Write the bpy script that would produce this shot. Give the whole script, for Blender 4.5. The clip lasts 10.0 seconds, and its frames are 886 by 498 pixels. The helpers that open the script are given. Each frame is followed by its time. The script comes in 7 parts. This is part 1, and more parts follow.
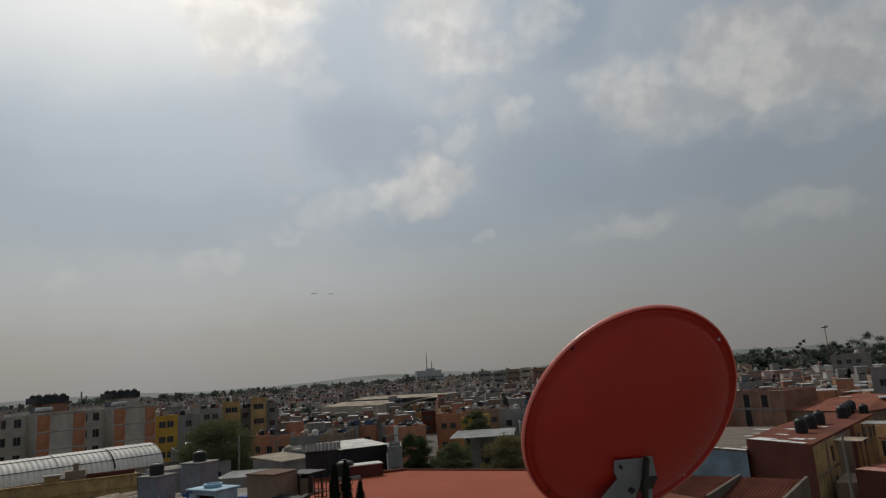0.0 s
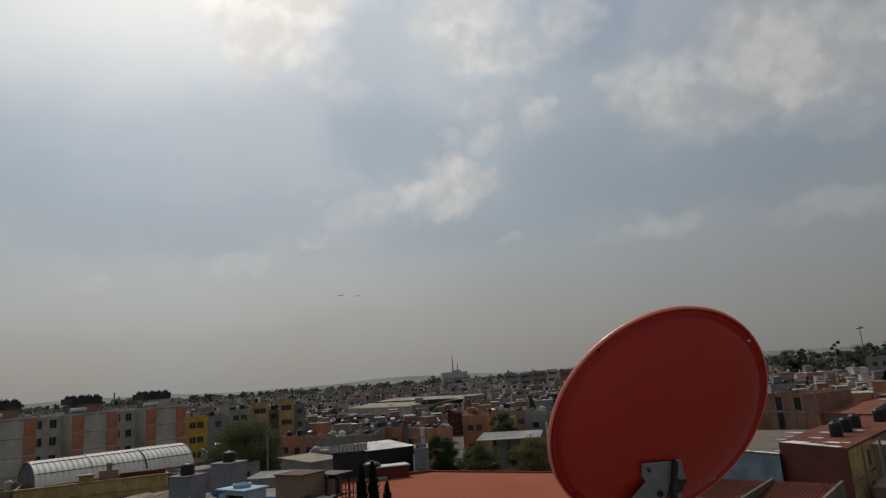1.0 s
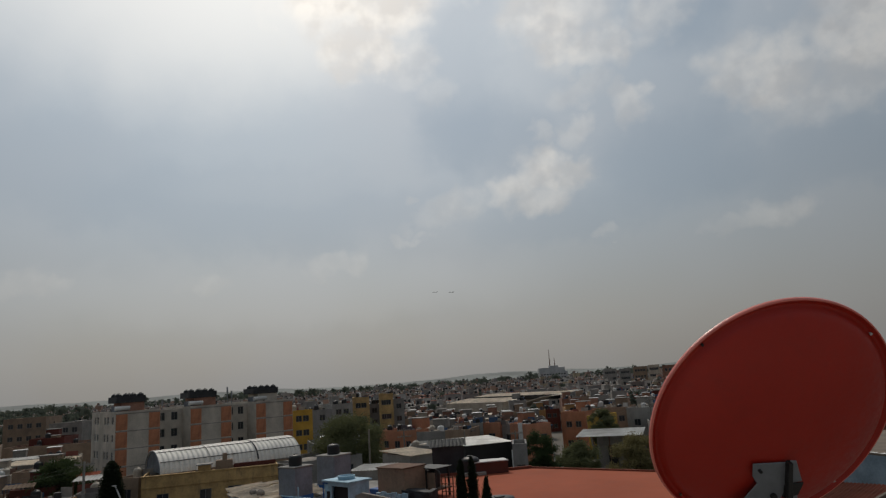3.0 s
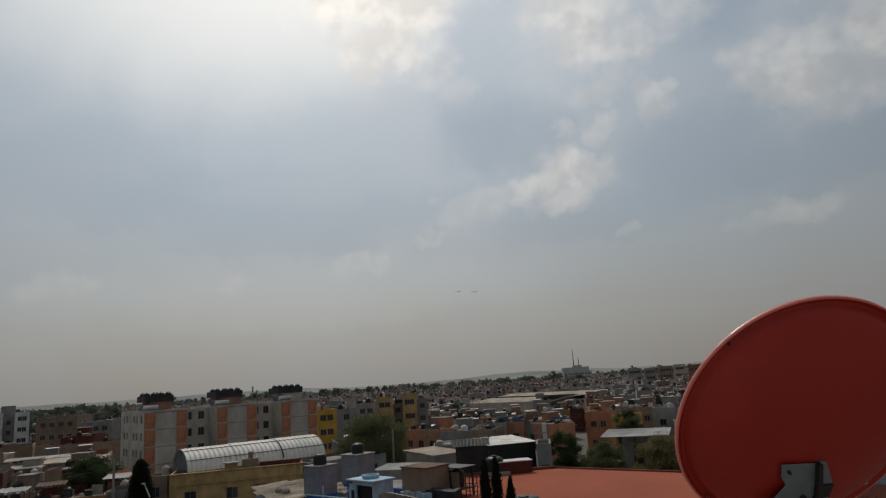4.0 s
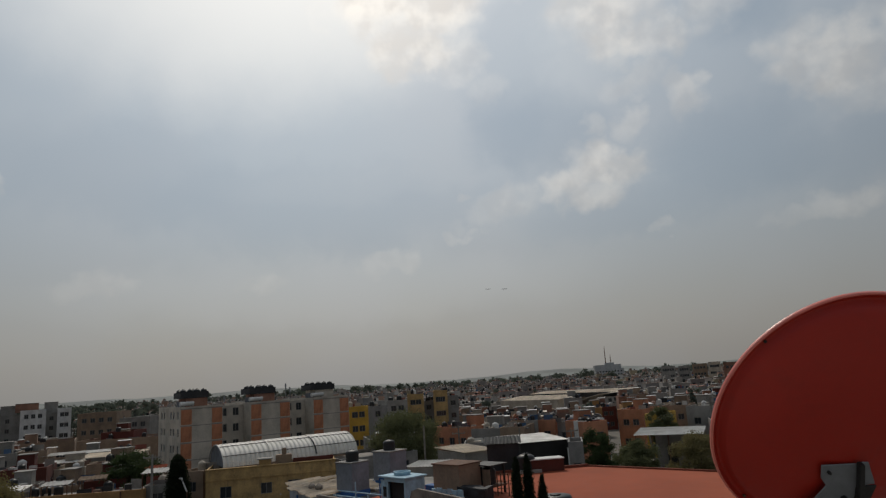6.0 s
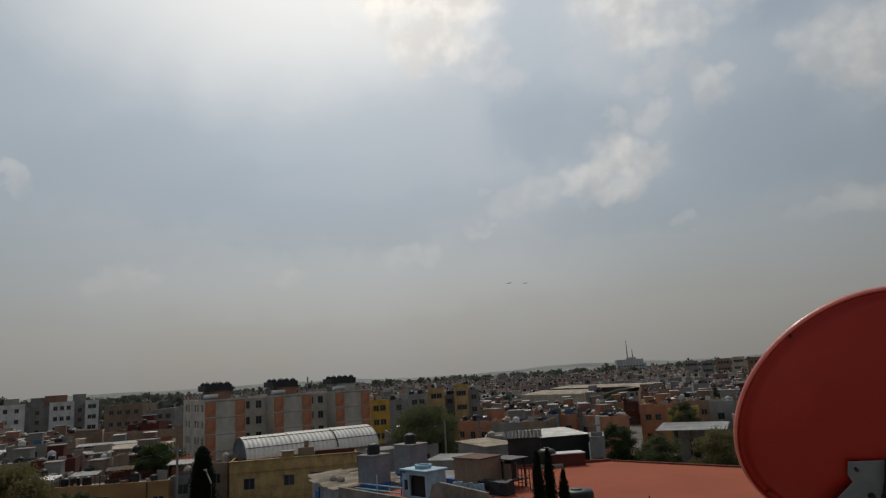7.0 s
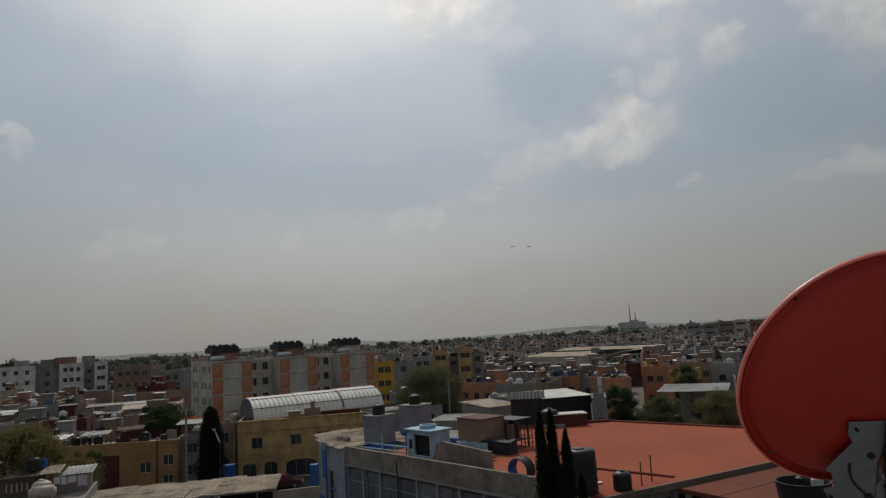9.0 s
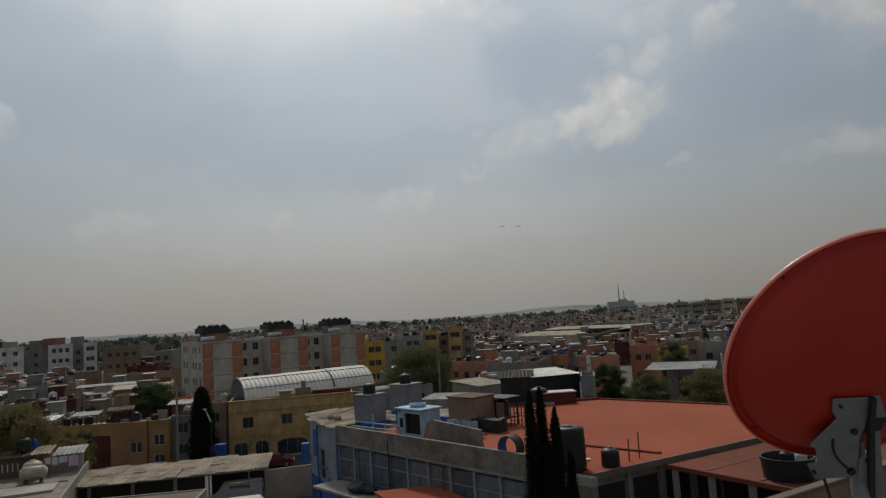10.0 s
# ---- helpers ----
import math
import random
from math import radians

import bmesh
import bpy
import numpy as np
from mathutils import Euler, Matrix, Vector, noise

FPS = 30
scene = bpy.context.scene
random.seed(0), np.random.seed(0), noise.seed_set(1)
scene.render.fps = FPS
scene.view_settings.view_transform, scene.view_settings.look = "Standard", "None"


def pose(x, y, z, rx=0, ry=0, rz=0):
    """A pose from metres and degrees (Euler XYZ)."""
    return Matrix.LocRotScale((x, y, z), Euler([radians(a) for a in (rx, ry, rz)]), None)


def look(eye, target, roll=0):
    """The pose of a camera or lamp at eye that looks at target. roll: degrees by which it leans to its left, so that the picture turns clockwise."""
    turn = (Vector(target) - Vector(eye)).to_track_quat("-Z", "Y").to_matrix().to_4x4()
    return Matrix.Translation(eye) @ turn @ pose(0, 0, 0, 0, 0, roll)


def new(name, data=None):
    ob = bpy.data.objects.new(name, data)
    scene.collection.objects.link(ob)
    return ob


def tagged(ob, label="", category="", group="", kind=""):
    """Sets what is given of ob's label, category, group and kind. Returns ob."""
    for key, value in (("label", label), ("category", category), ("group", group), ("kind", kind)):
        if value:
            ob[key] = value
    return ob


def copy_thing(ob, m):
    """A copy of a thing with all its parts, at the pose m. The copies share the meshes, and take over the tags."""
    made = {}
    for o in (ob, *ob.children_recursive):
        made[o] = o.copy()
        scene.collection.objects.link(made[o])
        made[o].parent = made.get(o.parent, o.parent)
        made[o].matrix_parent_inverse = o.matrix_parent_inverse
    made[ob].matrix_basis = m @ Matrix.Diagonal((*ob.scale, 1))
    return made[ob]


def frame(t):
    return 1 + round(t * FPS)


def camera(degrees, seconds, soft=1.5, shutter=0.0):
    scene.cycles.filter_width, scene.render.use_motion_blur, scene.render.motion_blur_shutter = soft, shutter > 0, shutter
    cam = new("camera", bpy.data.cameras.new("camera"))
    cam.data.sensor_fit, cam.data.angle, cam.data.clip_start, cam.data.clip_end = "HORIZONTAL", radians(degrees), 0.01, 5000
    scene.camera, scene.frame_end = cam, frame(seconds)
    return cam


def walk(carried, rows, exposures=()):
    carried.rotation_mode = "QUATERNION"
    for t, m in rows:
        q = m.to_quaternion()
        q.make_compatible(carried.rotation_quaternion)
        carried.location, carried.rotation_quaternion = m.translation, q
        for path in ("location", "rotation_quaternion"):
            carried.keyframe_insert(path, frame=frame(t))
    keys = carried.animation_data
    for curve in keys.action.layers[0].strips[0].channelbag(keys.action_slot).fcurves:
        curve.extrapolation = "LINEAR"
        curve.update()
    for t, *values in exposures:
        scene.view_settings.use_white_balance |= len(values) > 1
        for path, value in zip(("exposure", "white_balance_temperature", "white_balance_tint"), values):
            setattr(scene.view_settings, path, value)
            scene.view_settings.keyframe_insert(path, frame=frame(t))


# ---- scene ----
# eye height over the street; the camera stands on a flat roof and turns to its left
EYE = 14.5
cam = camera(67.63, 10.0, soft=1.3)
# seconds, sideways drift, yaw, pitch, roll
TURN = [
    (0.0, 0.000, 0.07, 10.76, 3.98), (0.5, 0.001, 0.49, 10.93, 3.99), (1.0, 0.002, 2.29, 11.05, 3.91),
    (1.5, 0.003, 5.90, 11.13, 3.92), (2.0, 0.005, 7.72, 11.22, 3.87), (2.5, 0.005, 9.27, 11.22, 3.81),
    (4.0, 0.006, 12.48, 11.33, 3.77), (4.5, 0.006, 13.69, 11.38, 3.71), (5.0, 0.006, 14.62, 11.43, 3.70),
    (6.5, 0.006, 15.75, 11.08, 3.57), (7.0, 0.006, 16.85, 10.89, 3.45), (7.5, 0.006, 16.93, 10.92, 3.35),
    (8.0, 0.006, 16.80, 11.15, 3.49), (8.5, 0.005, 16.94, 10.34, 3.42), (9.0, 0.002, 17.19, 7.73, 3.42),
    (9.5, 0.000, 17.20, 5.86, 3.53), (10.0, 0.001, 16.34, 5.94, 3.62),
]
walk(cam, [(t, pose(dx, 0, EYE, 90 + pitch, roll, yaw)) for t, dx, yaw, pitch, roll in TURN])

# ---- sky and sun: thin haze with broken cloud, the sun behind it, high ahead ----
SUN_AZ, SUN_EL = 24.0, 47.0


def direction(az, el):
    a, e = radians(az), radians(el)
    return Vector((-math.sin(a) * math.cos(e), math.cos(a) * math.cos(e), math.sin(e)))


def pol(az, far, z=0.0):
    """A place by its bearing to the left of straight ahead, its distance over ground and its height."""
    return Vector((-math.sin(radians(az)) * far, math.cos(radians(az)) * far, z))


class Nodes:
    """Short hand for node trees."""

    def __init__(self, tree):
        self.tree = tree
        tree.nodes.clear()

    def put(self, kind):
        return self.tree.nodes.new(kind)

    def link(self, a, b):
        self.tree.links.new(a, b)

    def feed(self, socket, value):
        if isinstance(value, bpy.types.NodeSocket):
            self.link(value, socket)
        else:
            socket.default_value = value

    def math(self, op, a, b=0.0, c=0.0, clamp=False):
        node = self.put("ShaderNodeMath")
        node.operation, node.use_clamp = op, clamp
        for i, value in enumerate((a, b, c)):
            self.feed(node.inputs[i], value)
        return node.outputs[0]

    def ramp(self, value, lo, hi, to_lo=0.0, to_hi=1.0, smooth=True):
        node = self.put("ShaderNodeMapRange")
        node.interpolation_type = "SMOOTHSTEP" if smooth else "LINEAR"
        for i, v in enumerate((value, lo, hi, to_lo, to_hi)):
            self.feed(node.inputs[i], v)
        return node.outputs[0]

    def mix(self, factor, a, b, blend="MIX"):
        node = self.put("ShaderNodeMix")
        node.data_type, node.blend_type = "RGBA", blend
        self.feed(node.inputs[0], factor)
        self.feed(node.inputs[6], (*a, 1) if isinstance(a, tuple) else a)
        self.feed(node.inputs[7], (*b, 1) if isinstance(b, tuple) else b)
        return node.outputs[2]

    def noise(self, vector, scale, detail=4.0, rough=0.55, distort=0.0):
        node = self.put("ShaderNodeTexNoise")
        if vector is not None:
            self.link(vector, node.inputs["Vector"])
        for key, v in (("Scale", scale), ("Detail", detail), ("Roughness", rough), ("Distortion", distort)):
            node.inputs[key].default_value = v
        return node


world = bpy.data.worlds.new("sky")
scene.world = world
world.use_nodes = True
n = Nodes(world.node_tree)
toward = n.put("ShaderNodeTexCoord").outputs["Generated"]
sky = n.put("ShaderNodeTexSky")
sky.sky_type, sky.sun_disc = "NISHITA", False
sky.sun_elevation, sky.sun_rotation = radians(SUN_EL), radians(-SUN_AZ)
sky.air_density, sky.dust_density = 1.5, 4.0
split = n.put("ShaderNodeSeparateXYZ")
n.link(toward, split.inputs[0])
az = n.math("MULTIPLY", n.math("ARCTAN2", n.math("MULTIPLY", split.outputs[0], -1), split.outputs[1]), 57.29578)
el = n.math("MULTIPLY", n.math("ARCSINE", split.outputs[2]), 57.29578)
billow = n.noise(toward, 11.0, 4.0, 0.52)
curl = n.noise(toward, 30.0, 4.0, 0.5)
tint = n.put("ShaderNodeSeparateColor")
n.link(billow.outputs["Color"], tint.inputs[0])
tint2 = n.put("ShaderNodeSeparateColor")
n.link(curl.outputs["Color"], tint2.inputs[0])


def warped(axis, channel, big, small):
    a = n.math("MULTIPLY_ADD", tint.outputs[channel], big, -big / 2)
    b = n.math("MULTIPLY_ADD", tint2.outputs[channel], small, -small / 2)
    return n.math("ADD", axis, n.math("ADD", a, b))


az_w, el_w = warped(az, 0, 6.0, 2.6), warped(el, 1, 4.4, 2.2)
az_v, el_v = warped(az, 0, 5.0, 0.6), warped(el, 1, 4.0, 0.5)
# heads of the billows: rounded cells at two sizes
puffs = []
for scale in (24.0, 58.0):
    cells = n.put("ShaderNodeTexVoronoi")
    cells.feature = "SMOOTH_F1"
    cells.inputs["Scale"].default_value, cells.inputs["Smoothness"].default_value = scale, 0.35
    n.link(toward, cells.inputs["Vector"])
    puffs.append(cells.outputs["Distance"])
puff = n.math("ADD", n.math("MULTIPLY_ADD", puffs[0], 0.75, -0.34), n.math("MULTIPLY_ADD", puffs[1], 0.30, -0.14))


def patch(axis_az, axis_el, c_az, c_el, half_w, half_h, lean, dense, soft, lumps=None):
    du, dv = n.math("SUBTRACT", axis_az, c_az), n.math("SUBTRACT", axis_el, c_el)
    cs, sn = math.cos(radians(lean)), math.sin(radians(lean))
    along = n.math("ADD", n.math("MULTIPLY", du, cs / half_w), n.math("MULTIPLY", dv, -sn / half_w))
    across = n.math("ADD", n.math("MULTIPLY", du, sn / half_h), n.math("MULTIPLY", dv, cs / half_h))
    r2 = n.math("ADD", n.math("MULTIPLY", along, along), n.math("MULTIPLY", across, across))
    if lumps is not None:
        r2 = n.math("ADD", r2, lumps)
    return n.ramp(r2, 1.25, 1.25 - soft * 1.2, 0.0, dense)


# billowed clouds: bearing, height, half width, half height, lean, density, softness
CLOUDS = [
    (0.6, 17.0, 2.9, 2.6, 0, 0.70, 1.0), (-1.8, 16.4, 3.0, 2.0, 4, 0.62, 1.0), (3.4, 15.6, 2.6, 1.7, 10, 0.56, 1.0), (0.8, 15.0, 3.8, 1.8, 6, 0.52, 1.0), (8.0, 14.6, 4.0, 1.8, 14, 0.29, 1.0), (10.8, 13.6, 2.2, 1.1, 10, 0.2, 1.0),
    (12.6, 12.4, 0.9, 0.5, 0, 0.2, 1.0), (12.0, 15.5, 0.8, 0.6, 0, 0.22, 1.0), (-8.1, 21.9, 2.3, 2.1, -15, 0.48, 1.0), (-2.4, 20.0, 1.8, 1.5, 0, 0.30, 1.0),
    (0.6, 20.5, 1.3, 0.9, 0, 0.25, 1.0), (-4.6, 23.2, 4.0, 1.6, 0, 0.26, 1.0), (-2.6, 30.2, 6.6, 4.6, 0, 0.72, 0.9), (-5.6, 26.4, 4.2, 2.5, -10, 0.52, 0.95), (-11.5, 28.5, 3.2, 3.4, 0, 0.42, 1.0),
    (16.4, 28.4, 4.8, 3.2, -6, 0.74, 0.85), (16.0, 32.6, 9.5, 4.6, 0, 0.85, 0.95), (11.6, 27.0, 2.8, 2.2, 0, 0.36, 1.0), (9.6, 24.6, 2.4, 1.6, 0, 0.24, 1.0),
    (-18.6, 21.6, 5.4, 3.2, -6, 0.62, 0.9), (-29.0, 22.2, 9.0, 5.0, -8, 0.68, 0.85), (-37.0, 21.4, 9.0, 5.6, 0, 0.62, 0.9), (-24.0, 19.6, 8.0, 2.8, 0, 0.44, 1.0), (-32.0, 17.6, 7.0, 1.9, 0, 0.26, 1.0),
    (-17.0, 11.0, 3.2, 1.4, 0, 0.34, 1.0), (-14.2, 10.6, 2.6, 0.8, 0, 0.2, 1.0), (-5.0, 11.2, 1.4, 0.6, 0, 0.22, 1.0), (-29.8, 10.7, 4.4, 1.5, 0, 0.24, 1.0),
    (18.9, 10.3, 3.0, 1.2, 5, 0.20, 1.0), (29.9, 8.9, 2.2, 1.1, 0, 0.16, 1.0), (43.0, 8.8, 3.6, 1.4, 0, 0.20, 1.0), (50.6, 16.5, 2.3, 0.9, -24, 0.40, 1.0),
]
# smooth sheets of thin cloud under the sun, and long faint streaks
SHEETS = [
    (31.0, 35.5, 27.0, 13.5, 0, 0.85, 1.04), (42.0, 27.5, 9.5, 3.6, -8, 0.26, 1.04), (24.0, 25.5, 8.0, 3.2, 0, 0.16, 1.04), (22.0, 17.0, 14.0, 1.5, 2, 0.05, 1.04),
    (24.0, 8.0, 26.0, 3.4, 0, 0.13, 1.04), (3.0, 27.5, 10.0, 6.0, 0, 0.18, 1.04),
]
cover = None
for row in CLOUDS:
    blob = patch(az_w, el_w, *row, puff)
    cover = blob if cover is None else n.math("MAXIMUM", cover, blob)
# the sky that is never in view carries the same broken cloud
open_cloud = n.noise(toward, 3.2, 6.0, 0.55)
beyond = n.math("MULTIPLY", n.ramp(open_cloud.outputs["Fac"], 0.48, 0.66, 0.0, 0.6), n.ramp(el, 34.0, 46.0))
cover = n.math("MAXIMUM", cover, beyond)
wisp = n.ramp(n.noise(toward, 15.0, 6.0, 0.6).outputs["Fac"], 0.30, 0.66, 0.55, 1.0)
cover = n.math("MULTIPLY", cover, wisp)
thin = None
for row in SHEETS:
    blob = patch(az_v, el_v, *row)
    thin = blob if thin is None else n.math("MAXIMUM", thin, blob)

# brightness falls off with the angle from the veiled sun
sun_dir = direction(SUN_AZ, SUN_EL)
dot = n.put("ShaderNodeVectorMath")
dot.operation = "DOT_PRODUCT"
n.link(toward, dot.inputs[0])
dot.inputs[1].default_value = sun_dir
near_sun = n.math("MAXIMUM", dot.outputs["Value"], 0.0)
glow = n.math("ADD", n.math("MULTIPLY", n.math("POWER", near_sun, 3.5), 0.75), n.math("MULTIPLY", n.math("POWER", near_sun, 12.0), 0.16))
veil = n.mix(n.ramp(el, -2.0, 17.0), (0.345, 0.333, 0.310), (0.314, 0.366, 0.416))
veil = n.mix(n.ramp(n.noise(toward, 4.0, 3.0, 0.5).outputs["Fac"], 0.35, 0.7, 0.0, 0.35), veil, (0.36, 0.38, 0.41))
# thinner haze, where more blue shows between the clouds: bearing, height, half width, half height, depth
GAPS = [(7.6, 26.0, 4.6, 8.0, 0.55), (-10.5, 16.5, 6.5, 4.5, 0.5), (-13.5, 29.0, 4.5, 5.0, 0.7), (5.5, 20.5, 7.0, 3.6, 0.5), (25.0, 15.0, 16.0, 4.2, 0.36), (41.0, 17.5, 11.0, 4.5, 0.34), (-22.0, 14.5, 10.0, 3.0, 0.4), (-1.0, 12.5, 8.0, 2.2, 0.3)]
for g_az, g_el, half_w, half_h, depth in GAPS:
    du, dv = n.math("MULTIPLY", n.math("SUBTRACT", az_w, g_az), 1 / half_w), n.math("MULTIPLY", n.math("SUBTRACT", el_w, g_el), 1 / half_h)
    r2 = n.math("ADD", n.math("MULTIPLY", du, du), n.math("MULTIPLY", dv, dv))
    veil = n.mix(n.ramp(r2, 1.4, 0.0, 0.0, depth), veil, (0.226, 0.285, 0.349))
lift = n.math("ADD", n.math("MULTIPLY", n.math("MAXIMUM", dot.outputs["Value"], 0.38), 0.26), n.math("ADD", glow, 0.44))
veil = n.mix(1.0, veil, lift, "MULTIPLY")
# sunward flanks of the billows are brighter than the far ones
shift = n.put("ShaderNodeVectorMath")
shift.operation = "ADD"
n.link(toward, shift.inputs[0])
shift.inputs[1].default_value = tuple(0.022 * (sun_dir - direction(5.0, 18.0)).normalized())
billow_sun = n.noise(shift.outputs[0], 11.0, 4.0, 0.52)
flank = n.ramp(n.math("SUBTRACT", billow.outputs["Fac"], billow_sun.outputs["Fac"]), -0.10, 0.10)
cloud = n.mix(1.0, n.mix(flank, (0.435, 0.418, 0.395), (0.60, 0.572, 0.527)), n.math("ADD", n.math("MULTIPLY", glow, 1.1), 0.74), "MULTIPLY")
sheet = n.mix(1.0, (0.515, 0.525, 0.52), n.math("ADD", n.math("MULTIPLY", glow, 1.1), 0.74), "MULTIPLY")
hazy = n.mix(cover, n.mix(thin, veil, sheet), cloud)
blue = n.mix(1.0, sky.outputs[0], (0.10, 0.10, 0.10), "MULTIPLY")
hazy = n.mix(0.08, hazy, blue)
back = n.put("ShaderNodeBackground")
n.link(hazy, back.inputs[0])
back.inputs[1].default_value = 1.0
n.link(back.outputs[0], n.put("ShaderNodeOutputWorld").inputs[0])

sun = new("sun", bpy.data.lights.new("sun", "SUN"))
sun.data.energy, sun.data.angle, sun.data.color = 1.6, radians(6), (1.0, 0.93, 0.82)
sun.matrix_world = look(direction(SUN_AZ, SUN_EL) * 100, (0, 0, 0))

# ---- materials ----
def surface(name, base, rough=0.85, metal=0.0, grain=6.0, patch=0.35, vary=0.22, bump=0.25, each=0.0, stain=None, stain_amount=0.35, ramp=None, island=False, gloss=0.35):
    """A weathered surface: broad patches, fine grain, stains with a shape of their own; each: change from object to object."""
    m = bpy.data.materials.new(name)
    m.use_nodes = True
    k = Nodes(m.node_tree)
    where = k.put("ShaderNodeTexCoord").outputs["Object"]
    col = base
    if ramp:
        stops = k.put("ShaderNodeValToRGB")
        stops.color_ramp.interpolation = "CONSTANT"
        for i, c in enumerate(ramp):
            e = stops.color_ramp.elements[i] if i < 2 else stops.color_ramp.elements.new(1.0)
            e.position, e.color = i / len(ramp), (*c, 1)
        source = k.put("ShaderNodeNewGeometry").outputs["Random Per Island"] if island else k.put("ShaderNodeObjectInfo").outputs["Random"]
        k.link(source, stops.inputs[0])
        col = stops.outputs[0]
    broad = k.noise(where, patch, 5.0, 0.6)
    fine = k.noise(where, grain, 6.0, 0.65)
    value = k.math("ADD", k.ramp(broad.outputs["Fac"], 0.3, 0.7, -vary, vary), k.ramp(fine.outputs["Fac"], 0.25, 0.75, -vary * 0.6, vary * 0.6))
    if each:
        rnd = k.put("ShaderNodeObjectInfo").outputs["Random"]
        value = k.math("ADD", value, k.math("MULTIPLY_ADD", rnd, each * 2, -each))
    hsv = k.put("ShaderNodeHueSaturation")
    k.feed(hsv.inputs["Color"], (*col, 1) if isinstance(col, tuple) else col)
    k.link(k.math("ADD", value, 1.0), hsv.inputs["Value"])
    out = hsv.outputs[0]
    if stain:
        drip = k.put("ShaderNodeMapping")
        drip.inputs["Scale"].default_value = (1.0, 1.0, 0.25)
        k.link(where, drip.inputs[0])
        spots = k.noise(drip.outputs[0], patch * 2.4, 6.0, 0.7)
        out = k.mix(k.ramp(spots.outputs["Fac"], 0.52, 0.72, 0.0, stain_amount), out, stain)
    p = k.put("ShaderNodeBsdfPrincipled")
    k.link(out, p.inputs["Base Color"])
    p.inputs["Metallic"].default_value, p.inputs["Specular IOR Level"].default_value = metal, gloss
    k.link(k.ramp(fine.outputs["Fac"], 0.2, 0.8, max(rough - 0.12, 0.03), min(rough + 0.1, 1.0)), p.inputs["Roughness"])
    if bump:
        b = k.put("ShaderNodeBump")
        b.inputs["Strength"].default_value, b.inputs["Distance"].default_value = bump, 0.02
        k.link(fine.outputs["Fac"], b.inputs["Height"])
        k.link(b.outputs[0], p.inputs["Normal"])
    k.link(p.outputs[0], k.put("ShaderNodeOutputMaterial").inputs[0])
    return m


def foliage(name, dark, light):
    m = bpy.data.materials.new(name)
    m.use_nodes = True
    k = Nodes(m.node_tree)
    rnd = k.put("ShaderNodeNewGeometry").outputs["Random Per Island"]
    spots = k.noise(k.put("ShaderNodeTexCoord").outputs["Object"], 0.9, 3.0)
    p = k.put("ShaderNodeBsdfPrincipled")
    k.link(k.mix(k.math("MULTIPLY", k.math("ADD", rnd, spots.outputs["Fac"]), 0.5), dark, light), p.inputs["Base Color"])
    p.inputs["Roughness"].default_value, p.inputs["Specular IOR Level"].default_value = 0.75, 0.12
    t = k.put("ShaderNodeBsdfTranslucent")
    t.inputs[0].default_value = (*[c * 0.9 for c in light], 1)
    mixed = k.put("ShaderNodeMixShader")
    mixed.inputs[0].default_value = 0.32
    k.link(p.outputs[0], mixed.inputs[1])
    k.link(t.outputs[0], mixed.inputs[2])
    k.link(mixed.outputs[0], k.put("ShaderNodeOutputMaterial").inputs[0])
    return m


def glass(name, tone=(0.035, 0.04, 0.045)):
    m = bpy.data.materials.new(name)
    m.use_nodes = True
    p = m.node_tree.nodes["Principled BSDF"]
    p.inputs["Base Color"].default_value, p.inputs["Roughness"].default_value = (*tone, 1), 0.12
    return m


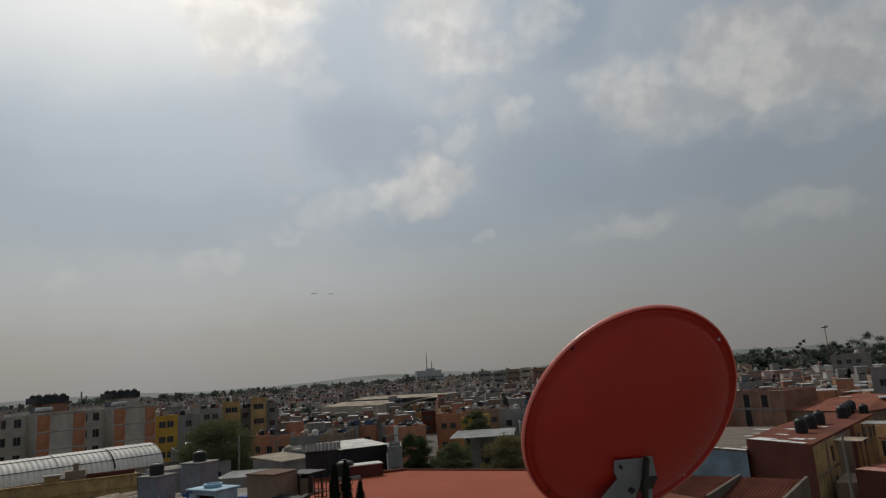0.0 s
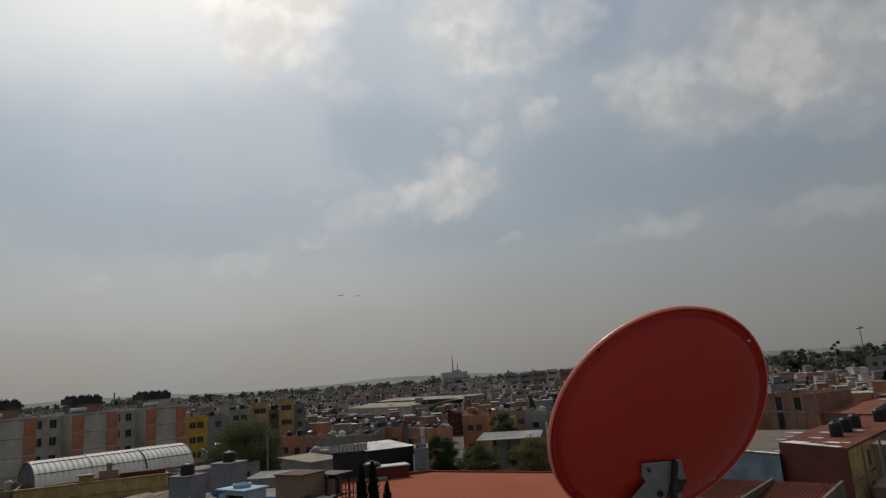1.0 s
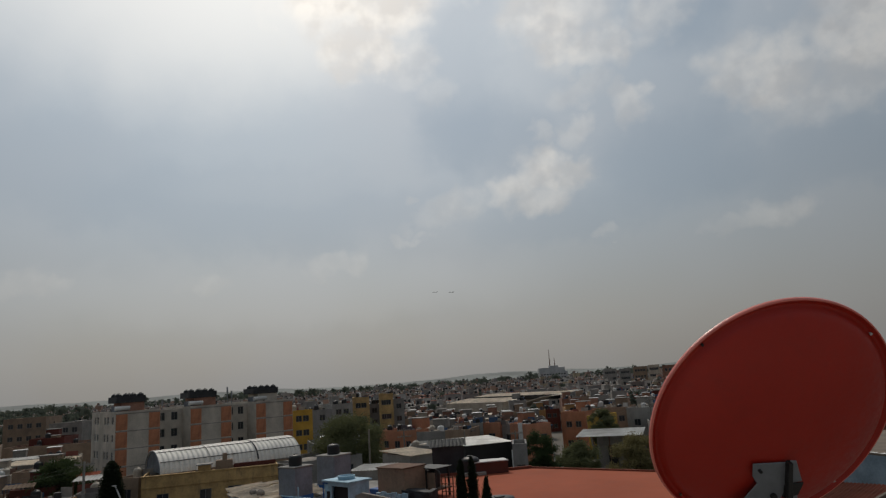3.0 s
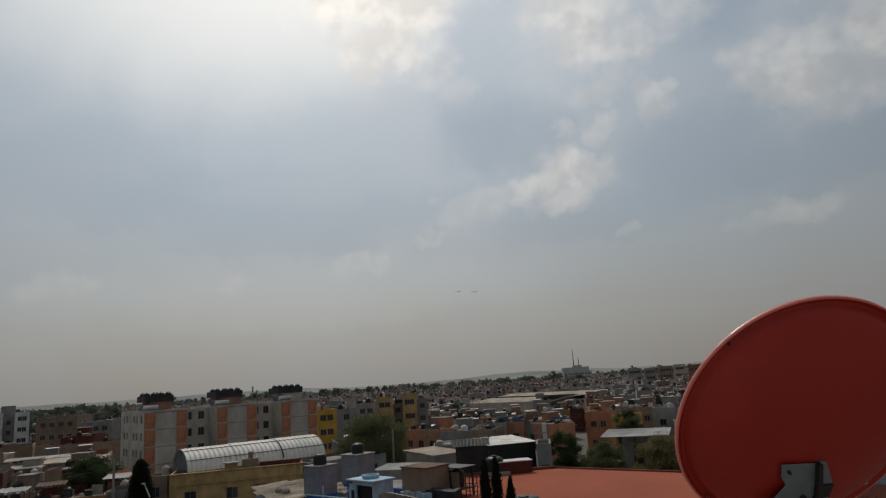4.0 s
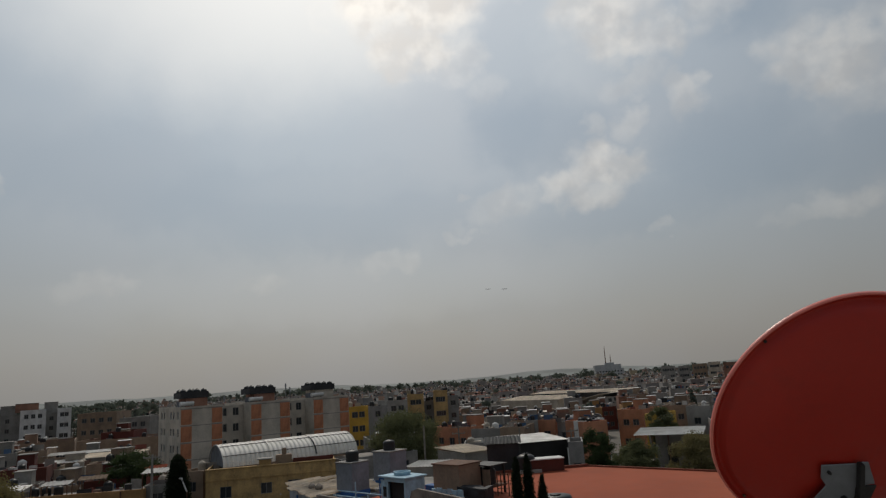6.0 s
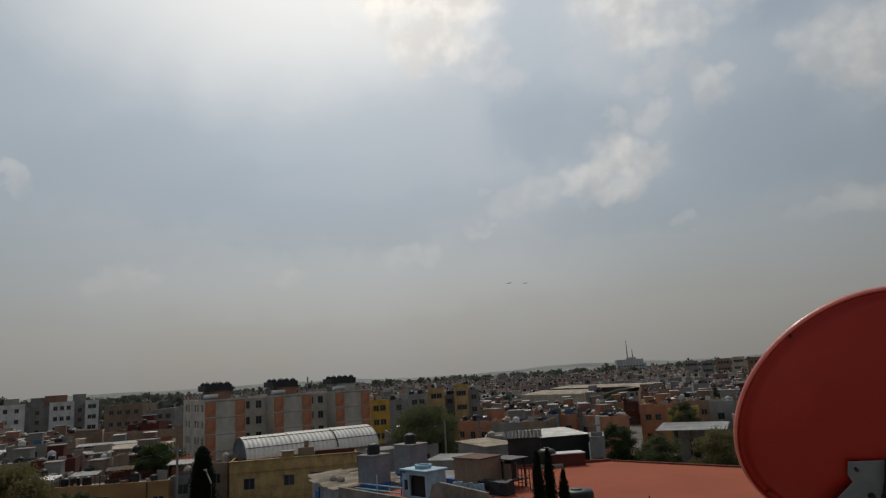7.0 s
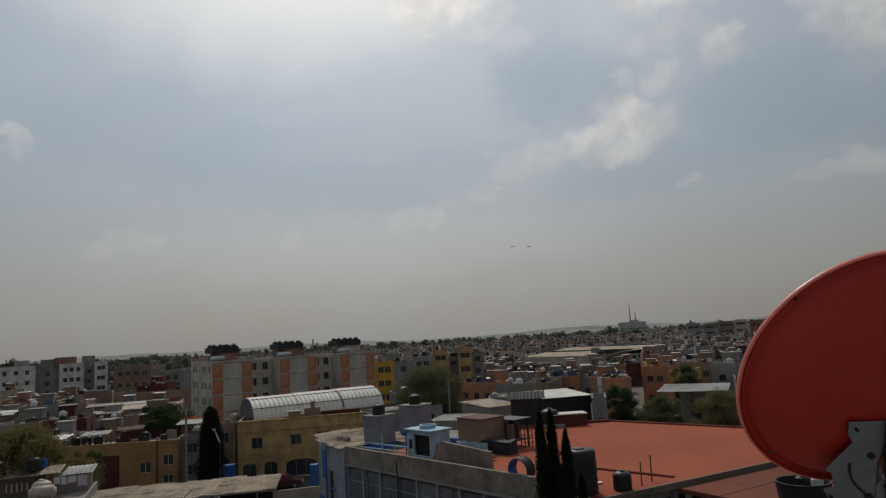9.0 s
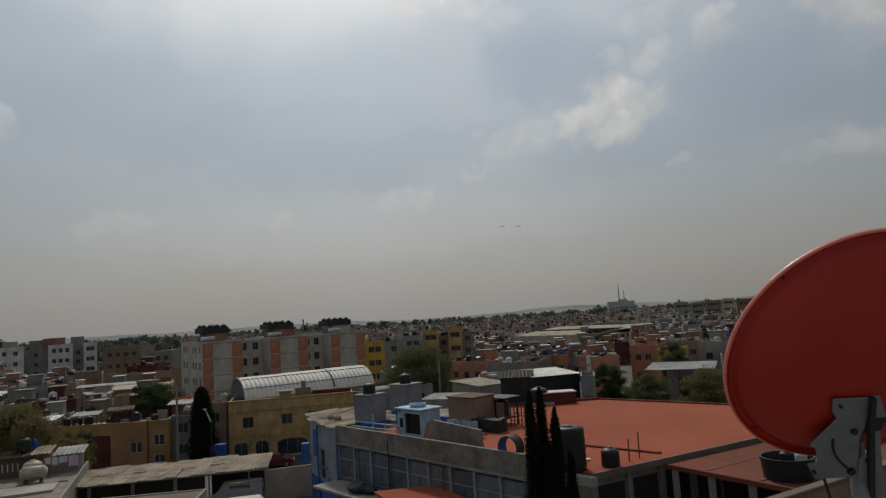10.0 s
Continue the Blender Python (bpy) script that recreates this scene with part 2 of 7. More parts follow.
DIRT = (0.07, 0.06, 0.05)
M = {
    "ground": surface("street_ground", (0.13, 0.12, 0.105), 0.95, grain=0.8, patch=0.03, stain=(0.06, 0.058, 0.055)),
    "asphalt": surface("asphalt", (0.055, 0.055, 0.055), 0.92, grain=5, patch=0.1),
    "dish_back": surface("red_dish_paint", (0.385, 0.022, 0.012), 0.46, grain=60, patch=2.5, vary=0.07, bump=0.05, stain=(0.22, 0.022, 0.014), stain_amount=0.3, gloss=0.36),
    # faded rim paint, its base raised further to carry the sunlit look
    "dish_rim": surface("faded_sunlit_rim", (0.70, 0.19, 0.15), 0.45, grain=50, patch=8, vary=0.10, bump=0.1),
    "galvanised": surface("galvanised_steel", (0.20, 0.215, 0.235), 0.5, 0.25, grain=40, patch=6, vary=0.14, bump=0.1, stain=(0.13, 0.12, 0.115), stain_amount=0.35),
    "dark_steel": surface("dark_steel", (0.035, 0.034, 0.034), 0.6, 0.4, grain=40, patch=4),
    "rust": surface("rusty_iron", (0.13, 0.07, 0.045), 0.9, grain=20, patch=2),
    "concrete": surface("bare_concrete", (0.27, 0.255, 0.235), 0.92, stain=DIRT, each=0.1),
    "cement": surface("grey_cement_render", (0.24, 0.225, 0.205), 0.93, stain=(0.12, 0.11, 0.10), each=0.12),
    "parapet": surface("weathered_parapet", (0.205, 0.178, 0.152), 0.93, grain=3, patch=0.8, vary=0.3, stain=(0.10, 0.09, 0.08), stain_amount=0.6),
    "block": surface("grey_block_wall", (0.23, 0.22, 0.21), 0.93, stain=DIRT),
    "beige": surface("beige_paint", (0.40, 0.34, 0.27), 0.85, stain=(0.2, 0.17, 0.14), each=0.1),
    "tan": surface("brown_render", (0.26, 0.185, 0.13), 0.9, stain=DIRT, each=0.1),
    "ochre": surface("ochre_paint", (0.37, 0.205, 0.085), 0.85, stain=(0.22, 0.14, 0.06), each=0.05),
    "yellow": surface("faded_yellow_paint", (0.46, 0.30, 0.13), 0.88, grain=4, patch=0.6, vary=0.26, stain=(0.11, 0.09, 0.06), stain_amount=0.75),
    "bright_yellow": surface("bright_yellow_paint", (0.48, 0.29, 0.05), 0.8, each=0.08),
    "orange": surface("orange_paint", (0.42, 0.185, 0.105), 0.85, stain=(0.25, 0.12, 0.07), each=0.1),
    "brick": surface("orange_brick_panel", (0.44, 0.185, 0.10), 0.9, grain=9, patch=0.5, stain=(0.2, 0.1, 0.07)),
    "dull_brick": surface("dull_brown_brick", (0.26, 0.135, 0.095), 0.92, grain=8, patch=0.5, stain=(0.14, 0.09, 0.07), each=0.15),
    "apartment": surface("warm_grey_render", (0.46, 0.415, 0.355), 0.92, stain=(0.27, 0.24, 0.21), each=0.03),
    "panel": surface("grey_blue_infill", (0.115, 0.125, 0.142), 0.75, grain=4, patch=0.6, vary=0.25, stain=(0.06, 0.062, 0.066), stain_amount=0.65, each=0.28),
    "red_wall": surface("dark_red_paint", (0.105, 0.030, 0.022), 0.88, stain=(0.10, 0.04, 0.035), each=0.1),
    "red_roof": surface("red_roof_coating", (0.315, 0.084, 0.045), 0.92, grain=1.5, patch=0.16, vary=0.10, stain=(0.33, 0.085, 0.045), stain_amount=0.5, gloss=0.12),
    "tile_red": surface("weathered_tile", (0.23, 0.085, 0.055), 0.9, gloss=0.1, grain=3, patch=0.4, stain=(0.16, 0.08, 0.06), stain_amount=0.6),
    "pink_coat": surface("faded_pink_coat", (0.42, 0.20, 0.16), 0.9, grain=3, patch=0.5, stain=DIRT, stain_amount=0.5),
    "brown_screed": surface("brown_screed", (0.15, 0.118, 0.09), 0.92, grain=2, patch=0.35, stain=(0.10, 0.085, 0.07), stain_amount=0.6),
    "worn_red_roof": surface("worn_red_roof", (0.155, 0.055, 0.036), 0.92, gloss=0.1, grain=1.5, patch=0.25, stain=(0.15, 0.10, 0.08), stain_amount=0.7),
    "old_red_roof": surface("faded_red_roof", (0.19, 0.062, 0.041), 0.92, gloss=0.1, grain=2, patch=0.3, stain=(0.17, 0.09, 0.07)),
    "white": surface("white_paint", (0.62, 0.61, 0.59), 0.8, stain=(0.35, 0.33, 0.30), each=0.06),
    "blue_grey": surface("blue_grey_panel", (0.235, 0.262, 0.30), 0.7, grain=4, patch=0.5, stain=(0.14, 0.15, 0.17), stain_amount=0.5),
    "blue": surface("blue_paint", (0.03, 0.115, 0.33), 0.7, grain=5, patch=0.8, stain=(0.03, 0.06, 0.13)),
    "dull_blue": surface("dull_blue_wash", (0.20, 0.26, 0.31), 0.85, grain=5, patch=0.5, stain=(0.13, 0.15, 0.17)),
    "pale_blue": surface("pale_blue_paint", (0.34, 0.50, 0.60), 0.75, grain=5, patch=0.8, stain=(0.2, 0.24, 0.27)),
    "tin": surface("corrugated_metal", (0.55, 0.55, 0.54), 0.45, 0.35, grain=3, patch=0.5, stain=(0.30, 0.22, 0.17), stain_amount=0.5),
    "fibre": surface("fibre_cement_sheet", (0.70, 0.61, 0.50), 0.9, grain=3, patch=0.5, stain=(0.34, 0.28, 0.22), stain_amount=0.4),
    "old_sheet": surface("old_roof_sheet", (0.50, 0.42, 0.33), 0.92, grain=3, patch=0.6, vary=0.28, stain=(0.22, 0.17, 0.13), stain_amount=0.6, each=0.16),
    "clutter": surface("roof_clutter", (0.3, 0.3, 0.3), 0.85, grain=4, island=True, ramp=[(0.03, 0.03, 0.032), (0.50, 0.48, 0.45), (0.20, 0.13, 0.10), (0.30, 0.27, 0.24), (0.10, 0.10, 0.11), (0.24, 0.08, 0.06), (0.38, 0.33, 0.27), (0.06, 0.11, 0.20), (0.15, 0.13, 0.12)]),
    "poly": surface("milky_polycarbonate", (0.74, 0.70, 0.64), 0.65, gloss=0.2, grain=3, patch=0.4, vary=0.08, stain=(0.60, 0.56, 0.50)),
    "roof": surface("grey_roof_screed", (0.32, 0.29, 0.26), 0.92, grain=2, patch=0.3, stain=(0.17, 0.15, 0.13), each=0.2),
    "tank_black": surface("black_plastic", (0.018, 0.018, 0.019), 0.5, grain=20, patch=3, vary=0.12, bump=0.03),
    "tank_grey": surface("grey_tank_render", (0.20, 0.215, 0.245), 0.85, stain=(0.12, 0.125, 0.14)),
    "tank_beige": surface("beige_plastic", (0.42, 0.36, 0.29), 0.6, grain=10, patch=2),
    # near-black: paints shade in bays and openings, also colours scrap and dark walls
    "dark": surface("shade_fill_and_dark_parts", (0.025, 0.024, 0.023), 0.9),
    "tarp": surface("black_tarp", (0.03, 0.031, 0.034), 0.7, grain=3, patch=0.6, vary=0.3),
    "glass": glass("window_glass"),
    "frame": surface("window_frame", (0.20, 0.195, 0.19), 0.6, 0.2),
    "white_frame": surface("white_window_frame", (0.6, 0.6, 0.58), 0.6),
    "bark": surface("bark", (0.11, 0.085, 0.06), 0.95, grain=15, patch=3),
    "leaf": foliage("leaves", (0.075, 0.090, 0.042), (0.155, 0.16, 0.075)),
    # distant foliage: haze is put into the leaf colour by paling it
    "leaf_far": foliage("haze_paled_leaves", (0.088, 0.105, 0.085), (0.13, 0.148, 0.115)),
    "leaf_green": foliage("deep_green_leaves", (0.028, 0.047, 0.020), (0.068, 0.092, 0.036)),
    "leaf_dry": foliage("dry_leaves", (0.12, 0.11, 0.05), (0.22, 0.185, 0.08)),
    "leaf_dark": foliage("cypress_leaves", (0.010, 0.015, 0.007), (0.023, 0.030, 0.015)),
    "wood": surface("weathered_pole", (0.21, 0.185, 0.155), 0.9, grain=12, patch=2),
    "cable": surface("black_cable", (0.02, 0.02, 0.02), 0.7),
    "car_red": surface("maroon_car_paint", (0.09, 0.012, 0.014), 0.3, grain=30, patch=2, vary=0.05, bump=0),
    "car_grey": surface("grey_car_paint", (0.30, 0.30, 0.31), 0.35, grain=30, patch=2, vary=0.05, bump=0),
    "car_white": surface("white_car_paint", (0.65, 0.65, 0.64), 0.3, grain=30, patch=2, vary=0.05, bump=0),
    "rubber": surface("rubber", (0.02, 0.02, 0.02), 0.9),
    "cloth": surface("white_cloth", (0.6, 0.57, 0.6), 0.95, grain=20),
    "pink_cloth": surface("pink_cloth", (0.62, 0.42, 0.50), 0.95, grain=20),
    "orange_tarp": surface("orange_sheet", (0.62, 0.14, 0.05), 0.7, grain=4, patch=0.8, vary=0.12),
    "far_walls": surface("town_walls", (0.3, 0.3, 0.3), 0.92, grain=0.9, patch=0.08, island=True,
                         ramp=[(0.27, 0.25, 0.23), (0.34, 0.305, 0.27), (0.33, 0.21, 0.155), (0.25, 0.24, 0.23), (0.50, 0.48, 0.45), (0.25, 0.175, 0.14), (0.35, 0.29, 0.20), (0.31, 0.29, 0.27), (0.20, 0.19, 0.18), (0.40, 0.37, 0.34), (0.23, 0.21, 0.20)]),
    "far_roofs": surface("town_roofs", (0.3, 0.3, 0.3), 0.9, grain=0.9, patch=0.1, island=True,
                         ramp=[(0.30, 0.27, 0.24), (0.22, 0.20, 0.185), (0.37, 0.15, 0.10), (0.52, 0.50, 0.47), (0.27, 0.24, 0.22), (0.33, 0.30, 0.27), (0.24, 0.19, 0.16)]),
    "far_tanks": surface("town_tanks", (0.3, 0.3, 0.3), 0.6, grain=2, island=True,
                         ramp=[(0.02, 0.02, 0.02), (0.5, 0.48, 0.45), (0.02, 0.02, 0.022), (0.02, 0.02, 0.02), (0.35, 0.2, 0.14)]),
    "far_hills": surface("far_hill_scrub", (0.17, 0.18, 0.17), 0.95, grain=0.05, patch=0.004),
    "plane_skin": surface("pale_aircraft_skin", (0.6, 0.6, 0.6), 0.5, grain=0.5, patch=0.05, vary=0.05),
    "far_grey": surface("far_tower_block", (0.42, 0.42, 0.42), 0.9, grain=0.5, patch=0.05),
}


# ---- building blocks ----
def part(name, bm, material, parent=None, label="", smooth=False):
    """Links a bmesh as one mesh object under its thing."""
    mesh = bpy.data.meshes.new(name)
    if smooth:
        for f in bm.faces:
            f.smooth = True
    bm.to_mesh(mesh)
    bm.free()
    mesh.materials.append(M[material])
    ob = new(name, mesh)
    ob.parent = parent
    if label:
        tagged(ob, label)
    return ob


def shared(name, mesh, parent, m):
    ob = new(name, mesh)
    ob.parent = parent
    ob.matrix_basis = m
    return ob


def thing(name, m, label, category, group="", kind=""):
    ob = new(name)
    ob.empty_display_size = 0.2
    ob.matrix_basis = m
    return tagged(ob, label, category, group, kind)


def box(bm, x0, y0, z0, x1, y1, z1, bevel=0.0, m=None):
    made = bmesh.ops.create_cube(bm, size=1.0)["verts"]
    for v in made:
        v.co = Vector((x0 + (v.co.x + 0.5) * (x1 - x0), y0 + (v.co.y + 0.5) * (y1 - y0), z0 + (v.co.z + 0.5) * (z1 - z0)))
        if m is not None:
            v.co = m @ v.co
    if bevel:
        edges = list({e for v in made for e in v.link_edges})
        bmesh.ops.bevel(bm, geom=edges, offset=bevel, segments=1, affect="EDGES")
    return bm


def boxes(*items, bevel=0.0):
    bm = bmesh.new()
    for it in items:
        box(bm, *it, bevel=bevel)
    return bm


def rod(bm, a, b, r, sides=8, r2=None):
    a, b = Vector(a), Vector(b)
    turn = (b - a).to_track_quat("Z", "Y").to_matrix().to_4x4()
    bmesh.ops.create_cone(bm, cap_ends=True, segments=sides, radius1=r, radius2=r if r2 is None else r2, depth=(b - a).length,
                          matrix=Matrix.Translation((a + b) / 2) @ turn)
    return bm


def tube(points, r, sides=6):
    """One bent tube through the points."""
    bm = bmesh.new()
    rings = []
    for i, p in enumerate(points):
        d = (points[min(i + 1, len(points) - 1)] - points[max(i - 1, 0)]).normalized()
        u = d.orthogonal().normalized()
        v = d.cross(u)
        rings.append([bm.verts.new(p + (u * math.cos(2 * math.pi * k / sides) + v * math.sin(2 * math.pi * k / sides)) * r) for k in range(sides)])
    for a, b in zip(rings, rings[1:]):
        for k in range(sides):
            j = min(range(sides), key=lambda q: (b[q].co - a[k].co).length_squared)
            j2 = min(range(sides), key=lambda q: (b[q].co - a[(k + 1) % sides].co).length_squared)
            if j != j2:
                bm.faces.new((a[k], a[(k + 1) % sides], b[j2], b[j]))
    for end in (rings[0], rings[-1]):
        bm.faces.new(end)
    return bm


def lathe(profile, sides=24):
    """A body of revolution about z from (radius, height) pairs."""
    bm = bmesh.new()
    rings = []
    for r, z in profile:
        if r < 1e-4:
            rings.append([bm.verts.new((0, 0, z))])
        else:
            rings.append([bm.verts.new((r * math.cos(2 * math.pi * i / sides), r * math.sin(2 * math.pi * i / sides), z)) for i in range(sides)])
    for a, b in zip(rings, rings[1:]):
        for i in range(sides):
            j = (i + 1) % sides
            ring = [a[i % len(a)], a[j % len(a)], b[j % len(b)], b[i % len(b)]]
            ring = list(dict.fromkeys(ring))
            if len(ring) > 2:
                bm.faces.new(ring)
    return bm


def facade(bm, m, w, h, holes=(), reveal=0.16):
    """A wall sheet w by h in the x-z plane of m, facing -y, with reveals round its openings (x0, z0, x1, z1)."""
    xs = sorted({0.0, w, *[v for o in holes for v in (o[0], o[2])]})
    zs = sorted({0.0, h, *[v for o in holes for v in (o[1], o[3])]})
    grid = {(x, z): bm.verts.new(m @ Vector((x, 0, z))) for x in xs for z in zs}
    for x0, x1 in zip(xs, xs[1:]):
        for z0, z1 in zip(zs, zs[1:]):
            cx, cz = (x0 + x1) / 2, (z0 + z1) / 2
            if any(o[0] < cx < o[2] and o[1] < cz < o[3] for o in holes):
                continue
            bm.faces.new((grid[x0, z0], grid[x1, z0], grid[x1, z1], grid[x0, z1]))
    for x0, z0, x1, z1 in holes:
        c = [(x0, z0), (x1, z0), (x1, z1), (x0, z1)]
        front = [bm.verts.new(m @ Vector((x, 0, z))) for x, z in c]
        rear = [bm.verts.new(m @ Vector((x, reveal, z))) for x, z in c]
        for i in range(4):
            j = (i + 1) % 4
            bm.faces.new((front[i], rear[i], rear[j], front[j]))
        bm.faces.new(rear)


def shell(w, d, h, front=(), left=(), right=(), parapet=0.45, thick=0.16):
    """Four walls with a parapet round a sunk flat roof; local x along the front, y away from it."""
    bm = bmesh.new()
    facade(bm, Matrix(), w, h, front)
    facade(bm, Matrix.Translation((w, 0, 0)) @ Matrix.Rotation(math.pi / 2, 4, "Z"), d, h, right)
    facade(bm, Matrix.Translation((w, d, 0)) @ Matrix.Rotation(math.pi, 4, "Z"), w, h)
    facade(bm, Matrix.Translation((0, d, 0)) @ Matrix.Rotation(-math.pi / 2, 4, "Z"), d, h, left)
    o = [bm.verts.new(p) for p in ((0, 0, h), (w, 0, h), (w, d, h), (0, d, h))]
    i = [bm.verts.new(p) for p in ((thick, thick, h), (w - thick, thick, h), (w - thick, d - thick, h), (thick, d - thick, h))]
    low = [bm.verts.new((v.co.x, v.co.y, h - parapet - 0.1)) for v in i]
    for a in range(4):
        b = (a + 1) % 4
        bm.faces.new((o[a], o[b], i[b], i[a]))
        bm.faces.new((i[a], i[b], low[b], low[a]))
    return bm


WINDOWS = {}


def window(parent, m, w, h, frame_mat="frame", bars=1):
    """A recessed window: frame with mullions, and its pane as a part."""
    key = (round(w, 2), round(h, 2), frame_mat, bars)
    if key not in WINDOWS:
        t = 0.06
        bm = boxes((0, -0.02, 0, w, 0.04, t), (0, -0.02, h - t, w, 0.04, h), (0, -0.02, t, t, 0.04, h - t), (w - t, -0.02, t, w, 0.04, h - t))
        for i in range(bars):
            x = w * (i + 1) / (bars + 1)
            box(bm, x - t / 2, -0.015, t, x + t / 2, 0.035, h - t)
        mesh = bpy.data.meshes.new("window")
        bm.to_mesh(mesh)
        bm.free()
        mesh.materials.append(M[frame_mat])
        bm = boxes((t, 0.0, t, w - t, 0.012, h - t))
        pane = bpy.data.meshes.new("pane")
        bm.to_mesh(pane)
        bm.free()
        pane.materials.append(M["glass"])
        WINDOWS[key] = (mesh, pane)
    mesh, pane = WINDOWS[key]
    ob = shared("window", mesh, parent, m)
    shared("pane", pane, ob, Matrix())
    return ob


def between(a, b):
    """A pose at a whose x runs level to b and whose y points away from it to the left of that line, and the length."""
    a, b = Vector(a), Vector(b)
    a.z, run = 0.0, Vector((b.x - a.x, b.y - a.y, 0))
    return Matrix.Translation(a) @ Matrix.Rotation(math.atan2(run.y, run.x), 4, "Z"), run.length


SIDES = {"left": lambda w, d: Matrix.Translation((0, d, 0)) @ Matrix.Rotation(-math.pi / 2, 4, "Z"),
         "right": lambda w, d: Matrix.Translation((w, 0, 0)) @ Matrix.Rotation(math.pi / 2, 4, "Z"),
         "front": lambda w, d: Matrix()}


def grid_holes(length, floors, storey, count, size, sill=1.0, first=0.0, margin=0.6):
    holes = []
    for f in range(floors):
        for i in range(count):
            x = margin + (length - 2 * margin) * (i + 0.5) / count
            z = first + f * storey + sill
            holes.append((x - size[0] / 2, z, x + size[0] / 2, z + size[1]))
    return holes


def house(name, a, b, depth, height, wall, label, roof="roof", holes=None, floors=2, count=2, size=(1.2, 1.1), sides=0, parapet=0.45,
          frame_mat="frame", category="house", group="", base=0.0):
    """A flat-roofed block whose front runs from a to b."""
    m, w = between(a, b)
    m = Matrix.Translation((0, 0, base)) @ m
    height -= base
    storey = (height - parapet) / max(floors, 1)
    front = grid_holes(w, floors, storey, count, size, min(1.0, storey * 0.36)) if holes is None else holes
    side = grid_holes(depth, floors, storey, sides, size, min(1.0, storey * 0.36)) if sides else []
    ob = thing(name, m, label, category, group)
    part("wall", shell(w, depth, height, front, side, side, parapet), wall, ob)
    part("roof", boxes((0.17, 0.17, height - parapet - 0.12, w - 0.17, depth - 0.17, height - parapet)), roof, ob)
    for which, hs in (("front", front), ("left", side), ("right", side)):
        for x0, z0, x1, z1 in hs:
            window(ob, SIDES[which](w, depth) @ Matrix.Translation((x0, 0.10, z0)), x1 - x0, z1 - z0, frame_mat, 1 if x1 - x0 < 1.6 else 2)
    return ob, m, w


TANKS = {}


TANK_COUNT = [0]
TANK_LIMIT = 285
SPARE_TANKS = []


def water_tank(place, r=0.55, h=1.25, color="tank_black", turn=0.0):
    key = (round(r, 2), round(h, 2), color)
    TANK_COUNT[0] += 1
    if TANK_COUNT[0] > TANK_LIMIT:
        SPARE_TANKS.append((Vector(place), r, h))
        return None
    if key in TANKS:
        return copy_thing(TANKS[key], pose(*place, 0, 0, turn))
    label = {"tank_black": "black plastic rooftop water tank with ribbed sides", "tank_beige": "beige plastic water tank on a roof",
             "blue": "blue plastic water tank on a roof", "white": "white plastic water tank on a roof"}.get(color, "rooftop water tank")
    ob = thing("water_tank", pose(*place, 0, 0, turn), label, "water tank", "rooftop water tanks")
    shoulder = ([(r * 0.97, h * 0.90), (r * 0.9, h * 0.955), (r * 0.4, h * 0.965), (0, h * 0.965)] if r > 0.8 else
                [(r * 0.88, h * 0.82), (r * 0.6, h * 0.91), (r * 0.32, h * 0.94), (0, h * 0.94)])
    ribs = [(r * (1.0 if i % 2 else 0.965), h * (0.04 + 0.70 * i / 8)) for i in range(9)]
    part("body", lathe([(0, 0), (r * 0.96, 0)] + ribs + shoulder, 20), color, ob, smooth=True)
    part("lid", lathe([(r * 0.30, h * 0.93), (r * 0.33, h * 0.95), (r * 0.33, h * 0.99), (r * 0.1, h), (0, h)], 14), color, ob)
    TANKS[key] = ob
    return ob


def corrugated(w, d, rise_a=0.0, rise_b=0.0, pitch=0.25, wave=0.03, thick=0.012, sag=0.0, rng=None):
    """A corrugated sheet, waves across x, from height rise_a at y=0 to rise_b at y=d."""
    bm = bmesh.new()
    cols = max(int(w / pitch) * 4, 8)
    rows = max(int(d / 1.2), 2)
    verts = [[bm.verts.new((w * i / cols, d * j / rows, rise_a + (rise_b - rise_a) * j / rows + wave * math.sin(i * math.pi / 2)
                            + (rng.uniform(-sag, sag) if rng else 0))) for j in range(rows + 1)] for i in range(cols + 1)]
    for i in range(cols):
        for j in range(rows):
            bm.faces.new((verts[i][j], verts[i + 1][j], verts[i + 1][j + 1], verts[i][j + 1]))
    bmesh.ops.solidify(bm, geom=bm.faces[:], thickness=thick)
    return bm


def leaves(rng, clumps, per, size, spread):
    """Many small leaf faces in clumps; clumps: list of (centre, radius)."""
    verts, faces = [], []
    for c, r in clumps:
        for _ in range(per):
            d = Vector((rng.gauss(0, 1), rng.gauss(0, 1), rng.gauss(0, 1)))
            d = d.normalized() * r * min(1.35, abs(rng.gauss(0.55, 0.32)))
            p = c + Vector((d.x, d.y, d.z * spread))
            u = Vector((rng.gauss(0, 1), rng.gauss(0, 1), rng.gauss(0, 1))).normalized()
            v = u.orthogonal().normalized()
            s = size * rng.uniform(0.6, 1.3)
            i = len(verts)
            verts += [p + u * s, p + v * s * 0.6, p - u * s, p - v * s * 0.6]
            faces.append((i, i + 1, i + 2, i + 3))
    return verts, faces


def mesh_part(name, verts, faces, material, parent=None):
    mesh = bpy.data.meshes.new(name)
    mesh.from_pydata(verts, [], faces)
    mesh.materials.append(M[material])
    ob = new(name, mesh)
    ob.parent = parent
    return ob


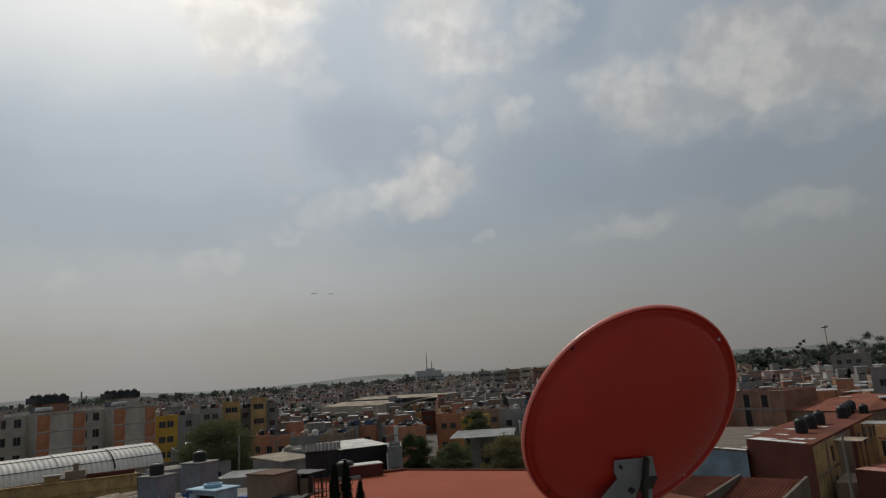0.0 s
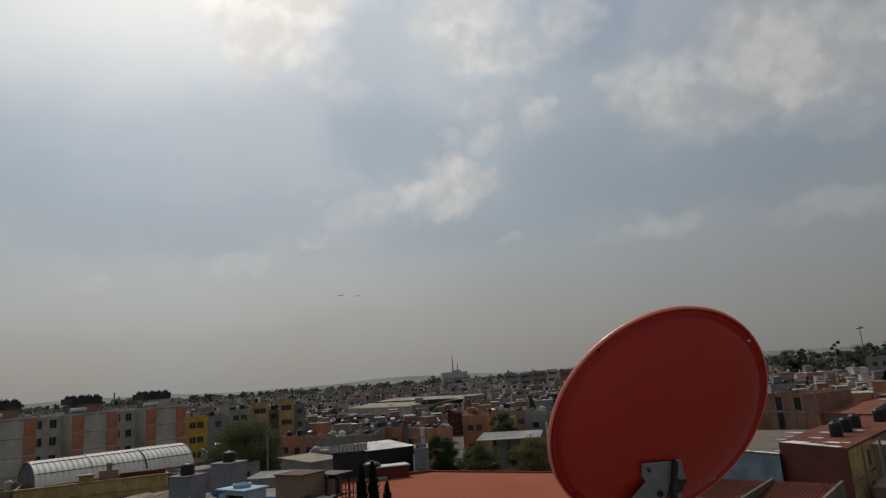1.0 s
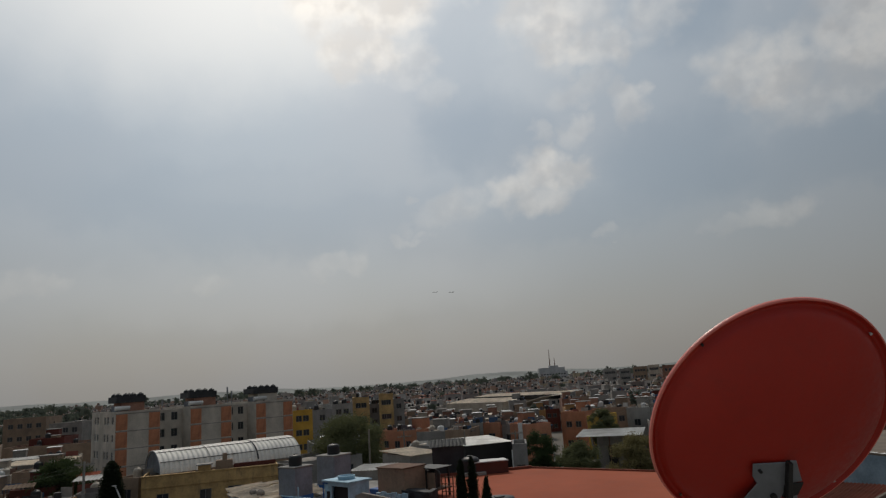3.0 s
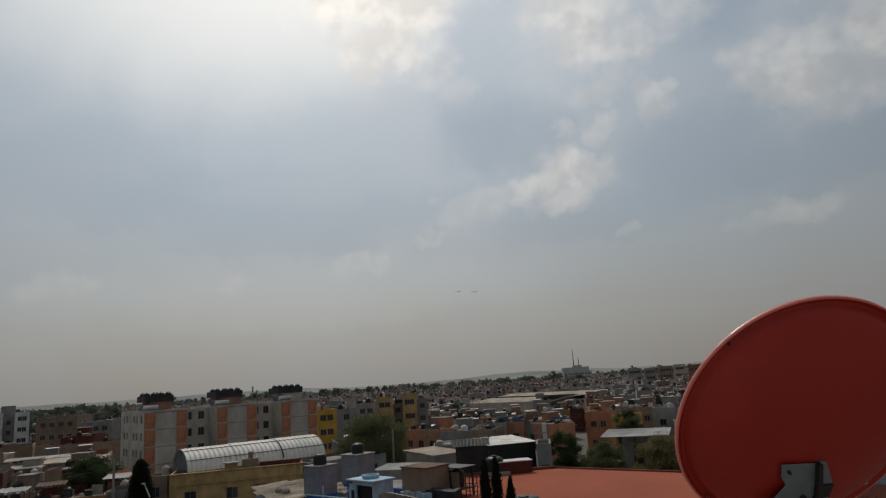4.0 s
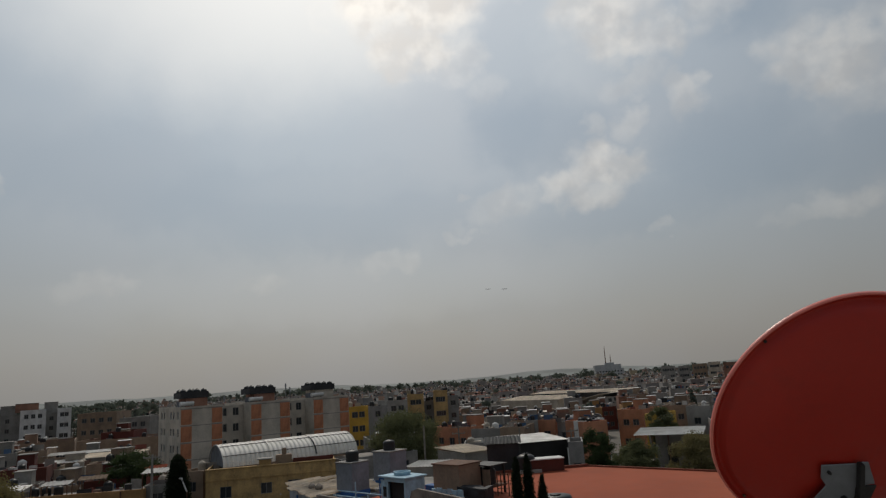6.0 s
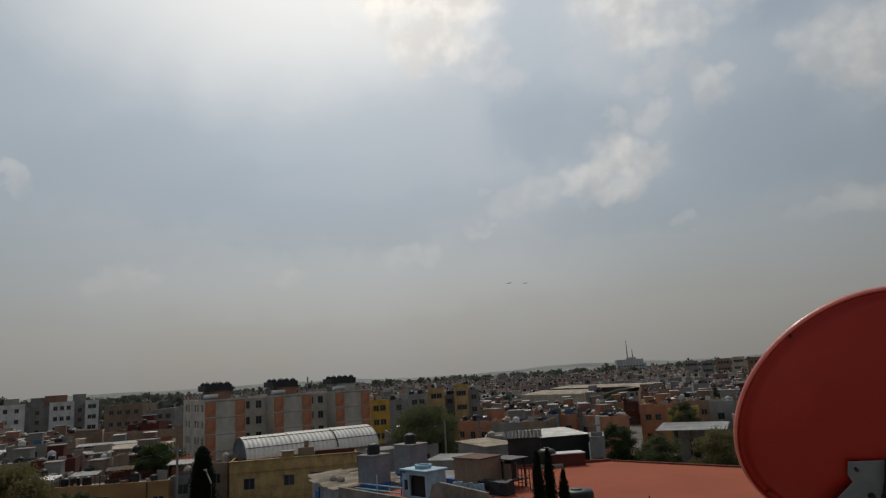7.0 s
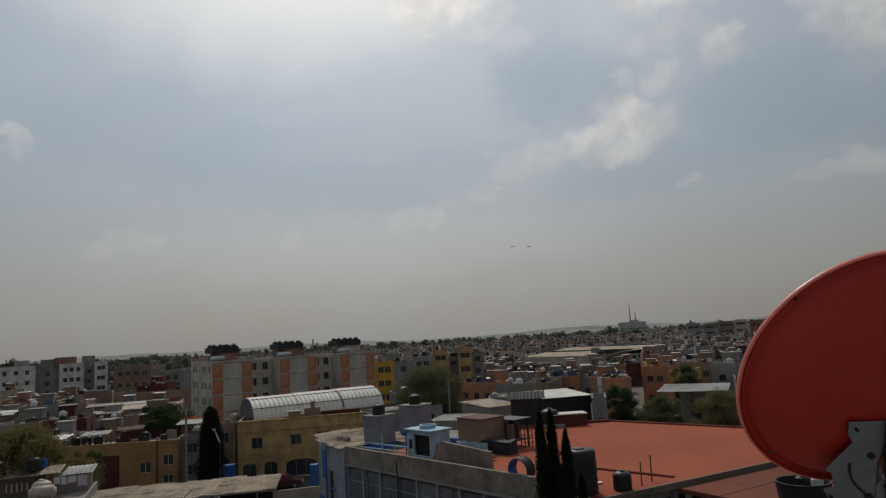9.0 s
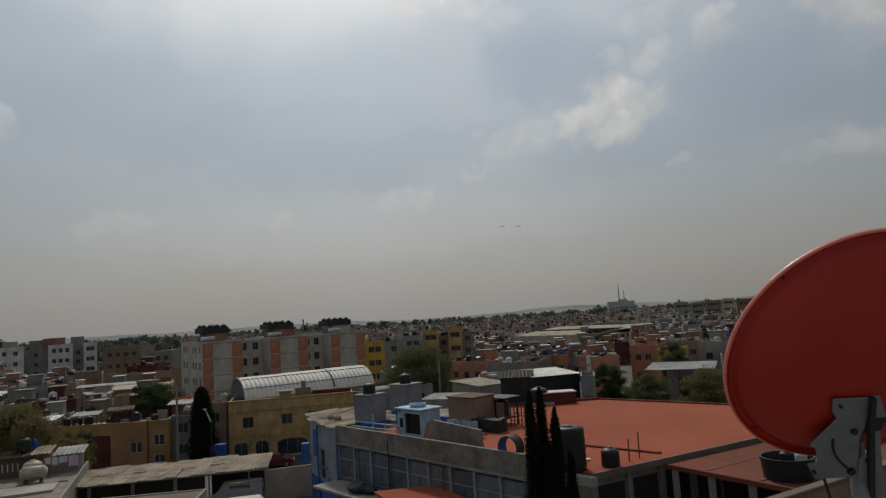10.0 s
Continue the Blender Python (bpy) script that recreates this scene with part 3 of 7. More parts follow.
def tree(place, height, radius, label, leaf="leaf", seed=1, clumps=34, per=130, size=0.16, low=0.35):
    rng = random.Random(seed)
    ob = thing("tree", pose(*place), label, "tree")
    bm = bmesh.new()
    rod(bm, (0, 0, -0.1), (0.1, 0, height * 0.45), radius * 0.075, 8, radius * 0.05)
    tops = []
    for i in range(9):
        a = 2.4 * i
        tip = Vector((math.cos(a) * radius * rng.uniform(0.45, 0.75), math.sin(a) * radius * rng.uniform(0.45, 0.75), height * rng.uniform(0.5, 0.88)))
        rod(bm, (0.05, 0, height * rng.uniform(0.22, 0.42)), tip, radius * 0.035, 6, radius * 0.012)
        tops.append(tip)
    part("trunk", bm, "bark", ob)
    cl = []
    for i in range(clumps):
        a, q = rng.uniform(0, 6.28), rng.random() ** 0.6
        z = rng.uniform(low, 0.97)
        belly = math.sin(math.pi * min(1.0, (z - low) / (1.0 - low) * 0.78 + 0.20)) ** 0.7
        cl.append((Vector((math.cos(a) * q * radius * belly, math.sin(a) * q * radius * belly, height * z)), radius * rng.uniform(0.20, 0.36)))
    cl += [(t, radius * 0.3) for t in tops]
    mesh_part("crown", *leaves(rng, cl, per, size, 0.8), leaf, ob)
    return ob


def cypress(place, height, radius, label, seed=1, full=False):
    rng = random.Random(seed)
    ob = thing("cypress", pose(*place), label, "tree", "slender cypresses")
    bm = bmesh.new()
    rod(bm, (0, 0, -0.1), (0, 0, height * 0.93), radius * 0.22, 8, 0.02)
    part("trunk", bm, "bark", ob)
    cl = []
    for i in range(520):
        z = (i + rng.random()) / 520
        if full:
            wide = radius * (min(1.0, z * 5 + 0.35) * (1 - z) ** 0.40)
        else:
            wide = min(radius * 1.1, 0.03 + 0.25 * math.sqrt(height * (1 - z)))
        a, q = rng.uniform(0, 6.28), rng.uniform(0.25, 0.62)
        cl.append((Vector((math.cos(a) * wide * q, math.sin(a) * wide * q, height * z)), max(wide * 0.42, 0.03)))
    mesh_part("crown", *leaves(rng, cl, 90 if full else 80, 0.036 if not full else 0.12, 2.0 if full else 3.4), "leaf_dark", ob)
    return ob

# ---- ground ----
bm = bmesh.new()
bmesh.ops.create_circle(bm, cap_ends=True, segments=96, radius=4600)
tagged(part("ground", bm, "ground"), "dusty grey street ground reaching to the horizon", "ground", kind="structure")

# ---- the roof on which the camera stands ----
ROOF = EYE - 1.65
bm = boxes((-7, -9, -0.2, 7, 0.7, ROOF - 0.2))
own = thing("camera_building", Matrix(), "plain rendered building below the camera", "building", kind="structure")
part("wall", bm, "cement", own)
part("roof", boxes((-7, -9, ROOF - 0.2, 7, 0.7, ROOF)), "roof", own)
part("parapet", boxes((-7, 0.55, ROOF, 7, 0.7, ROOF + 0.25), (-7, -9, ROOF, -6.85, 0.55, ROOF + 0.25), (6.85, -9, ROOF, 7, 0.55, ROOF + 0.25)), "cement", own)

# ---- the satellite dish ----
DISH_C = direction(-15.42, -4.46) * 1.90 + Vector((0, 0, EYE))
DISH_N = direction(17.18, 30.95)  # the way the dish faces
DISH_R = 0.3238


def dish_frame():
    back = -DISH_N
    up = (Vector((0, 0, 1)) - back * back.z).normalized()
    right = up.cross(back)
    return Matrix(((right.x, up.x, back.x, DISH_C.x), (right.y, up.y, back.y, DISH_C.y), (right.z, up.z, back.z, DISH_C.z), (0, 0, 0, 1)))


def satellite_dish():
    """Pressed steel reflector seen from behind; local z points out of its back, y up the dish."""
    m = dish_frame()
    ob = thing("satellite_dish", m, "red painted steel satellite dish seen from behind, pale rim", "satellite dish")
    sides, rings = 112, 26
    # the pressed bowl bulges towards +z and ends in a groove inside the folded flange
    foot, fold, low, lip_z = 0.290, 0.3199, 0.004, -0.003
    prof = [(foot * i / rings, 0.064 - (0.064 - low) * (0.72 * (i / rings) ** 2 + 0.28 * (i / rings) ** 6)) for i in range(rings + 1)]
    for i in range(1, 13):
        t = i / 12
        prof.append((foot + (fold - foot) * t, low + (lip_z - low) * t - 0.014 * math.sin(math.pi * t ** 1.15)))
    bowl = part("reflector", lathe(prof, sides), "dish_back", ob, smooth=True)
    bowl.modifiers.new("sheet", "SOLIDIFY").thickness = 0.0012
    lip = lathe([(fold - 0.0004, lip_z), (fold + 0.0016, lip_z + 0.0006), (DISH_R - 0.0008, lip_z - 0.0002), (DISH_R, lip_z - 0.003), (DISH_R + 0.0006, -0.0125), (DISH_R - 0.002, -0.015), (DISH_R - 0.005, -0.0125), (fold - 0.0002, -0.006)], sides)
    part("rim", lip, "dish_rim", ob, "faded red rim flange, painted paler as if sunlit", smooth=True)
    # small holes and rivets at the quarters of the rim
    for a, color in ((135.6, "dark_steel"), (44.6, "white"), (-45.6, "white"), (225, "rust")):
        bm = bmesh.new()
        p = Vector((math.cos(radians(a)), math.sin(radians(a)), 0)) * (DISH_R - 0.0165)
        rod(bm, p + Vector((0, 0, -0.020)), p + Vector((0, 0, -0.0070)), 0.0036, 10)
        part("rivet", bm, color, ob)
    return ob, m


dish, dish_m = satellite_dish()


def plate(points, z0, z1, material, name, parent, label="", bevel=0.0015):
    bm = slab_from(points, z0, z1)
    bmesh.ops.recalc_face_normals(bm, faces=bm.faces[:])
    bmesh.ops.bevel(bm, geom=bm.edges[:], offset=bevel, segments=1, affect="EDGES")
    return part(name, bm, material, parent, label)


def slab_from(points, z0, z1):
    """An upright prism over an outline."""
    bm = bmesh.new()
    low = [bm.verts.new((x, y, z0)) for x, y in points]
    top = [bm.verts.new((x, y, z1)) for x, y in points]
    k = len(points)
    bm.faces.new(low[::-1])
    bm.faces.new(top)
    for i in range(k):
        j = (i + 1) % k
        bm.faces.new((low[i], low[j], top[j], top[i]))
    return bm


# the pressed mounting plate and clamp on its back
bracket = plate([(-0.089, -0.076), (0.004, -0.079), (0.012, -0.16), (0.002, -0.20), (0.012, -0.26), (0.031, -0.33), (-0.084, -0.326), (-0.114, -0.274), (-0.088, -0.269),
                 (-0.104, -0.223), (-0.118, -0.218), (-0.114, -0.205), (-0.068, -0.136), (-0.084, -0.113)], 0.066, 0.070, "galvanised", "mounting_plate", dish, "grey galvanised mounting plate")
plate([(0.004, -0.079), (0.03, -0.082), (0.058, -0.146), (0.012, -0.15)], 0.060, 0.0645, "galvanised", "flange", dish)
plate([(0.028, -0.186), (0.052, -0.182), (0.125, -0.43), (0.083, -0.43)], 0.060, 0.0635, "galvanised", "clamp", dish)
plate([(0.012, -0.27), (0.032, -0.24), (0.074, -0.43), (0.045, -0.43)], 0.071, 0.074, "galvanised", "clamp", dish)
# raised dark strips paint the shade in the gaps between clamp plates
plate([(-0.006, -0.072), (0.005, -0.072), (0.020, -0.155), (0.085, -0.43), (0.070, -0.43), (0.008, -0.16)], 0.0705, 0.086, "dark_steel", "clamp_gap_shade", dish, "raised dark strip painting the shade in the clamp's gap", 0.0008)
plate([(0.004, -0.146), (0.058, -0.146), (0.050, -0.182), (0.010, -0.186)], 0.0646, 0.0705, "dark_steel", "clamp_gap_shade", dish, "", 0.0008)
bm = bmesh.new()
curve = [Vector((-0.066 + 0.067 * t + 0.016 * math.sin(-math.pi * t), -0.196 - 0.108 * t, 0.0712)) for t in [i / 8 for i in range(9)]]
# dark tube on the plate paints the shade of its curved slot
part("angle_slot_shade", tube(curve, 0.0032), "dark_steel", dish)
for x, y, r, color in ((-0.02, -0.175, 0.008, "dark_steel"), (0.001, -0.304, 0.010, "dark_steel"), (0.013, -0.162, 0.007, "dark_steel"), (0.034, -0.27, 0.006, "dark_steel"), (-0.07, -0.095, 0.004, "dark_steel"), (-0.095, -0.296, 0.004, "dark_steel")):
    bm = bmesh.new()
    rod(bm, (x, y, 0.069), (x, y, 0.079), r, 6)
    part("bolt", bm, color, dish)
# the mast is held off the wall by two arms; world axes
inv = dish_m.inverted()
top = dish_m @ Vector((0.045, -0.30, 0.02))
bm = bmesh.new()
rod(bm, (top.x, top.y, ROOF - 0.75), (top.x, top.y, top.z + 0.06), 0.021, 16)
bm.transform(inv)
part("mast", bm, "galvanised", dish, "grey steel mast tube")
for z in (ROOF - 0.12, ROOF - 0.65):
    bm = boxes((top.x - 0.02, 0.70, z - 0.02, top.x + 0.02, top.y - 0.015, z + 0.02), (top.x - 0.08, 0.701, z - 0.08, top.x + 0.08, 0.712, z + 0.08))
    bm.transform(inv)
    part("wall_arm", bm, "galvanised", dish)
bm = bmesh.new()
start = dish_m @ Vector((-0.06, -0.315, 0.05))
line = [start + Vector((0.02 * t + 0.03 * math.sin(3 * t), 0.01 * t, -0.55 * t)) for t in [i / 10 for i in range(11)]] + [Vector((top.x - 0.03, top.y, ROOF - 0.2))]
bm = tube(line, 0.0035)
bm.transform(inv)
part("cable", bm, "cable", dish, "black aerial cable")

def put_box(name, place, size, material, label, category, turn=0.0, bevel=0.02, top=None, group=""):
    """A free-standing rendered block with its own lid."""
    w, d, h = size
    ob = thing(name, pose(*place, 0, 0, turn), label, category, group)
    part("body", boxes((-w / 2, -d / 2, 0, w / 2, d / 2, h), bevel=bevel), material, ob)
    if top:
        part("lid", boxes((-w / 2 - 0.06, -d / 2 - 0.06, h + 0.002, w / 2 + 0.06, d / 2 + 0.06, h + 0.09), bevel=0.02), top, ob)
    return ob


def pole(place, height, r=0.13, lean=0.0, arms=1, material="wood", label="weathered utility pole with a crossarm"):
    ob = thing("utility_pole", pose(*place, 0, lean, 25), label, "utility pole", "utility poles")
    bm = bmesh.new()
    rod(bm, (0, 0, -0.1), (0, 0, height), r, 10, r * 0.7)
    part("shaft", bm, material, ob)
    for i in range(arms):
        part("crossarm", boxes((-0.9, -0.05, height - 0.35 - 0.8 * i, 0.9, 0.05, height - 0.23 - 0.8 * i)), material, ob)
        for x in (-0.8, -0.3, 0.3, 0.8):
            bm = bmesh.new()
            rod(bm, (x, 0, height - 0.23 - 0.8 * i), (x, 0, height - 0.08 - 0.8 * i), 0.035, 6)
            part("insulator", bm, "cement", ob)
    return ob


def wires(a, b, sag=0.6, count=2, gap=0.35):
    for i in range(count):
        p, q = Vector(a) + Vector((0, 0, -gap * i)), Vector(b) + Vector((0, 0, -gap * i))
        pts = [p.lerp(q, t) - Vector((0, 0, sag * 4 * t * (1 - t))) for t in [k / 10 for k in range(11)]]
        tagged(part("overhead_wire", tube(pts, 0.014, 4), "cable"), "thin black overhead wire between poles", "wire", "overhead wires")


# ---- workshop: panelled wall, long parapet and wide red roof ----
WS = 6.5
ws_m, ws_w = between((-22.3, 46.1, 0), (-3.0, 33.4, 0))
workshop = thing("workshop", Matrix(), "low workshop with a wide coated red roof and grey-blue panelled wall", "workshop")
part("roof", slab_from([(-20.0, 45.0), (-2.9, 33.8), (14.5, 51.0), (-3.9, 60.6), (-14.5, 56.5)], WS - 0.3, WS), "red_roof", workshop)
part("wall", slab_from([(-21.6, 46.3), (-3.0, 34.0), (13.6, 50.9), (-3.9, 60.2), (-28.0, 59.0), (-27.6, 53.4)], 0, WS - 0.32), "cement", workshop)
part("parapet", slab_from([tuple((ws_m @ Vector((x, y, 0))).xy) for x, y in ((0, -0.12), (19.2, -0.12), (19.2, 0.12), (0, 0.12))], 5.75, 7.05), "parapet", workshop, "weathered brown-grey concrete parapet")
part("ledge", slab_from([tuple((ws_m @ Vector((x, y, 0))).xy) for x, y in ((0, -0.26), (19.2, -0.26), (19.2, -0.122), (0, -0.122))], 5.72, 5.84), "concrete", workshop)
# stepped blank wall that rises behind the parapet
bm = bmesh.new()
pts = [(8.6, 7.0), (9.2, 7.75), (9.8, 7.95), (14.2, 7.70), (14.35, 7.0)]
f0 = [bm.verts.new(ws_m @ Vector((x, 1.3, z - 0.6 if i in (0, 4) else z))) for i, (x, z) in enumerate(pts)]
f1 = [bm.verts.new(ws_m @ Vector((x, 1.5, z - 0.6 if i in (0, 4) else z))) for i, (x, z) in enumerate(pts)]
bm.faces.new(f0)
bm.faces.new(f1[::-1])
for i in range(5):
    bm.faces.new((f0[i], f0[(i + 1) % 5], f1[(i + 1) % 5], f1[i]))
bmesh.ops.recalc_face_normals(bm, faces=bm.faces[:])
part("screen_wall", bm, "parapet", workshop)
# panels and slim posts of the street front, dark strip windows between
panel = bpy.data.meshes.new("panel")
bm = boxes((0.05, -0.07, 0, 2.05, -0.005, 2.0), bevel=0.015)
bm.to_mesh(panel)
bm.free()
panel.materials.append(M["panel"])
slot = bpy.data.meshes.new("strip_window")
bm = boxes((0.05, -0.03, 0, 2.05, -0.004, 0.75))
bm.to_mesh(slot)
bm.free()
slot.materials.append(M["glass"])
post = bpy.data.meshes.new("post")
bm = boxes((-0.09, -0.20, 0, 0.09, 0.0, 5.7))
bm.to_mesh(post)
bm.free()
post.materials.append(M["blue_grey"])
for i in range(9):
    x = 0.4 + 2.1 * i
    shared("post", post, workshop, ws_m @ Matrix.Translation((x, -0.005, 0)))
    for z in (3.55, 1.45):
        shared("panel", panel, workshop, ws_m @ Matrix.Translation((x, -0.004, z)))
    shared("strip_window", slot, workshop, ws_m @ Matrix.Translation((x, -0.004, 2.6 if i % 3 else 0.5)))
for z in (3.42, 4.70):
    bm = boxes((0.3, -0.12, z, 19.2, -0.072, z + 0.07))
    bm.transform(ws_m)
    part("rail", bm, "blue_grey", workshop)
bm = boxes((0.2, -2.3, 3.0, 7.0, -0.05, 3.16))
bm.transform(ws_m)
part("awning", bm, "concrete", workshop, "flat concrete awning slab")
for name_, bx, mat_ in (("awning_post", (6.6, -2.1, 0.0, 6.75, -1.95, 3.0), "blue"), ("awning_post", (0.6, -2.1, 0.0, 0.75, -1.95, 3.0), "blue"),
                        ("downpipe", (0.12, -0.30, -0.1, 0.22, -0.21, 6.9), "blue_grey"), ("downpipe", (6.9, -0.38, 3.17, 6.96, -0.32, 6.6), "dark_steel")):
    bm = boxes(bx)
    bm.transform(ws_m)
    part(name_, bm, mat_, workshop)
# curbs, gutter and drop edge of the red roof
for p, q, t in (((-4.1, 40.6), (0.5, 38.2), 0.10), ((-14.5, 56.5), (-3.9, 60.6), 0.22), ((-3.9, 60.6), (14.5, 51.0), 0.12), ((-9.6, 38.6), (-8.0, 38.9), 0.08)):
    mm, ll = between((*p, 0), (*q, 0))
    bm = boxes((0, -0.1, WS + 0.004, ll, 0.12, WS + t))
    bm.transform(mm)
    part("roof_curb", bm, "old_red_roof", workshop)
mm, ll = between((-2.9, 33.7, 0), (14.5, 51.0, 0))
bm = boxes((0, -0.14, WS - 0.30, ll, 0.02, WS + 0.02))
bm.transform(mm)
part("gutter", bm, "brown_screed", workshop, "weathered concrete gutter along the roof edge")
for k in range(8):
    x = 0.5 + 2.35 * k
    # solid dark block on the wall paints the shade inside a bay
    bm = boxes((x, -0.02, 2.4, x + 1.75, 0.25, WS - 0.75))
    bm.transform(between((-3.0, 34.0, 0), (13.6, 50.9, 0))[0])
    part("open_bay", bm, "dark", workshop, "dark block painting the shade in an open bay")
    bm = boxes((x + 1.85, -0.16, 0, x + 2.15, -0.004, WS - 0.34))
    bm.transform(between((-3.0, 34.0, 0), (13.6, 50.9, 0))[0])
    part("pier", bm, "cement", workshop)
mm, ll = between((-5.6, 35.1, 0), (-2.6, 33.1, 0))
bm = boxes((0, -0.25, WS - 0.45, ll, 0.1, WS - 0.02))
bm.transform(mm)
part("eave", bm, "concrete", workshop)

# the lower red lean-to roof and the open yard below it
lean_to = thing("lean_to", Matrix(), "lower faded red lean-to roof over an open bay", "shed")
part("roof", slab_from([(0.9, 36.9), (9.0, 29.5), (15.2, 40.4), (11.6, 47.6)], 6.08, 6.25), "worn_red_roof", lean_to)
part("fascia", slab_from([(0.75, 36.75), (8.9, 29.3), (9.0, 29.45), (0.87, 36.87)], 6.05, 6.27), "old_red_roof", lean_to)
# near-black slab paints the shade behind the lean-to's posts
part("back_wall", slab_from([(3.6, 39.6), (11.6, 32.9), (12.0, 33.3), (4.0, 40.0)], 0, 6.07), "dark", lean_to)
for t in (0.02, 0.22, 0.42, 0.66, 0.9):
    x, y = 0.95 + 8.0 * t, 36.95 - 7.35 * t
    part("post", boxes((x - 0.16, y - 0.16, 0, x + 0.16, y + 0.16, 6.07)), "cement", lean_to)
part("seam", slab_from([(4.6, 33.6), (4.72, 33.48), (12.6, 45.1), (12.5, 45.25)], 6.252, 6.285), "rust", lean_to)

for k in (0.2, 0.55, 0.8):
    x0, y0, x1, y1 = 0.9 + 8.1 * k, 36.9 - 7.4 * k, 11.6 + 3.6 * k, 47.6 - 7.2 * k
    part("seam", slab_from([(x0, y0), (x0 + 0.06, y0 - 0.05), (x1 + 0.06, y1 - 0.05), (x1, y1)], 6.252, 6.272), "rust", lean_to)
for k, (x, y) in enumerate(((0.35, -0.32), (3.2, -0.30), (12.4, -0.28))):
    bm = boxes((x, y, 0.0, x + 0.07, y + 0.07, 5.7))
    bm.transform(ws_m)
    part("conduit", bm, "rust" if k else "blue", workshop)

# left wing of the workshop: blue-washed wall under loose fibre sheets
wing_m, wing_w = between((-28.0, 52.6, 0), (-22.4, 46.3, 0))
wing = thing("workshop_wing", wing_m, "small blue-washed wing under loose corrugated sheets", "building")
part("wall", shell(wing_w, 5.0, 6.6, [(1.0, 3.6, 2.6, 5.9), (3.4, 2.3, 4.6, 4.6), (5.4, 0.3, 6.6, 2.6)], parapet=0.3), "blue_grey", wing)
part("panel", boxes((1.05, 0.02, 3.65, 2.55, 0.10, 5.85)), "blue", wing, "blue painted panel")
part("panel", boxes((3.45, 0.05, 2.35, 4.55, 0.10, 4.55)), "dark", wing)
part("band", boxes((0.1, -0.03, 0.0, wing_w - 0.1, -0.004, 2.1)), "blue", wing, "deep blue painted lower band")
part("pipe", boxes((3.0, -0.22, 0.1, 3.1, -0.1, 6.4), (4.6, -0.35, 3.4, 6.2, -0.25, 3.5)), "blue", wing)
rr = random.Random(5)
for k in range(7):
    for y_ in (-0.45, 2.3):
        bm = corrugated(wing_w / 7 + 0.28, 3.0, 6.74, 6.9, 0.42, 0.075, sag=0.035, rng=rr)
        bm.transform(Matrix.Translation((-0.35 + wing_w / 7 * k, y_ + rr.uniform(-0.3, 0.2), 0.03 + rr.uniform(0, 0.16))) @ Matrix.Rotation(rr.uniform(-0.05, 0.05), 4, "Y") @ Matrix.Rotation(rr.uniform(-0.07, 0.07), 4, "Z"))
        part("roof_sheet", bm, "fibre", wing, "weathered corrugated fibre sheet")
bm = bmesh.new()
for x, y, z, r in ((4.3, 0.7, 7.05, 0.33), (5.3, 1.0, 7.05, 0.38), (3.4, 0.9, 7.0, 0.2)):
    bmesh.ops.create_icosphere(bm, subdivisions=2, radius=r, matrix=wing_m @ Matrix.Translation((x, y, z)) @ Matrix.Diagonal((1.3, 0.8, 0.75, 1)))
tagged(part("rubble", bm, "parapet"), "pile of broken masonry lying on the roof sheets", "rubble")

# ---- things on the workshop's roofs ----
def tank_house(place, size, turn, label):
    ob = put_box("tank_housing", place, size, "tank_grey", label, "tank housing", turn, 0.03, "concrete", "tank housings")
    w, d, h = size
    part("plinth", boxes((-w / 2 - 0.03, -d / 2 - 0.03, -0.02, w / 2 + 0.03, d / 2 + 0.03, 0.42)), "blue", ob, "blue washed foot")
    return ob


tank_house((-20.6, 48.6, WS + 0.02), (1.75, 1.75, 2.4), -25, "grey rendered tank housing with a blue foot on the workshop roof")
tank_house((-19.4, 53.6, WS + 0.02), (2.0, 1.9, 2.6), -25, "grey rendered tank housing standing behind the first one")
water_tank((-20.6, 48.6, WS + 2.51), 0.5, 0.85)
water_tank((-19.4, 53.6, WS + 2.71), 0.5, 0.85)
hut = thing("roof_hut", pose(-15.5, 45.2, WS, 0, 0, -33), "pale blue masonry hut with a dark open front on the roof", "hut")
for bx in ((-1.35, -0.85, 0, -1.2, 0.85, 1.75), (-1.2, 0.7, 0, 1.2, 0.85, 1.75), (1.2, -0.85, 0, 1.35, 0.85, 1.75), (-1.2, -0.85, 0, -0.55, -0.7, 1.75), (-0.55, -0.85, 0, 1.2, -0.7, 0.12)):
    part("wall", boxes(bx), "pale_blue", hut)
part("lintel", boxes((-0.55, -0.85, 1.5, 1.2, -0.7, 1.75)), "pale_blue", hut)
part("roof", boxes((-1.5, -1.0, 1.752, 1.5, 1.0, 1.86), bevel=0.02), "pale_blue", hut)
# solid dark block paints the shade inside the hut
part("hut_shade", boxes((-0.6, -0.55, 0, 1.15, 0.65, 1.7)), "dark", hut)
part("hatch", boxes((-1.05, -0.9, 0.5, -0.75, -0.852, 1.15)), "dark", hut)
part("basin", lathe([(0, 1.862), (0.55, 1.862), (0.6, 2.1), (0.5, 2.1), (0.46, 1.95), (0, 1.95)], 20), "pale_blue", hut, "shallow pale basin on the hut's roof")
part("pipe", boxes((-1.42, -0.95, 0.0, -1.36, -0.89, 1.7), (-1.42, -0.95, 1.62, -0.9, -0.89, 1.7)), "blue", hut)
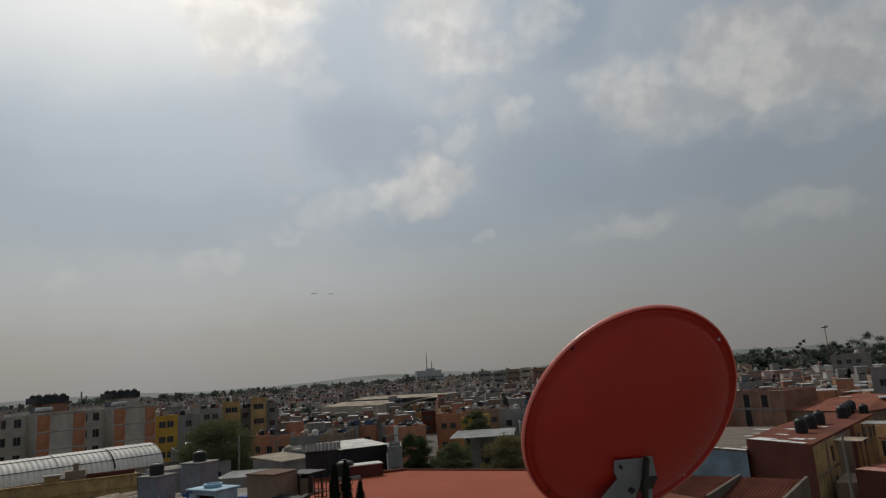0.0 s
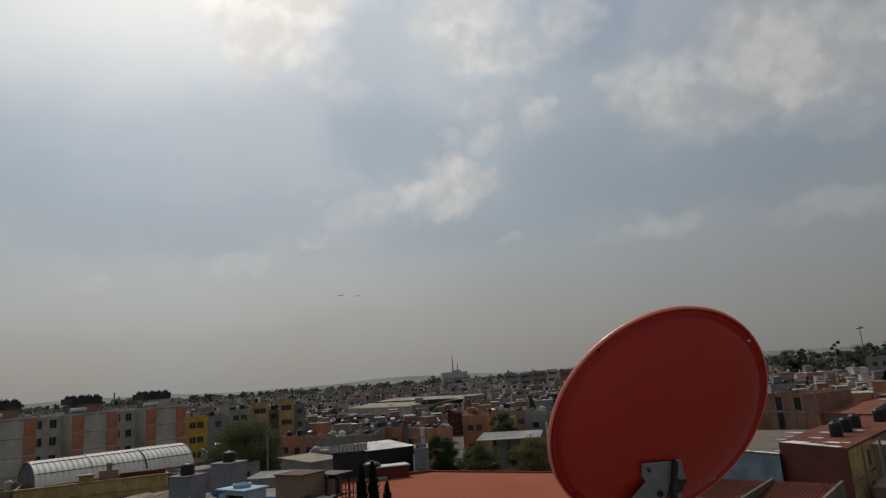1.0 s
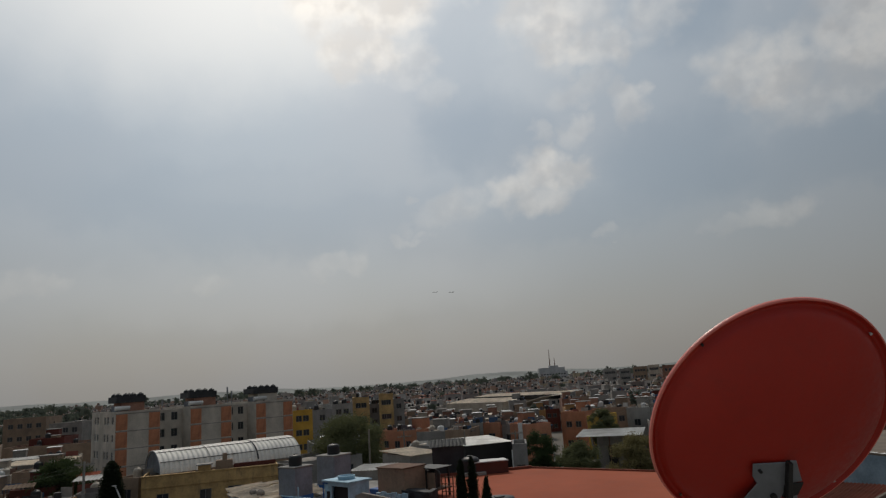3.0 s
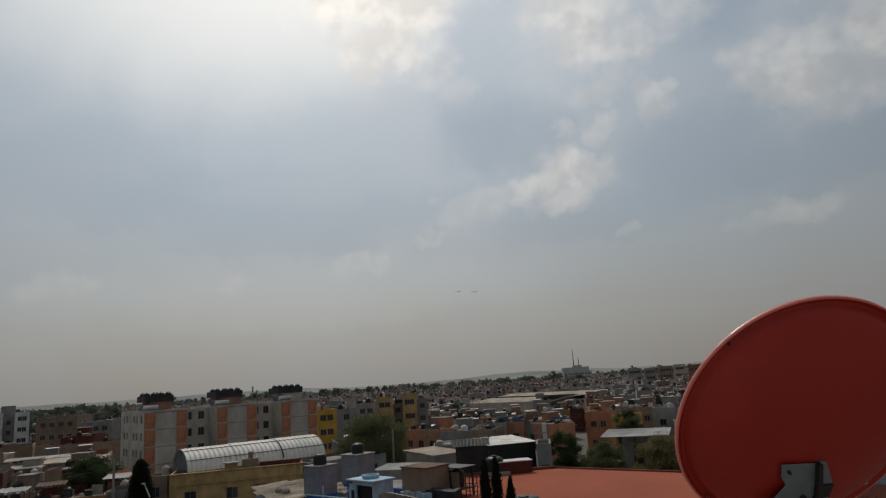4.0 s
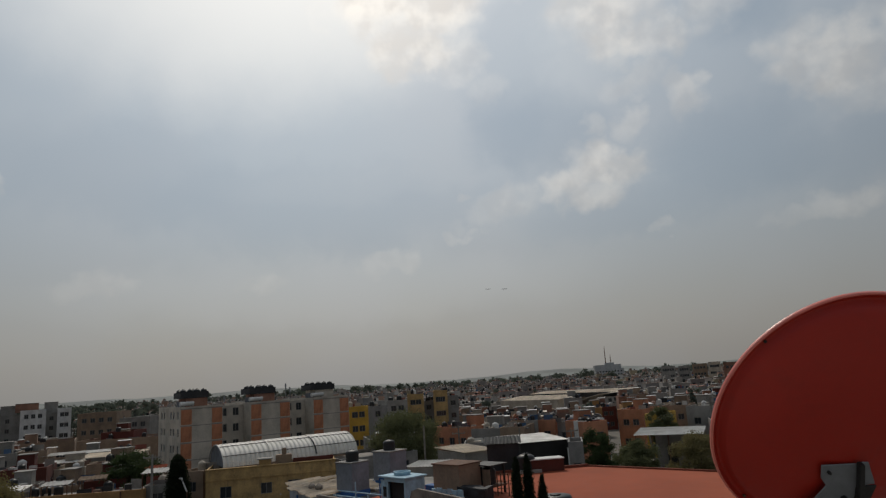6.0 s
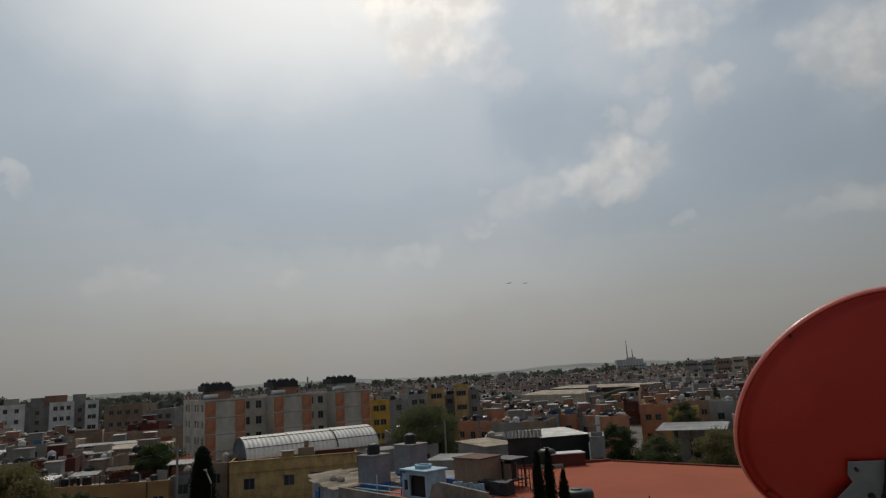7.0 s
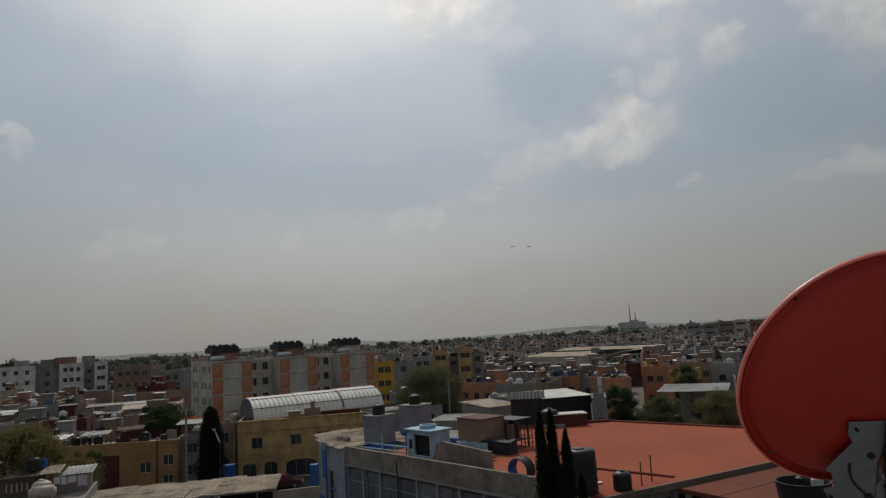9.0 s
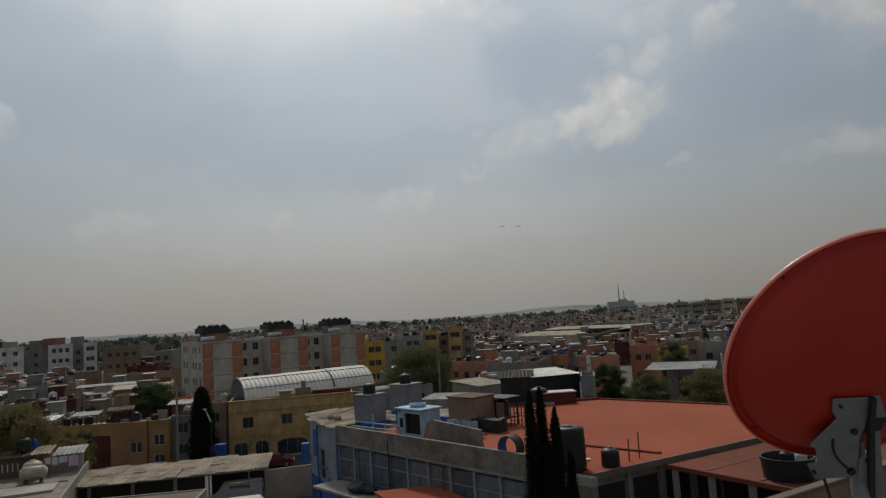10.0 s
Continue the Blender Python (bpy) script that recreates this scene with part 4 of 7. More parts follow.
for p, q in (((-21.3, 46.6, 6.9), (-16.8, 44.1, 6.9)), ((-21.0, 46.9, 7.15), (-16.8, 44.6, 7.15)), ((-19.2, 45.7, 6.5), (-19.2, 45.7, 7.9)), ((-18.0, 45.0, 6.5), (-18.0, 45.0, 7.1))):
    tagged(part("water_pipe", rod(bmesh.new(), p, q, 0.05, 8), "pale_blue"), "pale painted water pipe running along the roof", "pipe", "water pipes")
bm = boxes((-0.45, -0.35, 0, 0.45, 0.35, 0.75), bevel=0.04)
bm.transform(pose(-14.2, 48.0, WS + 0.01, 0, 0, -30))
tagged(part("storage_bin", bm, "blue"), "blue plastic bin standing on the roof", "bin")

cage = thing("brown_tank_box", pose(-12.2, 47.6, WS, 0, 0, -30), "brown sheet-clad tank box raised on legs", "tank box")
part("body", boxes((-1.35, -1.1, 0.12, 1.25, 1.1, 2.2), bevel=0.02), "tan", cage)
part("cover", boxes((-1.42, -1.2, 2.203, 1.3, 1.2, 2.28)), "rust", cage)
for x, y in ((-1.25, -1.0), (1.15, -1.0), (-1.25, 1.0), (1.15, 1.0)):
    part("leg", boxes((x - 0.07, y - 0.07, 0, x + 0.07, y + 0.07, 0.12)), "rust", cage)
part("kerb", boxes((-1.4, -1.25, 0.0, 1.3, -1.12, 0.35)), "tan", cage)
rack = thing("tank_rack", pose(-10.2, 48.6, WS, 0, 0, -30), "dark iron rack with old sheets and a tank", "rack")
for x, y in ((-0.9, -0.7), (0.9, -0.7), (-0.9, 0.7), (0.9, 0.7)):
    part("leg", boxes((x - 0.06, y - 0.06, 0, x + 0.06, y + 0.06, 1.95)), "dark_steel", rack)
part("platform", boxes((-1.05, -0.85, 0.5, 1.05, 0.85, 0.62)), "rust", rack)
part("sheet", boxes((-0.95, -0.8, 0.624, 0.15, -0.72, 1.85)), "dark", rack)
part("sheet", boxes((0.2, -0.82, 0.3, 0.9, -0.75, 1.7)), "tan", rack)
part("roof_sheet", boxes((-1.1, -0.95, 1.953, 1.1, 0.95, 2.01)), "dark_steel", rack)
water_tank((-10.2, 48.7, WS + 0.63), 0.55, 1.2)
junk = thing("junk_pile", pose(-11.2, 44.0, WS, 0, 0, -30), "dark pile of boards and scrap lying on the roof", "scrap")
for k in range(12):
    rr2 = random.Random(40 + k)
    bm = boxes((-0.7, -0.10, 0, 0.7, 0.10, 0.05))
    bm.transform(pose(rr2.uniform(-0.9, 0.9), rr2.uniform(-0.4, 0.4), 0.04 + 0.04 * k, rr2.uniform(-8, 8), rr2.uniform(-8, 8), rr2.uniform(-50, 50)))
    part("board", bm, "dark" if k % 4 else "rust", junk)
for i in range(6):
    bm = boxes((-1.3 + 0.5 * i, -0.06, 0, -0.87 + 0.5 * i, 0.06, 0.75 + 0.08 * (i % 2)))
    bm.transform(pose(-12.6, 45.6, WS + 0.003, 0, 0, -30))
    tagged(part("painted_board", bm, "pale_blue"), "peeling pale blue board standing on the roof", "board", "painted boards")
bm = boxes((-1.25, -0.5, 0, 1.25, 0.5, 0.85))
bmesh.ops.subdivide_edges(bm, edges=bm.edges[:], cuts=5, use_grid_fill=True)
for v in bm.verts:
    if v.co.z > 0.05:
        v.co += Vector((0.10 * noise.noise(v.co * 2.3), 0.12 * noise.noise(v.co * 2.1 + Vector((3, 1, 0))), 0.16 * noise.noise(v.co * 1.9 + Vector((0, 5, 2)))))
bm.transform(pose(-10.6, 45.9, WS + 0.003, 0, 0, -30))
tagged(part("black_tarpaulin", bm, "tarp"), "crumpled black tarpaulin over a low load on the red roof", "tarpaulin")
frame_m = pose(-8.9, 47.2, WS, 0, 0, -20)
stand = thing("iron_stand", frame_m, "small rusty iron ladder stand on the red roof", "stand")
for x in (-0.45, 0.45):
    for y in (0, 0.5):
        part("leg", boxes((x - 0.03, y - 0.03, 0, x + 0.03, y + 0.03, 1.5)), "rust", stand)
for z in (0.45, 0.95, 1.4):
    part("rung", boxes((-0.42, -0.025, z, 0.42, 0.025, z + 0.05)), "rust", stand)
# big blue ring, open cylinder lying on its side
ring = thing("pipe_ring", pose(-7.4, 36.9, WS + 0.66, 0, 90, 64), "wide blue steel ring lying on its side on the roof edge", "pipe ring")
part("tube", lathe([(0.625, -0.32), (0.66, -0.32), (0.66, 0.32), (0.625, 0.32), (0.625, -0.32)], 36), "dark_steel", ring, "dark outer shell")
part("lining", lathe([(0.60, -0.315), (0.622, -0.315), (0.622, 0.315), (0.60, 0.315), (0.60, -0.315)], 36), "blue", ring, "bright blue lining")
part("edge", lathe([(0.585, 0.322), (0.68, 0.322), (0.68, 0.36), (0.585, 0.36), (0.585, 0.322)], 36), "dark_steel", ring)
water_tank((-3.95, 34.6, WS + 0.01), 0.84, 2.2)
water_tank((-2.0, 35.4, WS + 0.01), 0.47, 0.95)
for x, y, h in ((-1.1, 36.3, 1.15), (-0.6, 37.2, 1.35)):
    bm = bmesh.new()
    rod(bm, (x, y, WS), (x + 0.02, y, WS + h), 0.035, 6)
    tagged(part("starter_bar", bm, "rust"), "rusty reinforcing bar standing out of the roof", "bar", "starter bars")
bm = boxes((-0.5, -0.18, 0.004, 0.5, 0.18, 0.10), bevel=0.02)
bm.transform(pose(-3.6, 36.6, WS, 0, 0, 5))
tagged(part("plank", bm, "fibre"), "pale timber plank lying on the red roof", "plank")
# open drum on the lean-to
drum = thing("open_tank", pose(5.95, 34.2, 6.25), "open black plastic tank with jars inside on the lower roof", "tank")
part("wall", lathe([(0, 0), (1.05, 0), (1.12, 0.7), (1.16, 0.98), (1.08, 0.98), (1.04, 0.7), (0.98, 0.1), (0, 0.1)], 32), "tank_black", drum, smooth=False)
part("jar", lathe([(0, 0.1), (0.3, 0.1), (0.3, 1.1), (0.16, 1.22), (0.16, 1.3), (0, 1.3)], 16), "tank_black", drum)
part("jar", boxes((0.35, -0.3, 0.1, 0.8, 0.2, 1.1), bevel=0.05), "white", drum)

# brown wall with a concrete coping on the next plot
nb_m, nb_l = between(pol(-6.5, 19.6), pol(-17.5, 27.0))
nb = thing("boundary_wall", nb_m, "brown rendered boundary wall with a pale concrete coping", "wall")
part("body", boxes((0, 0, 0, nb_l, 0.22, 8.85)), "tan", nb)
part("coping", boxes((-0.05, -0.06, 8.853, nb_l + 0.05, 0.28, 8.98), bevel=0.02), "brown_screed", nb)

# ---- behind the red roof ----
def shed(name, az0, d0, az1, d1, depth, z, wall, roof_mat, label, base=0.0, lift=0.25):
    m, w = between(pol(az0, d0), pol(az1, d1))
    ob = thing(name, Matrix.Translation((0, 0, base)) @ m, label, "shed")
    h = z - base
    part("wall", shell(w, depth, h, [(w * 0.1, 0.0, w * 0.3, min(2.0, h * 0.7))], parapet=0.05), wall, ob)
    bm = corrugated(w + 0.5, depth + 0.5, h + 0.05, h + 0.05 + lift, 0.3, 0.035)
    bm.transform(Matrix.Translation((-0.25, -0.25, 0)))
    part("roof_sheet", bm, roof_mat, ob)
    return ob


shed("tarp_shed", 11.8, 60, 9.15, 60, 4, 8.8, "tarp", "dark_steel", "black tarp-clad shed behind the red roof")
shed("grey_shed", 13.6, 66, 11.2, 68, 5, 7.6, "cement", "fibre", "grey block shed with pale roof sheets")
shed("white_roofed_shed", 9.0, 74, 5.2, 76, 7, 7.4, "dark", "tin", "dark shed under a bright metal sheet roof")
house("grey_house", pol(5.1, 72), pol(3.9, 72), 5, 7.5, "block", "narrow grey block house with a white vent panel", floors=2, count=1, size=(0.9, 0.9))
shed("white_roofed_shed", 18.5, 64, 15.8, 63, 4, 6.9, "cement", "white", "low grey shed with a white flat roof", lift=0.05)
put_box("roof_kerb_box", (-7.4, 58.9, WS + 0.004), (3.0, 1.5, 0.95), "red_wall", "low red box with a white lid on the roof", "roof box", 20, 0.02, "white")
water_tank((-8.9, 58.3, WS + 0.25), 0.8, 1.3)
put_box("roof_plinth", (-8.9, 58.3, WS + 0.002), (2.2, 2.2, 0.245), "concrete", "low concrete plinth under a water tank", "plinth", 20)

# ---- yellow building with arcade ----
yellow, ym, yw = house("yellow_building", (-45.2, 66.0, 0), (-32.8, 72.5, 0), 8, 6.55, "yellow", "two-storey faded yellow building with arched ground-floor openings",
                       holes=[(1.5, 3.5, 2.7, 4.7), (5.8, 3.6, 7.0, 4.75), (8.7, 3.6, 10.1, 4.8), (11.8, 3.7, 13.1, 4.8), (0.5, 0.2, 2.0, 1.9), (2.8, 0.2, 4.3, 2.0), (5.2, 0.2, 8.6, 2.0), (9.2, 0.2, 12.4, 2.1)], roof="roof")


def arch_fill(x0, x1, z0, z1, parent):
    """The two spandrels that round off the head of an opening."""
    bm = bmesh.new()
    steps, rise = 8, z1 - z0
    for side in (0, 1):
        edge = []
        for i in range(steps + 1):
            t = math.pi / 2 * i / steps
            x = (x0 + x1) / 2 - (x1 - x0) / 2 * math.cos(t) if side == 0 else (x0 + x1) / 2 + (x1 - x0) / 2 * math.cos(t)
            edge.append((x, z0 + rise * math.sin(t)))
        outline = edge + [(x0 if side == 0 else x1, z1)]
        a = [bm.verts.new((x, -0.002, z)) for x, z in outline]
        b = [bm.verts.new((x, 0.155, z)) for x, z in outline]
        bm.faces.new(a)
        bm.faces.new(b[::-1])
        for i in range(len(a)):
            j = (i + 1) % len(a)
            bm.faces.new((a[i], a[j], b[j], b[i]))
    bmesh.ops.recalc_face_normals(bm, faces=bm.faces[:])
    part("arch", bm, "yellow", parent)


for x0, x1 in ((0.5, 2.0), (2.8, 4.3), (5.2, 8.6), (9.2, 12.4)):
    arch_fill(x0, x1, 1.45, 2.02 if x1 < 9 else 2.12, yellow)
part("cornice", boxes((-0.06, -0.1, 5.35, yw + 0.05, -0.003, 5.45), (-0.06, -0.12, 6.53, yw + 0.05, 0.3, 6.62)), "yellow", yellow)
part("sill_band", boxes((-0.05, -0.06, 2.47, yw, -0.003, 2.56)), "yellow", yellow)
part("chimney", boxes((7.4, 0.6, 6.0, 9.2, 1.7, 7.5), (8.1, 0.8, 7.5, 8.6, 1.3, 8.2), bevel=0.03), "tan", yellow)
part("dormer", boxes((5.6, 0.2, 6.0, 6.9, 1.2, 7.2), bevel=0.03), "yellow", yellow)
part("dormer_roof", boxes((5.4, 0.0, 7.202, 7.1, 1.4, 7.32)), "concrete", yellow)
part("roof_wall", boxes((9.3, 0.5, 6.0, yw - 0.2, 0.7, 7.05)), "red_wall", yellow)
part("lamp_arm", boxes((7.9, -0.7, 3.4, 7.96, -0.01, 3.46), (7.88, -0.9, 3.38, 7.98, -0.7, 3.5)), "white", yellow)

# barrel-vaulted sports roof behind it
bar_m, bar_l = between((-44.6, 68.4, 0), (-33.2, 80.0, 0))
vault = thing("vaulted_roof", bar_m, "long white translucent barrel vault roof over a court", "canopy roof")
W_V, RISE, Z_V = 7.6, 2.3, 6.5
for k in range(3):
    bm = bmesh.new()
    x0, x1 = bar_l * k / 3 + (0.06 if k else 0), bar_l * (k + 1) / 3
    cols, arc = 40, 18
    vs = []
    for i in range(cols + 1):
        x = x0 + (x1 - x0) * i / cols
        row = []
        for j in range(arc + 1):
            a = math.pi * j / arc
            r = 1.0 + 0.02 * (1 if i % 4 in (0, 1) else -1)
            row.append(bm.verts.new((x, W_V / 2 * (1 - math.cos(a) * r), Z_V + RISE * math.sin(a) * r + 0.05 * k)))
        vs.append(row)
    for i in range(cols):
        for j in range(arc):
            bm.faces.new((vs[i][j], vs[i + 1][j], vs[i + 1][j + 1], vs[i][j + 1]))
    part("sheet", bm, "poly", vault).modifiers.new("thick", "SOLIDIFY").thickness = 0.03
for k in range(7):
    x = bar_l * k / 6
    bm = bmesh.new()
    pts = [Vector((x, W_V / 2 * (1 - math.cos(math.pi * j / 14)), Z_V - 0.05 + RISE * math.sin(math.pi * j / 14))) for j in range(15)]
    for p, q in zip(pts, pts[1:]):
        rod(bm, p, q, 0.05, 6)
    part("rib", bm, "galvanised", vault)
for y_, rise_ in ((0.42, 0.52), (2.2, 0.93), (W_V - 2.2, 0.93)):
    part("purlin", rod(bmesh.new(), (0.05, y_, Z_V + RISE * rise_), (bar_l - 0.05, y_, Z_V + RISE * rise_ + 0.1), 0.05, 6), "dark_steel", vault)
bm = bmesh.new()
for j in range(12):
    a0, a1 = math.pi * (0.05 + 0.36 * j / 12), math.pi * (0.05 + 0.36 * (j + 1) / 12)
    rod(bm, (bar_l * 0.672, W_V / 2 * (1 - math.cos(a0) * 1.03), Z_V + RISE * math.sin(a0) * 1.03), (bar_l * 0.672, W_V / 2 * (1 - math.cos(a1) * 1.03), Z_V + RISE * math.sin(a1) * 1.03), 0.10, 6)
part("open_joint", bm, "tarp", vault, "dark open joint between two lengths of sheet")
bm = bmesh.new()
end = [bm.verts.new((0.14, W_V / 2 * (1 - math.cos(math.pi * j / 14)), Z_V + RISE * 0.97 * math.sin(math.pi * j / 14))) for j in range(15)]
bm.faces.new(end)
part("end_sheet", bm, "panel", vault, "dull translucent gable sheet").modifiers.new("thick", "SOLIDIFY").thickness = 0.02
for x in (0.2, bar_l / 3, bar_l * 2 / 3, bar_l - 0.2):
    for y in (0.1, W_V - 0.1):
        part("column", boxes((x - 0.12, y - 0.12, 0, x + 0.12, y + 0.12, Z_V)), "galvanised", vault)
part("edge_beam", boxes((0, -0.1, Z_V - 0.22, bar_l, 0.06, Z_V - 0.02), (0, W_V - 0.06, Z_V - 0.22, bar_l, W_V + 0.1, Z_V - 0.02)), "tan", vault)
house("annex", (-32.5, 73.4, 0), (-25.5, 80.5, 0), 9, 6.4, "concrete", "low grey annex with round-headed dark bays beside the vault", holes=[(0.8, 3.2, 3.2, 5.6), (4.2, 3.2, 6.0, 5.4), (7.0, 3.2, 8.8, 5.4)], category="building")
water_tank((-31.3, 86.5, 7.1), 0.5, 1.0)
house("court_house", (-33.4, 84.8, 0), (-27.5, 88.0, 0), 7, 7.5, "cement", "grey rendered house behind the vault", count=2)

# ---- street below the yellow building ----
canopy = thing("carport_roof", Matrix(), "long patched carport roof of weathered fibre sheets", "carport")
cm, cl = between((-47.5, 41.4, 0), (-30.6, 50.0, 0))
rr3 = random.Random(70)
for i in range(19):
    for y in (-1.2, 2.0):
        bm = corrugated(cl / 19 + 0.05, 3.25, 3.25 + y * 0.016, 3.30 + y * 0.016, 0.25, 0.014, sag=0.025, rng=rr3)
        bm.transform(cm @ Matrix.Translation((cl * i / 19, y + rr3.uniform(-0.35, 0.1), rr3.uniform(0, 0.13))) @ Matrix.Rotation(rr3.uniform(-0.015, 0.015), 4, "Y"))
        part("sheet", bm, "old_sheet", canopy)
for i in range(6):
    for y in (0.2, 4.8):
        bm = boxes((cl * (i + 0.5) / 6 - 0.05, y - 0.05, 0, cl * (i + 0.5) / 6 + 0.05, y + 0.05, 3.2))
        bm.transform(cm)
        part("post", bm, "galvanised", canopy)
for y in (-0.9, 4.7):
    bm = boxes((0, y, 3.08, cl, y + 0.1, 3.2))
    bm.transform(cm)
    part("beam", bm, "galvanised", canopy)
# added dark wall: paints the shade below the carport roof
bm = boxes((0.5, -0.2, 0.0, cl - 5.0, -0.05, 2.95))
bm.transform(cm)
part("shop_front", bm, "dark", canopy, "dark wall painting the shade under the carport roof")
# a second added dark wall paints the shade behind the minibus
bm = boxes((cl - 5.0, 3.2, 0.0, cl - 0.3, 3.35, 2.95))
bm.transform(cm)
part("back_wall", bm, "dark", canopy, "dark wall painting the shade behind the parking bay")
for i in range(4):
    bm = boxes((2 + 3.2 * i, -0.45, 0.0, 2.25 + 3.2 * i, -0.21, 3.0))
    bm.transform(cm)
    part("pillar", bm, "cement", canopy)
wm, wl = between((-31.6, 51.0, 0), (-28.3, 53.2, 0))
bm = boxes((0, 0, 0, wl, 0.15, 2.6), bevel=0.01)
bm.transform(wm)
tagged(part("yard_wall", bm, "beige"), "plain pale beige yard wall beside the carport", "wall")
bm = boxes((-0.35, -0.35, 0, 0.35, 0.35, 4.0), bevel=0.03)
bm.transform(pose(-30.0, 55.4, 0, 0, 0, 20))
tagged(part("gate_pillar", bm, "blue"), "tall blue painted gate pillar at the street", "pillar")
house("low_house", (-48.0, 34.0, 0), (-31.0, 41.2, 0), 3.0, 2.9, "cement", "long low flat-roofed house beside the carport", "brown_screed", floors=1, count=4, parapet=0.08)


def car(place, turn, paint, label, length=4.2, width=1.7, height=1.45, van=False):
    ob = thing("van" if van else "car", pose(*place, 0, 0, turn), label, "car")
    half, w = length / 2, width / 2
    if van:
        side = [(-half, 0.35), (-half, 1.2), (-half + 0.1, height), (half - 1.2, height), (half - 0.5, 1.1), (half, 0.95), (half, 0.35)]
    else:
        side = [(-half, 0.35), (-half, 0.85), (-half + 0.5, 0.95), (-half + 0.9, height - 0.05), (half - 1.7, height), (half - 0.95, 0.98), (half - 0.1, 0.82), (half, 0.4)]
    bm = bmesh.new()
    a = [bm.verts.new((x, -w * (0.86 if z > 1.1 else 1), z)) for x, z in side]
    b = [bm.verts.new((x, w * (0.86 if z > 1.1 else 1), z)) for x, z in side]
    bm.faces.new(a)
    bm.faces.new(b[::-1])
    for i in range(len(a)):
        j = (i + 1) % len(a)
        bm.faces.new((a[i], b[i], b[j], a[j]))
    bmesh.ops.recalc_face_normals(bm, faces=bm.faces[:])
    bmesh.ops.bevel(bm, geom=bm.edges[:], offset=0.07, segments=2, affect="EDGES")
    part("body", bm, paint, ob, smooth=False)
    for s in (-1, 1):
        part("side_window", boxes((-half + 1.0, s * w * 0.89 - 0.02, 0.98, half - 1.75, s * w * 0.89 + 0.02, height - 0.14)), "glass", ob)
    bm = boxes((-0.02, -w * 0.75, -0.24, 0.02, w * 0.75, 0.24))
    bm.transform(pose(half - 1.30 if not van else half - 0.8, 0, 1.22, 0, -55, 0))
    part("windscreen", bm, "glass", ob)
    bm = boxes((-0.02, -w * 0.75, -0.2, 0.02, w * 0.75, 0.2))
    bm.transform(pose(-half + 0.68 if not van else -half - 0.0, 0, 1.2, 0, 35 if not van else 0, 0))
    part("rear_window", bm, "glass", ob)
    for x in (-half + 0.8, half - 0.8):
        for s in (-1, 1):
            bm = bmesh.new()
            rod(bm, (x, s * w - 0.1 * s, 0.32), (x, s * w + 0.02 * s, 0.32), 0.32, 18)
            wheel = part("wheel", bm, "rubber", ob)
            bm = bmesh.new()
            rod(bm, (x, s * w + 0.02 * s, 0.32), (x, s * w + 0.035 * s, 0.32), 0.19, 14)
            part("rim", bm, "galvanised", wheel)
    for s in (-1, 1):
        part("headlight", boxes((half - 0.06, s * w * 0.7 - 0.16, 0.62, half + 0.015, s * w * 0.7 + 0.16, 0.76), bevel=0.01), "white", ob)
        part("tail_light", boxes((-half - 0.012, s * w * 0.75 - 0.14, 0.7, -half + 0.05, s * w * 0.75 + 0.14, 0.86)), "red_wall", ob)
    return ob


car((-38.2, 63.6, 0.0), 28, "car_red", "dark maroon car parked at the kerb by the yellow building")
car(cm @ Vector((cl - 2.7, 0.9, 0)), 207, "car_grey", "grey minibus parked under the carport roof", 4.4, 1.8, 2.0, True)
car((-29.6, 45.0, 0.0), 30, "car_white", "white van parked below the carport", 4.6, 1.8, 1.95, True)

# road and pavements past the yellow building
rm, rl = between((-95, 37.5, 0), (-8, 84, 0))
bm = boxes((0, -5.0, -0.05, rl, 1.5, 0.02))
bm.transform(rm)
tagged(part("road", bm, "asphalt"), "grey asphalt street between the houses", "road", kind="structure")
bm = boxes((0, 1.5, -0.05, rl, 2.9, 0.15), bevel=0.02)
bm.transform(rm)
tagged(part("pavement", bm, "concrete"), "raised concrete pavement along the street", "pavement", kind="structure")

# workshop yard clutter
bm = boxes((-1.0, -0.7, 0, 1.0, 0.7, 0.9), bevel=0.12)
bm.transform(pose(-24.2, 46.0, 0, 0, 0, 20))
tagged(part("covered_stack", bm, "orange_tarp"), "stack covered with an orange-red tarp in the yard", "stack")
tagged(part("yard_tank_base", boxes((-19.6, 38.9, 0, -17.8, 40.7, 2.6)), "block"), "grey block base under a low tank", "base")
cist = thing("cistern", pose(-18.7, 39.8, 2.6), "low white conical cistern with a dark hatch", "cistern")
part("body", lathe([(0, 0), (0.86, 0), (0.9, 0.3), (0.4, 0.58), (0, 0.6)], 24), "tank_beige", cist)
part("hatch", lathe([(0, 0.58), (0.28, 0.58), (0.28, 0.7), (0, 0.72)], 16), "rust", cist)
shade = thing("orange_roof", Matrix(), "small bright orange-red roof beside the workshop wall", "roof")
part("sheet", slab_from([(-16.4, 38.6), (-13.0, 40.4), (-10.2, 37.4), (-13.2, 34.9)], 4.15, 4.25), "red_roof", shade)
part("wall", slab_from([(-16.0, 38.4), (-13.1, 40.0), (-10.6, 37.4), (-13.3, 35.3)], 0, 4.145), "cement", shade)

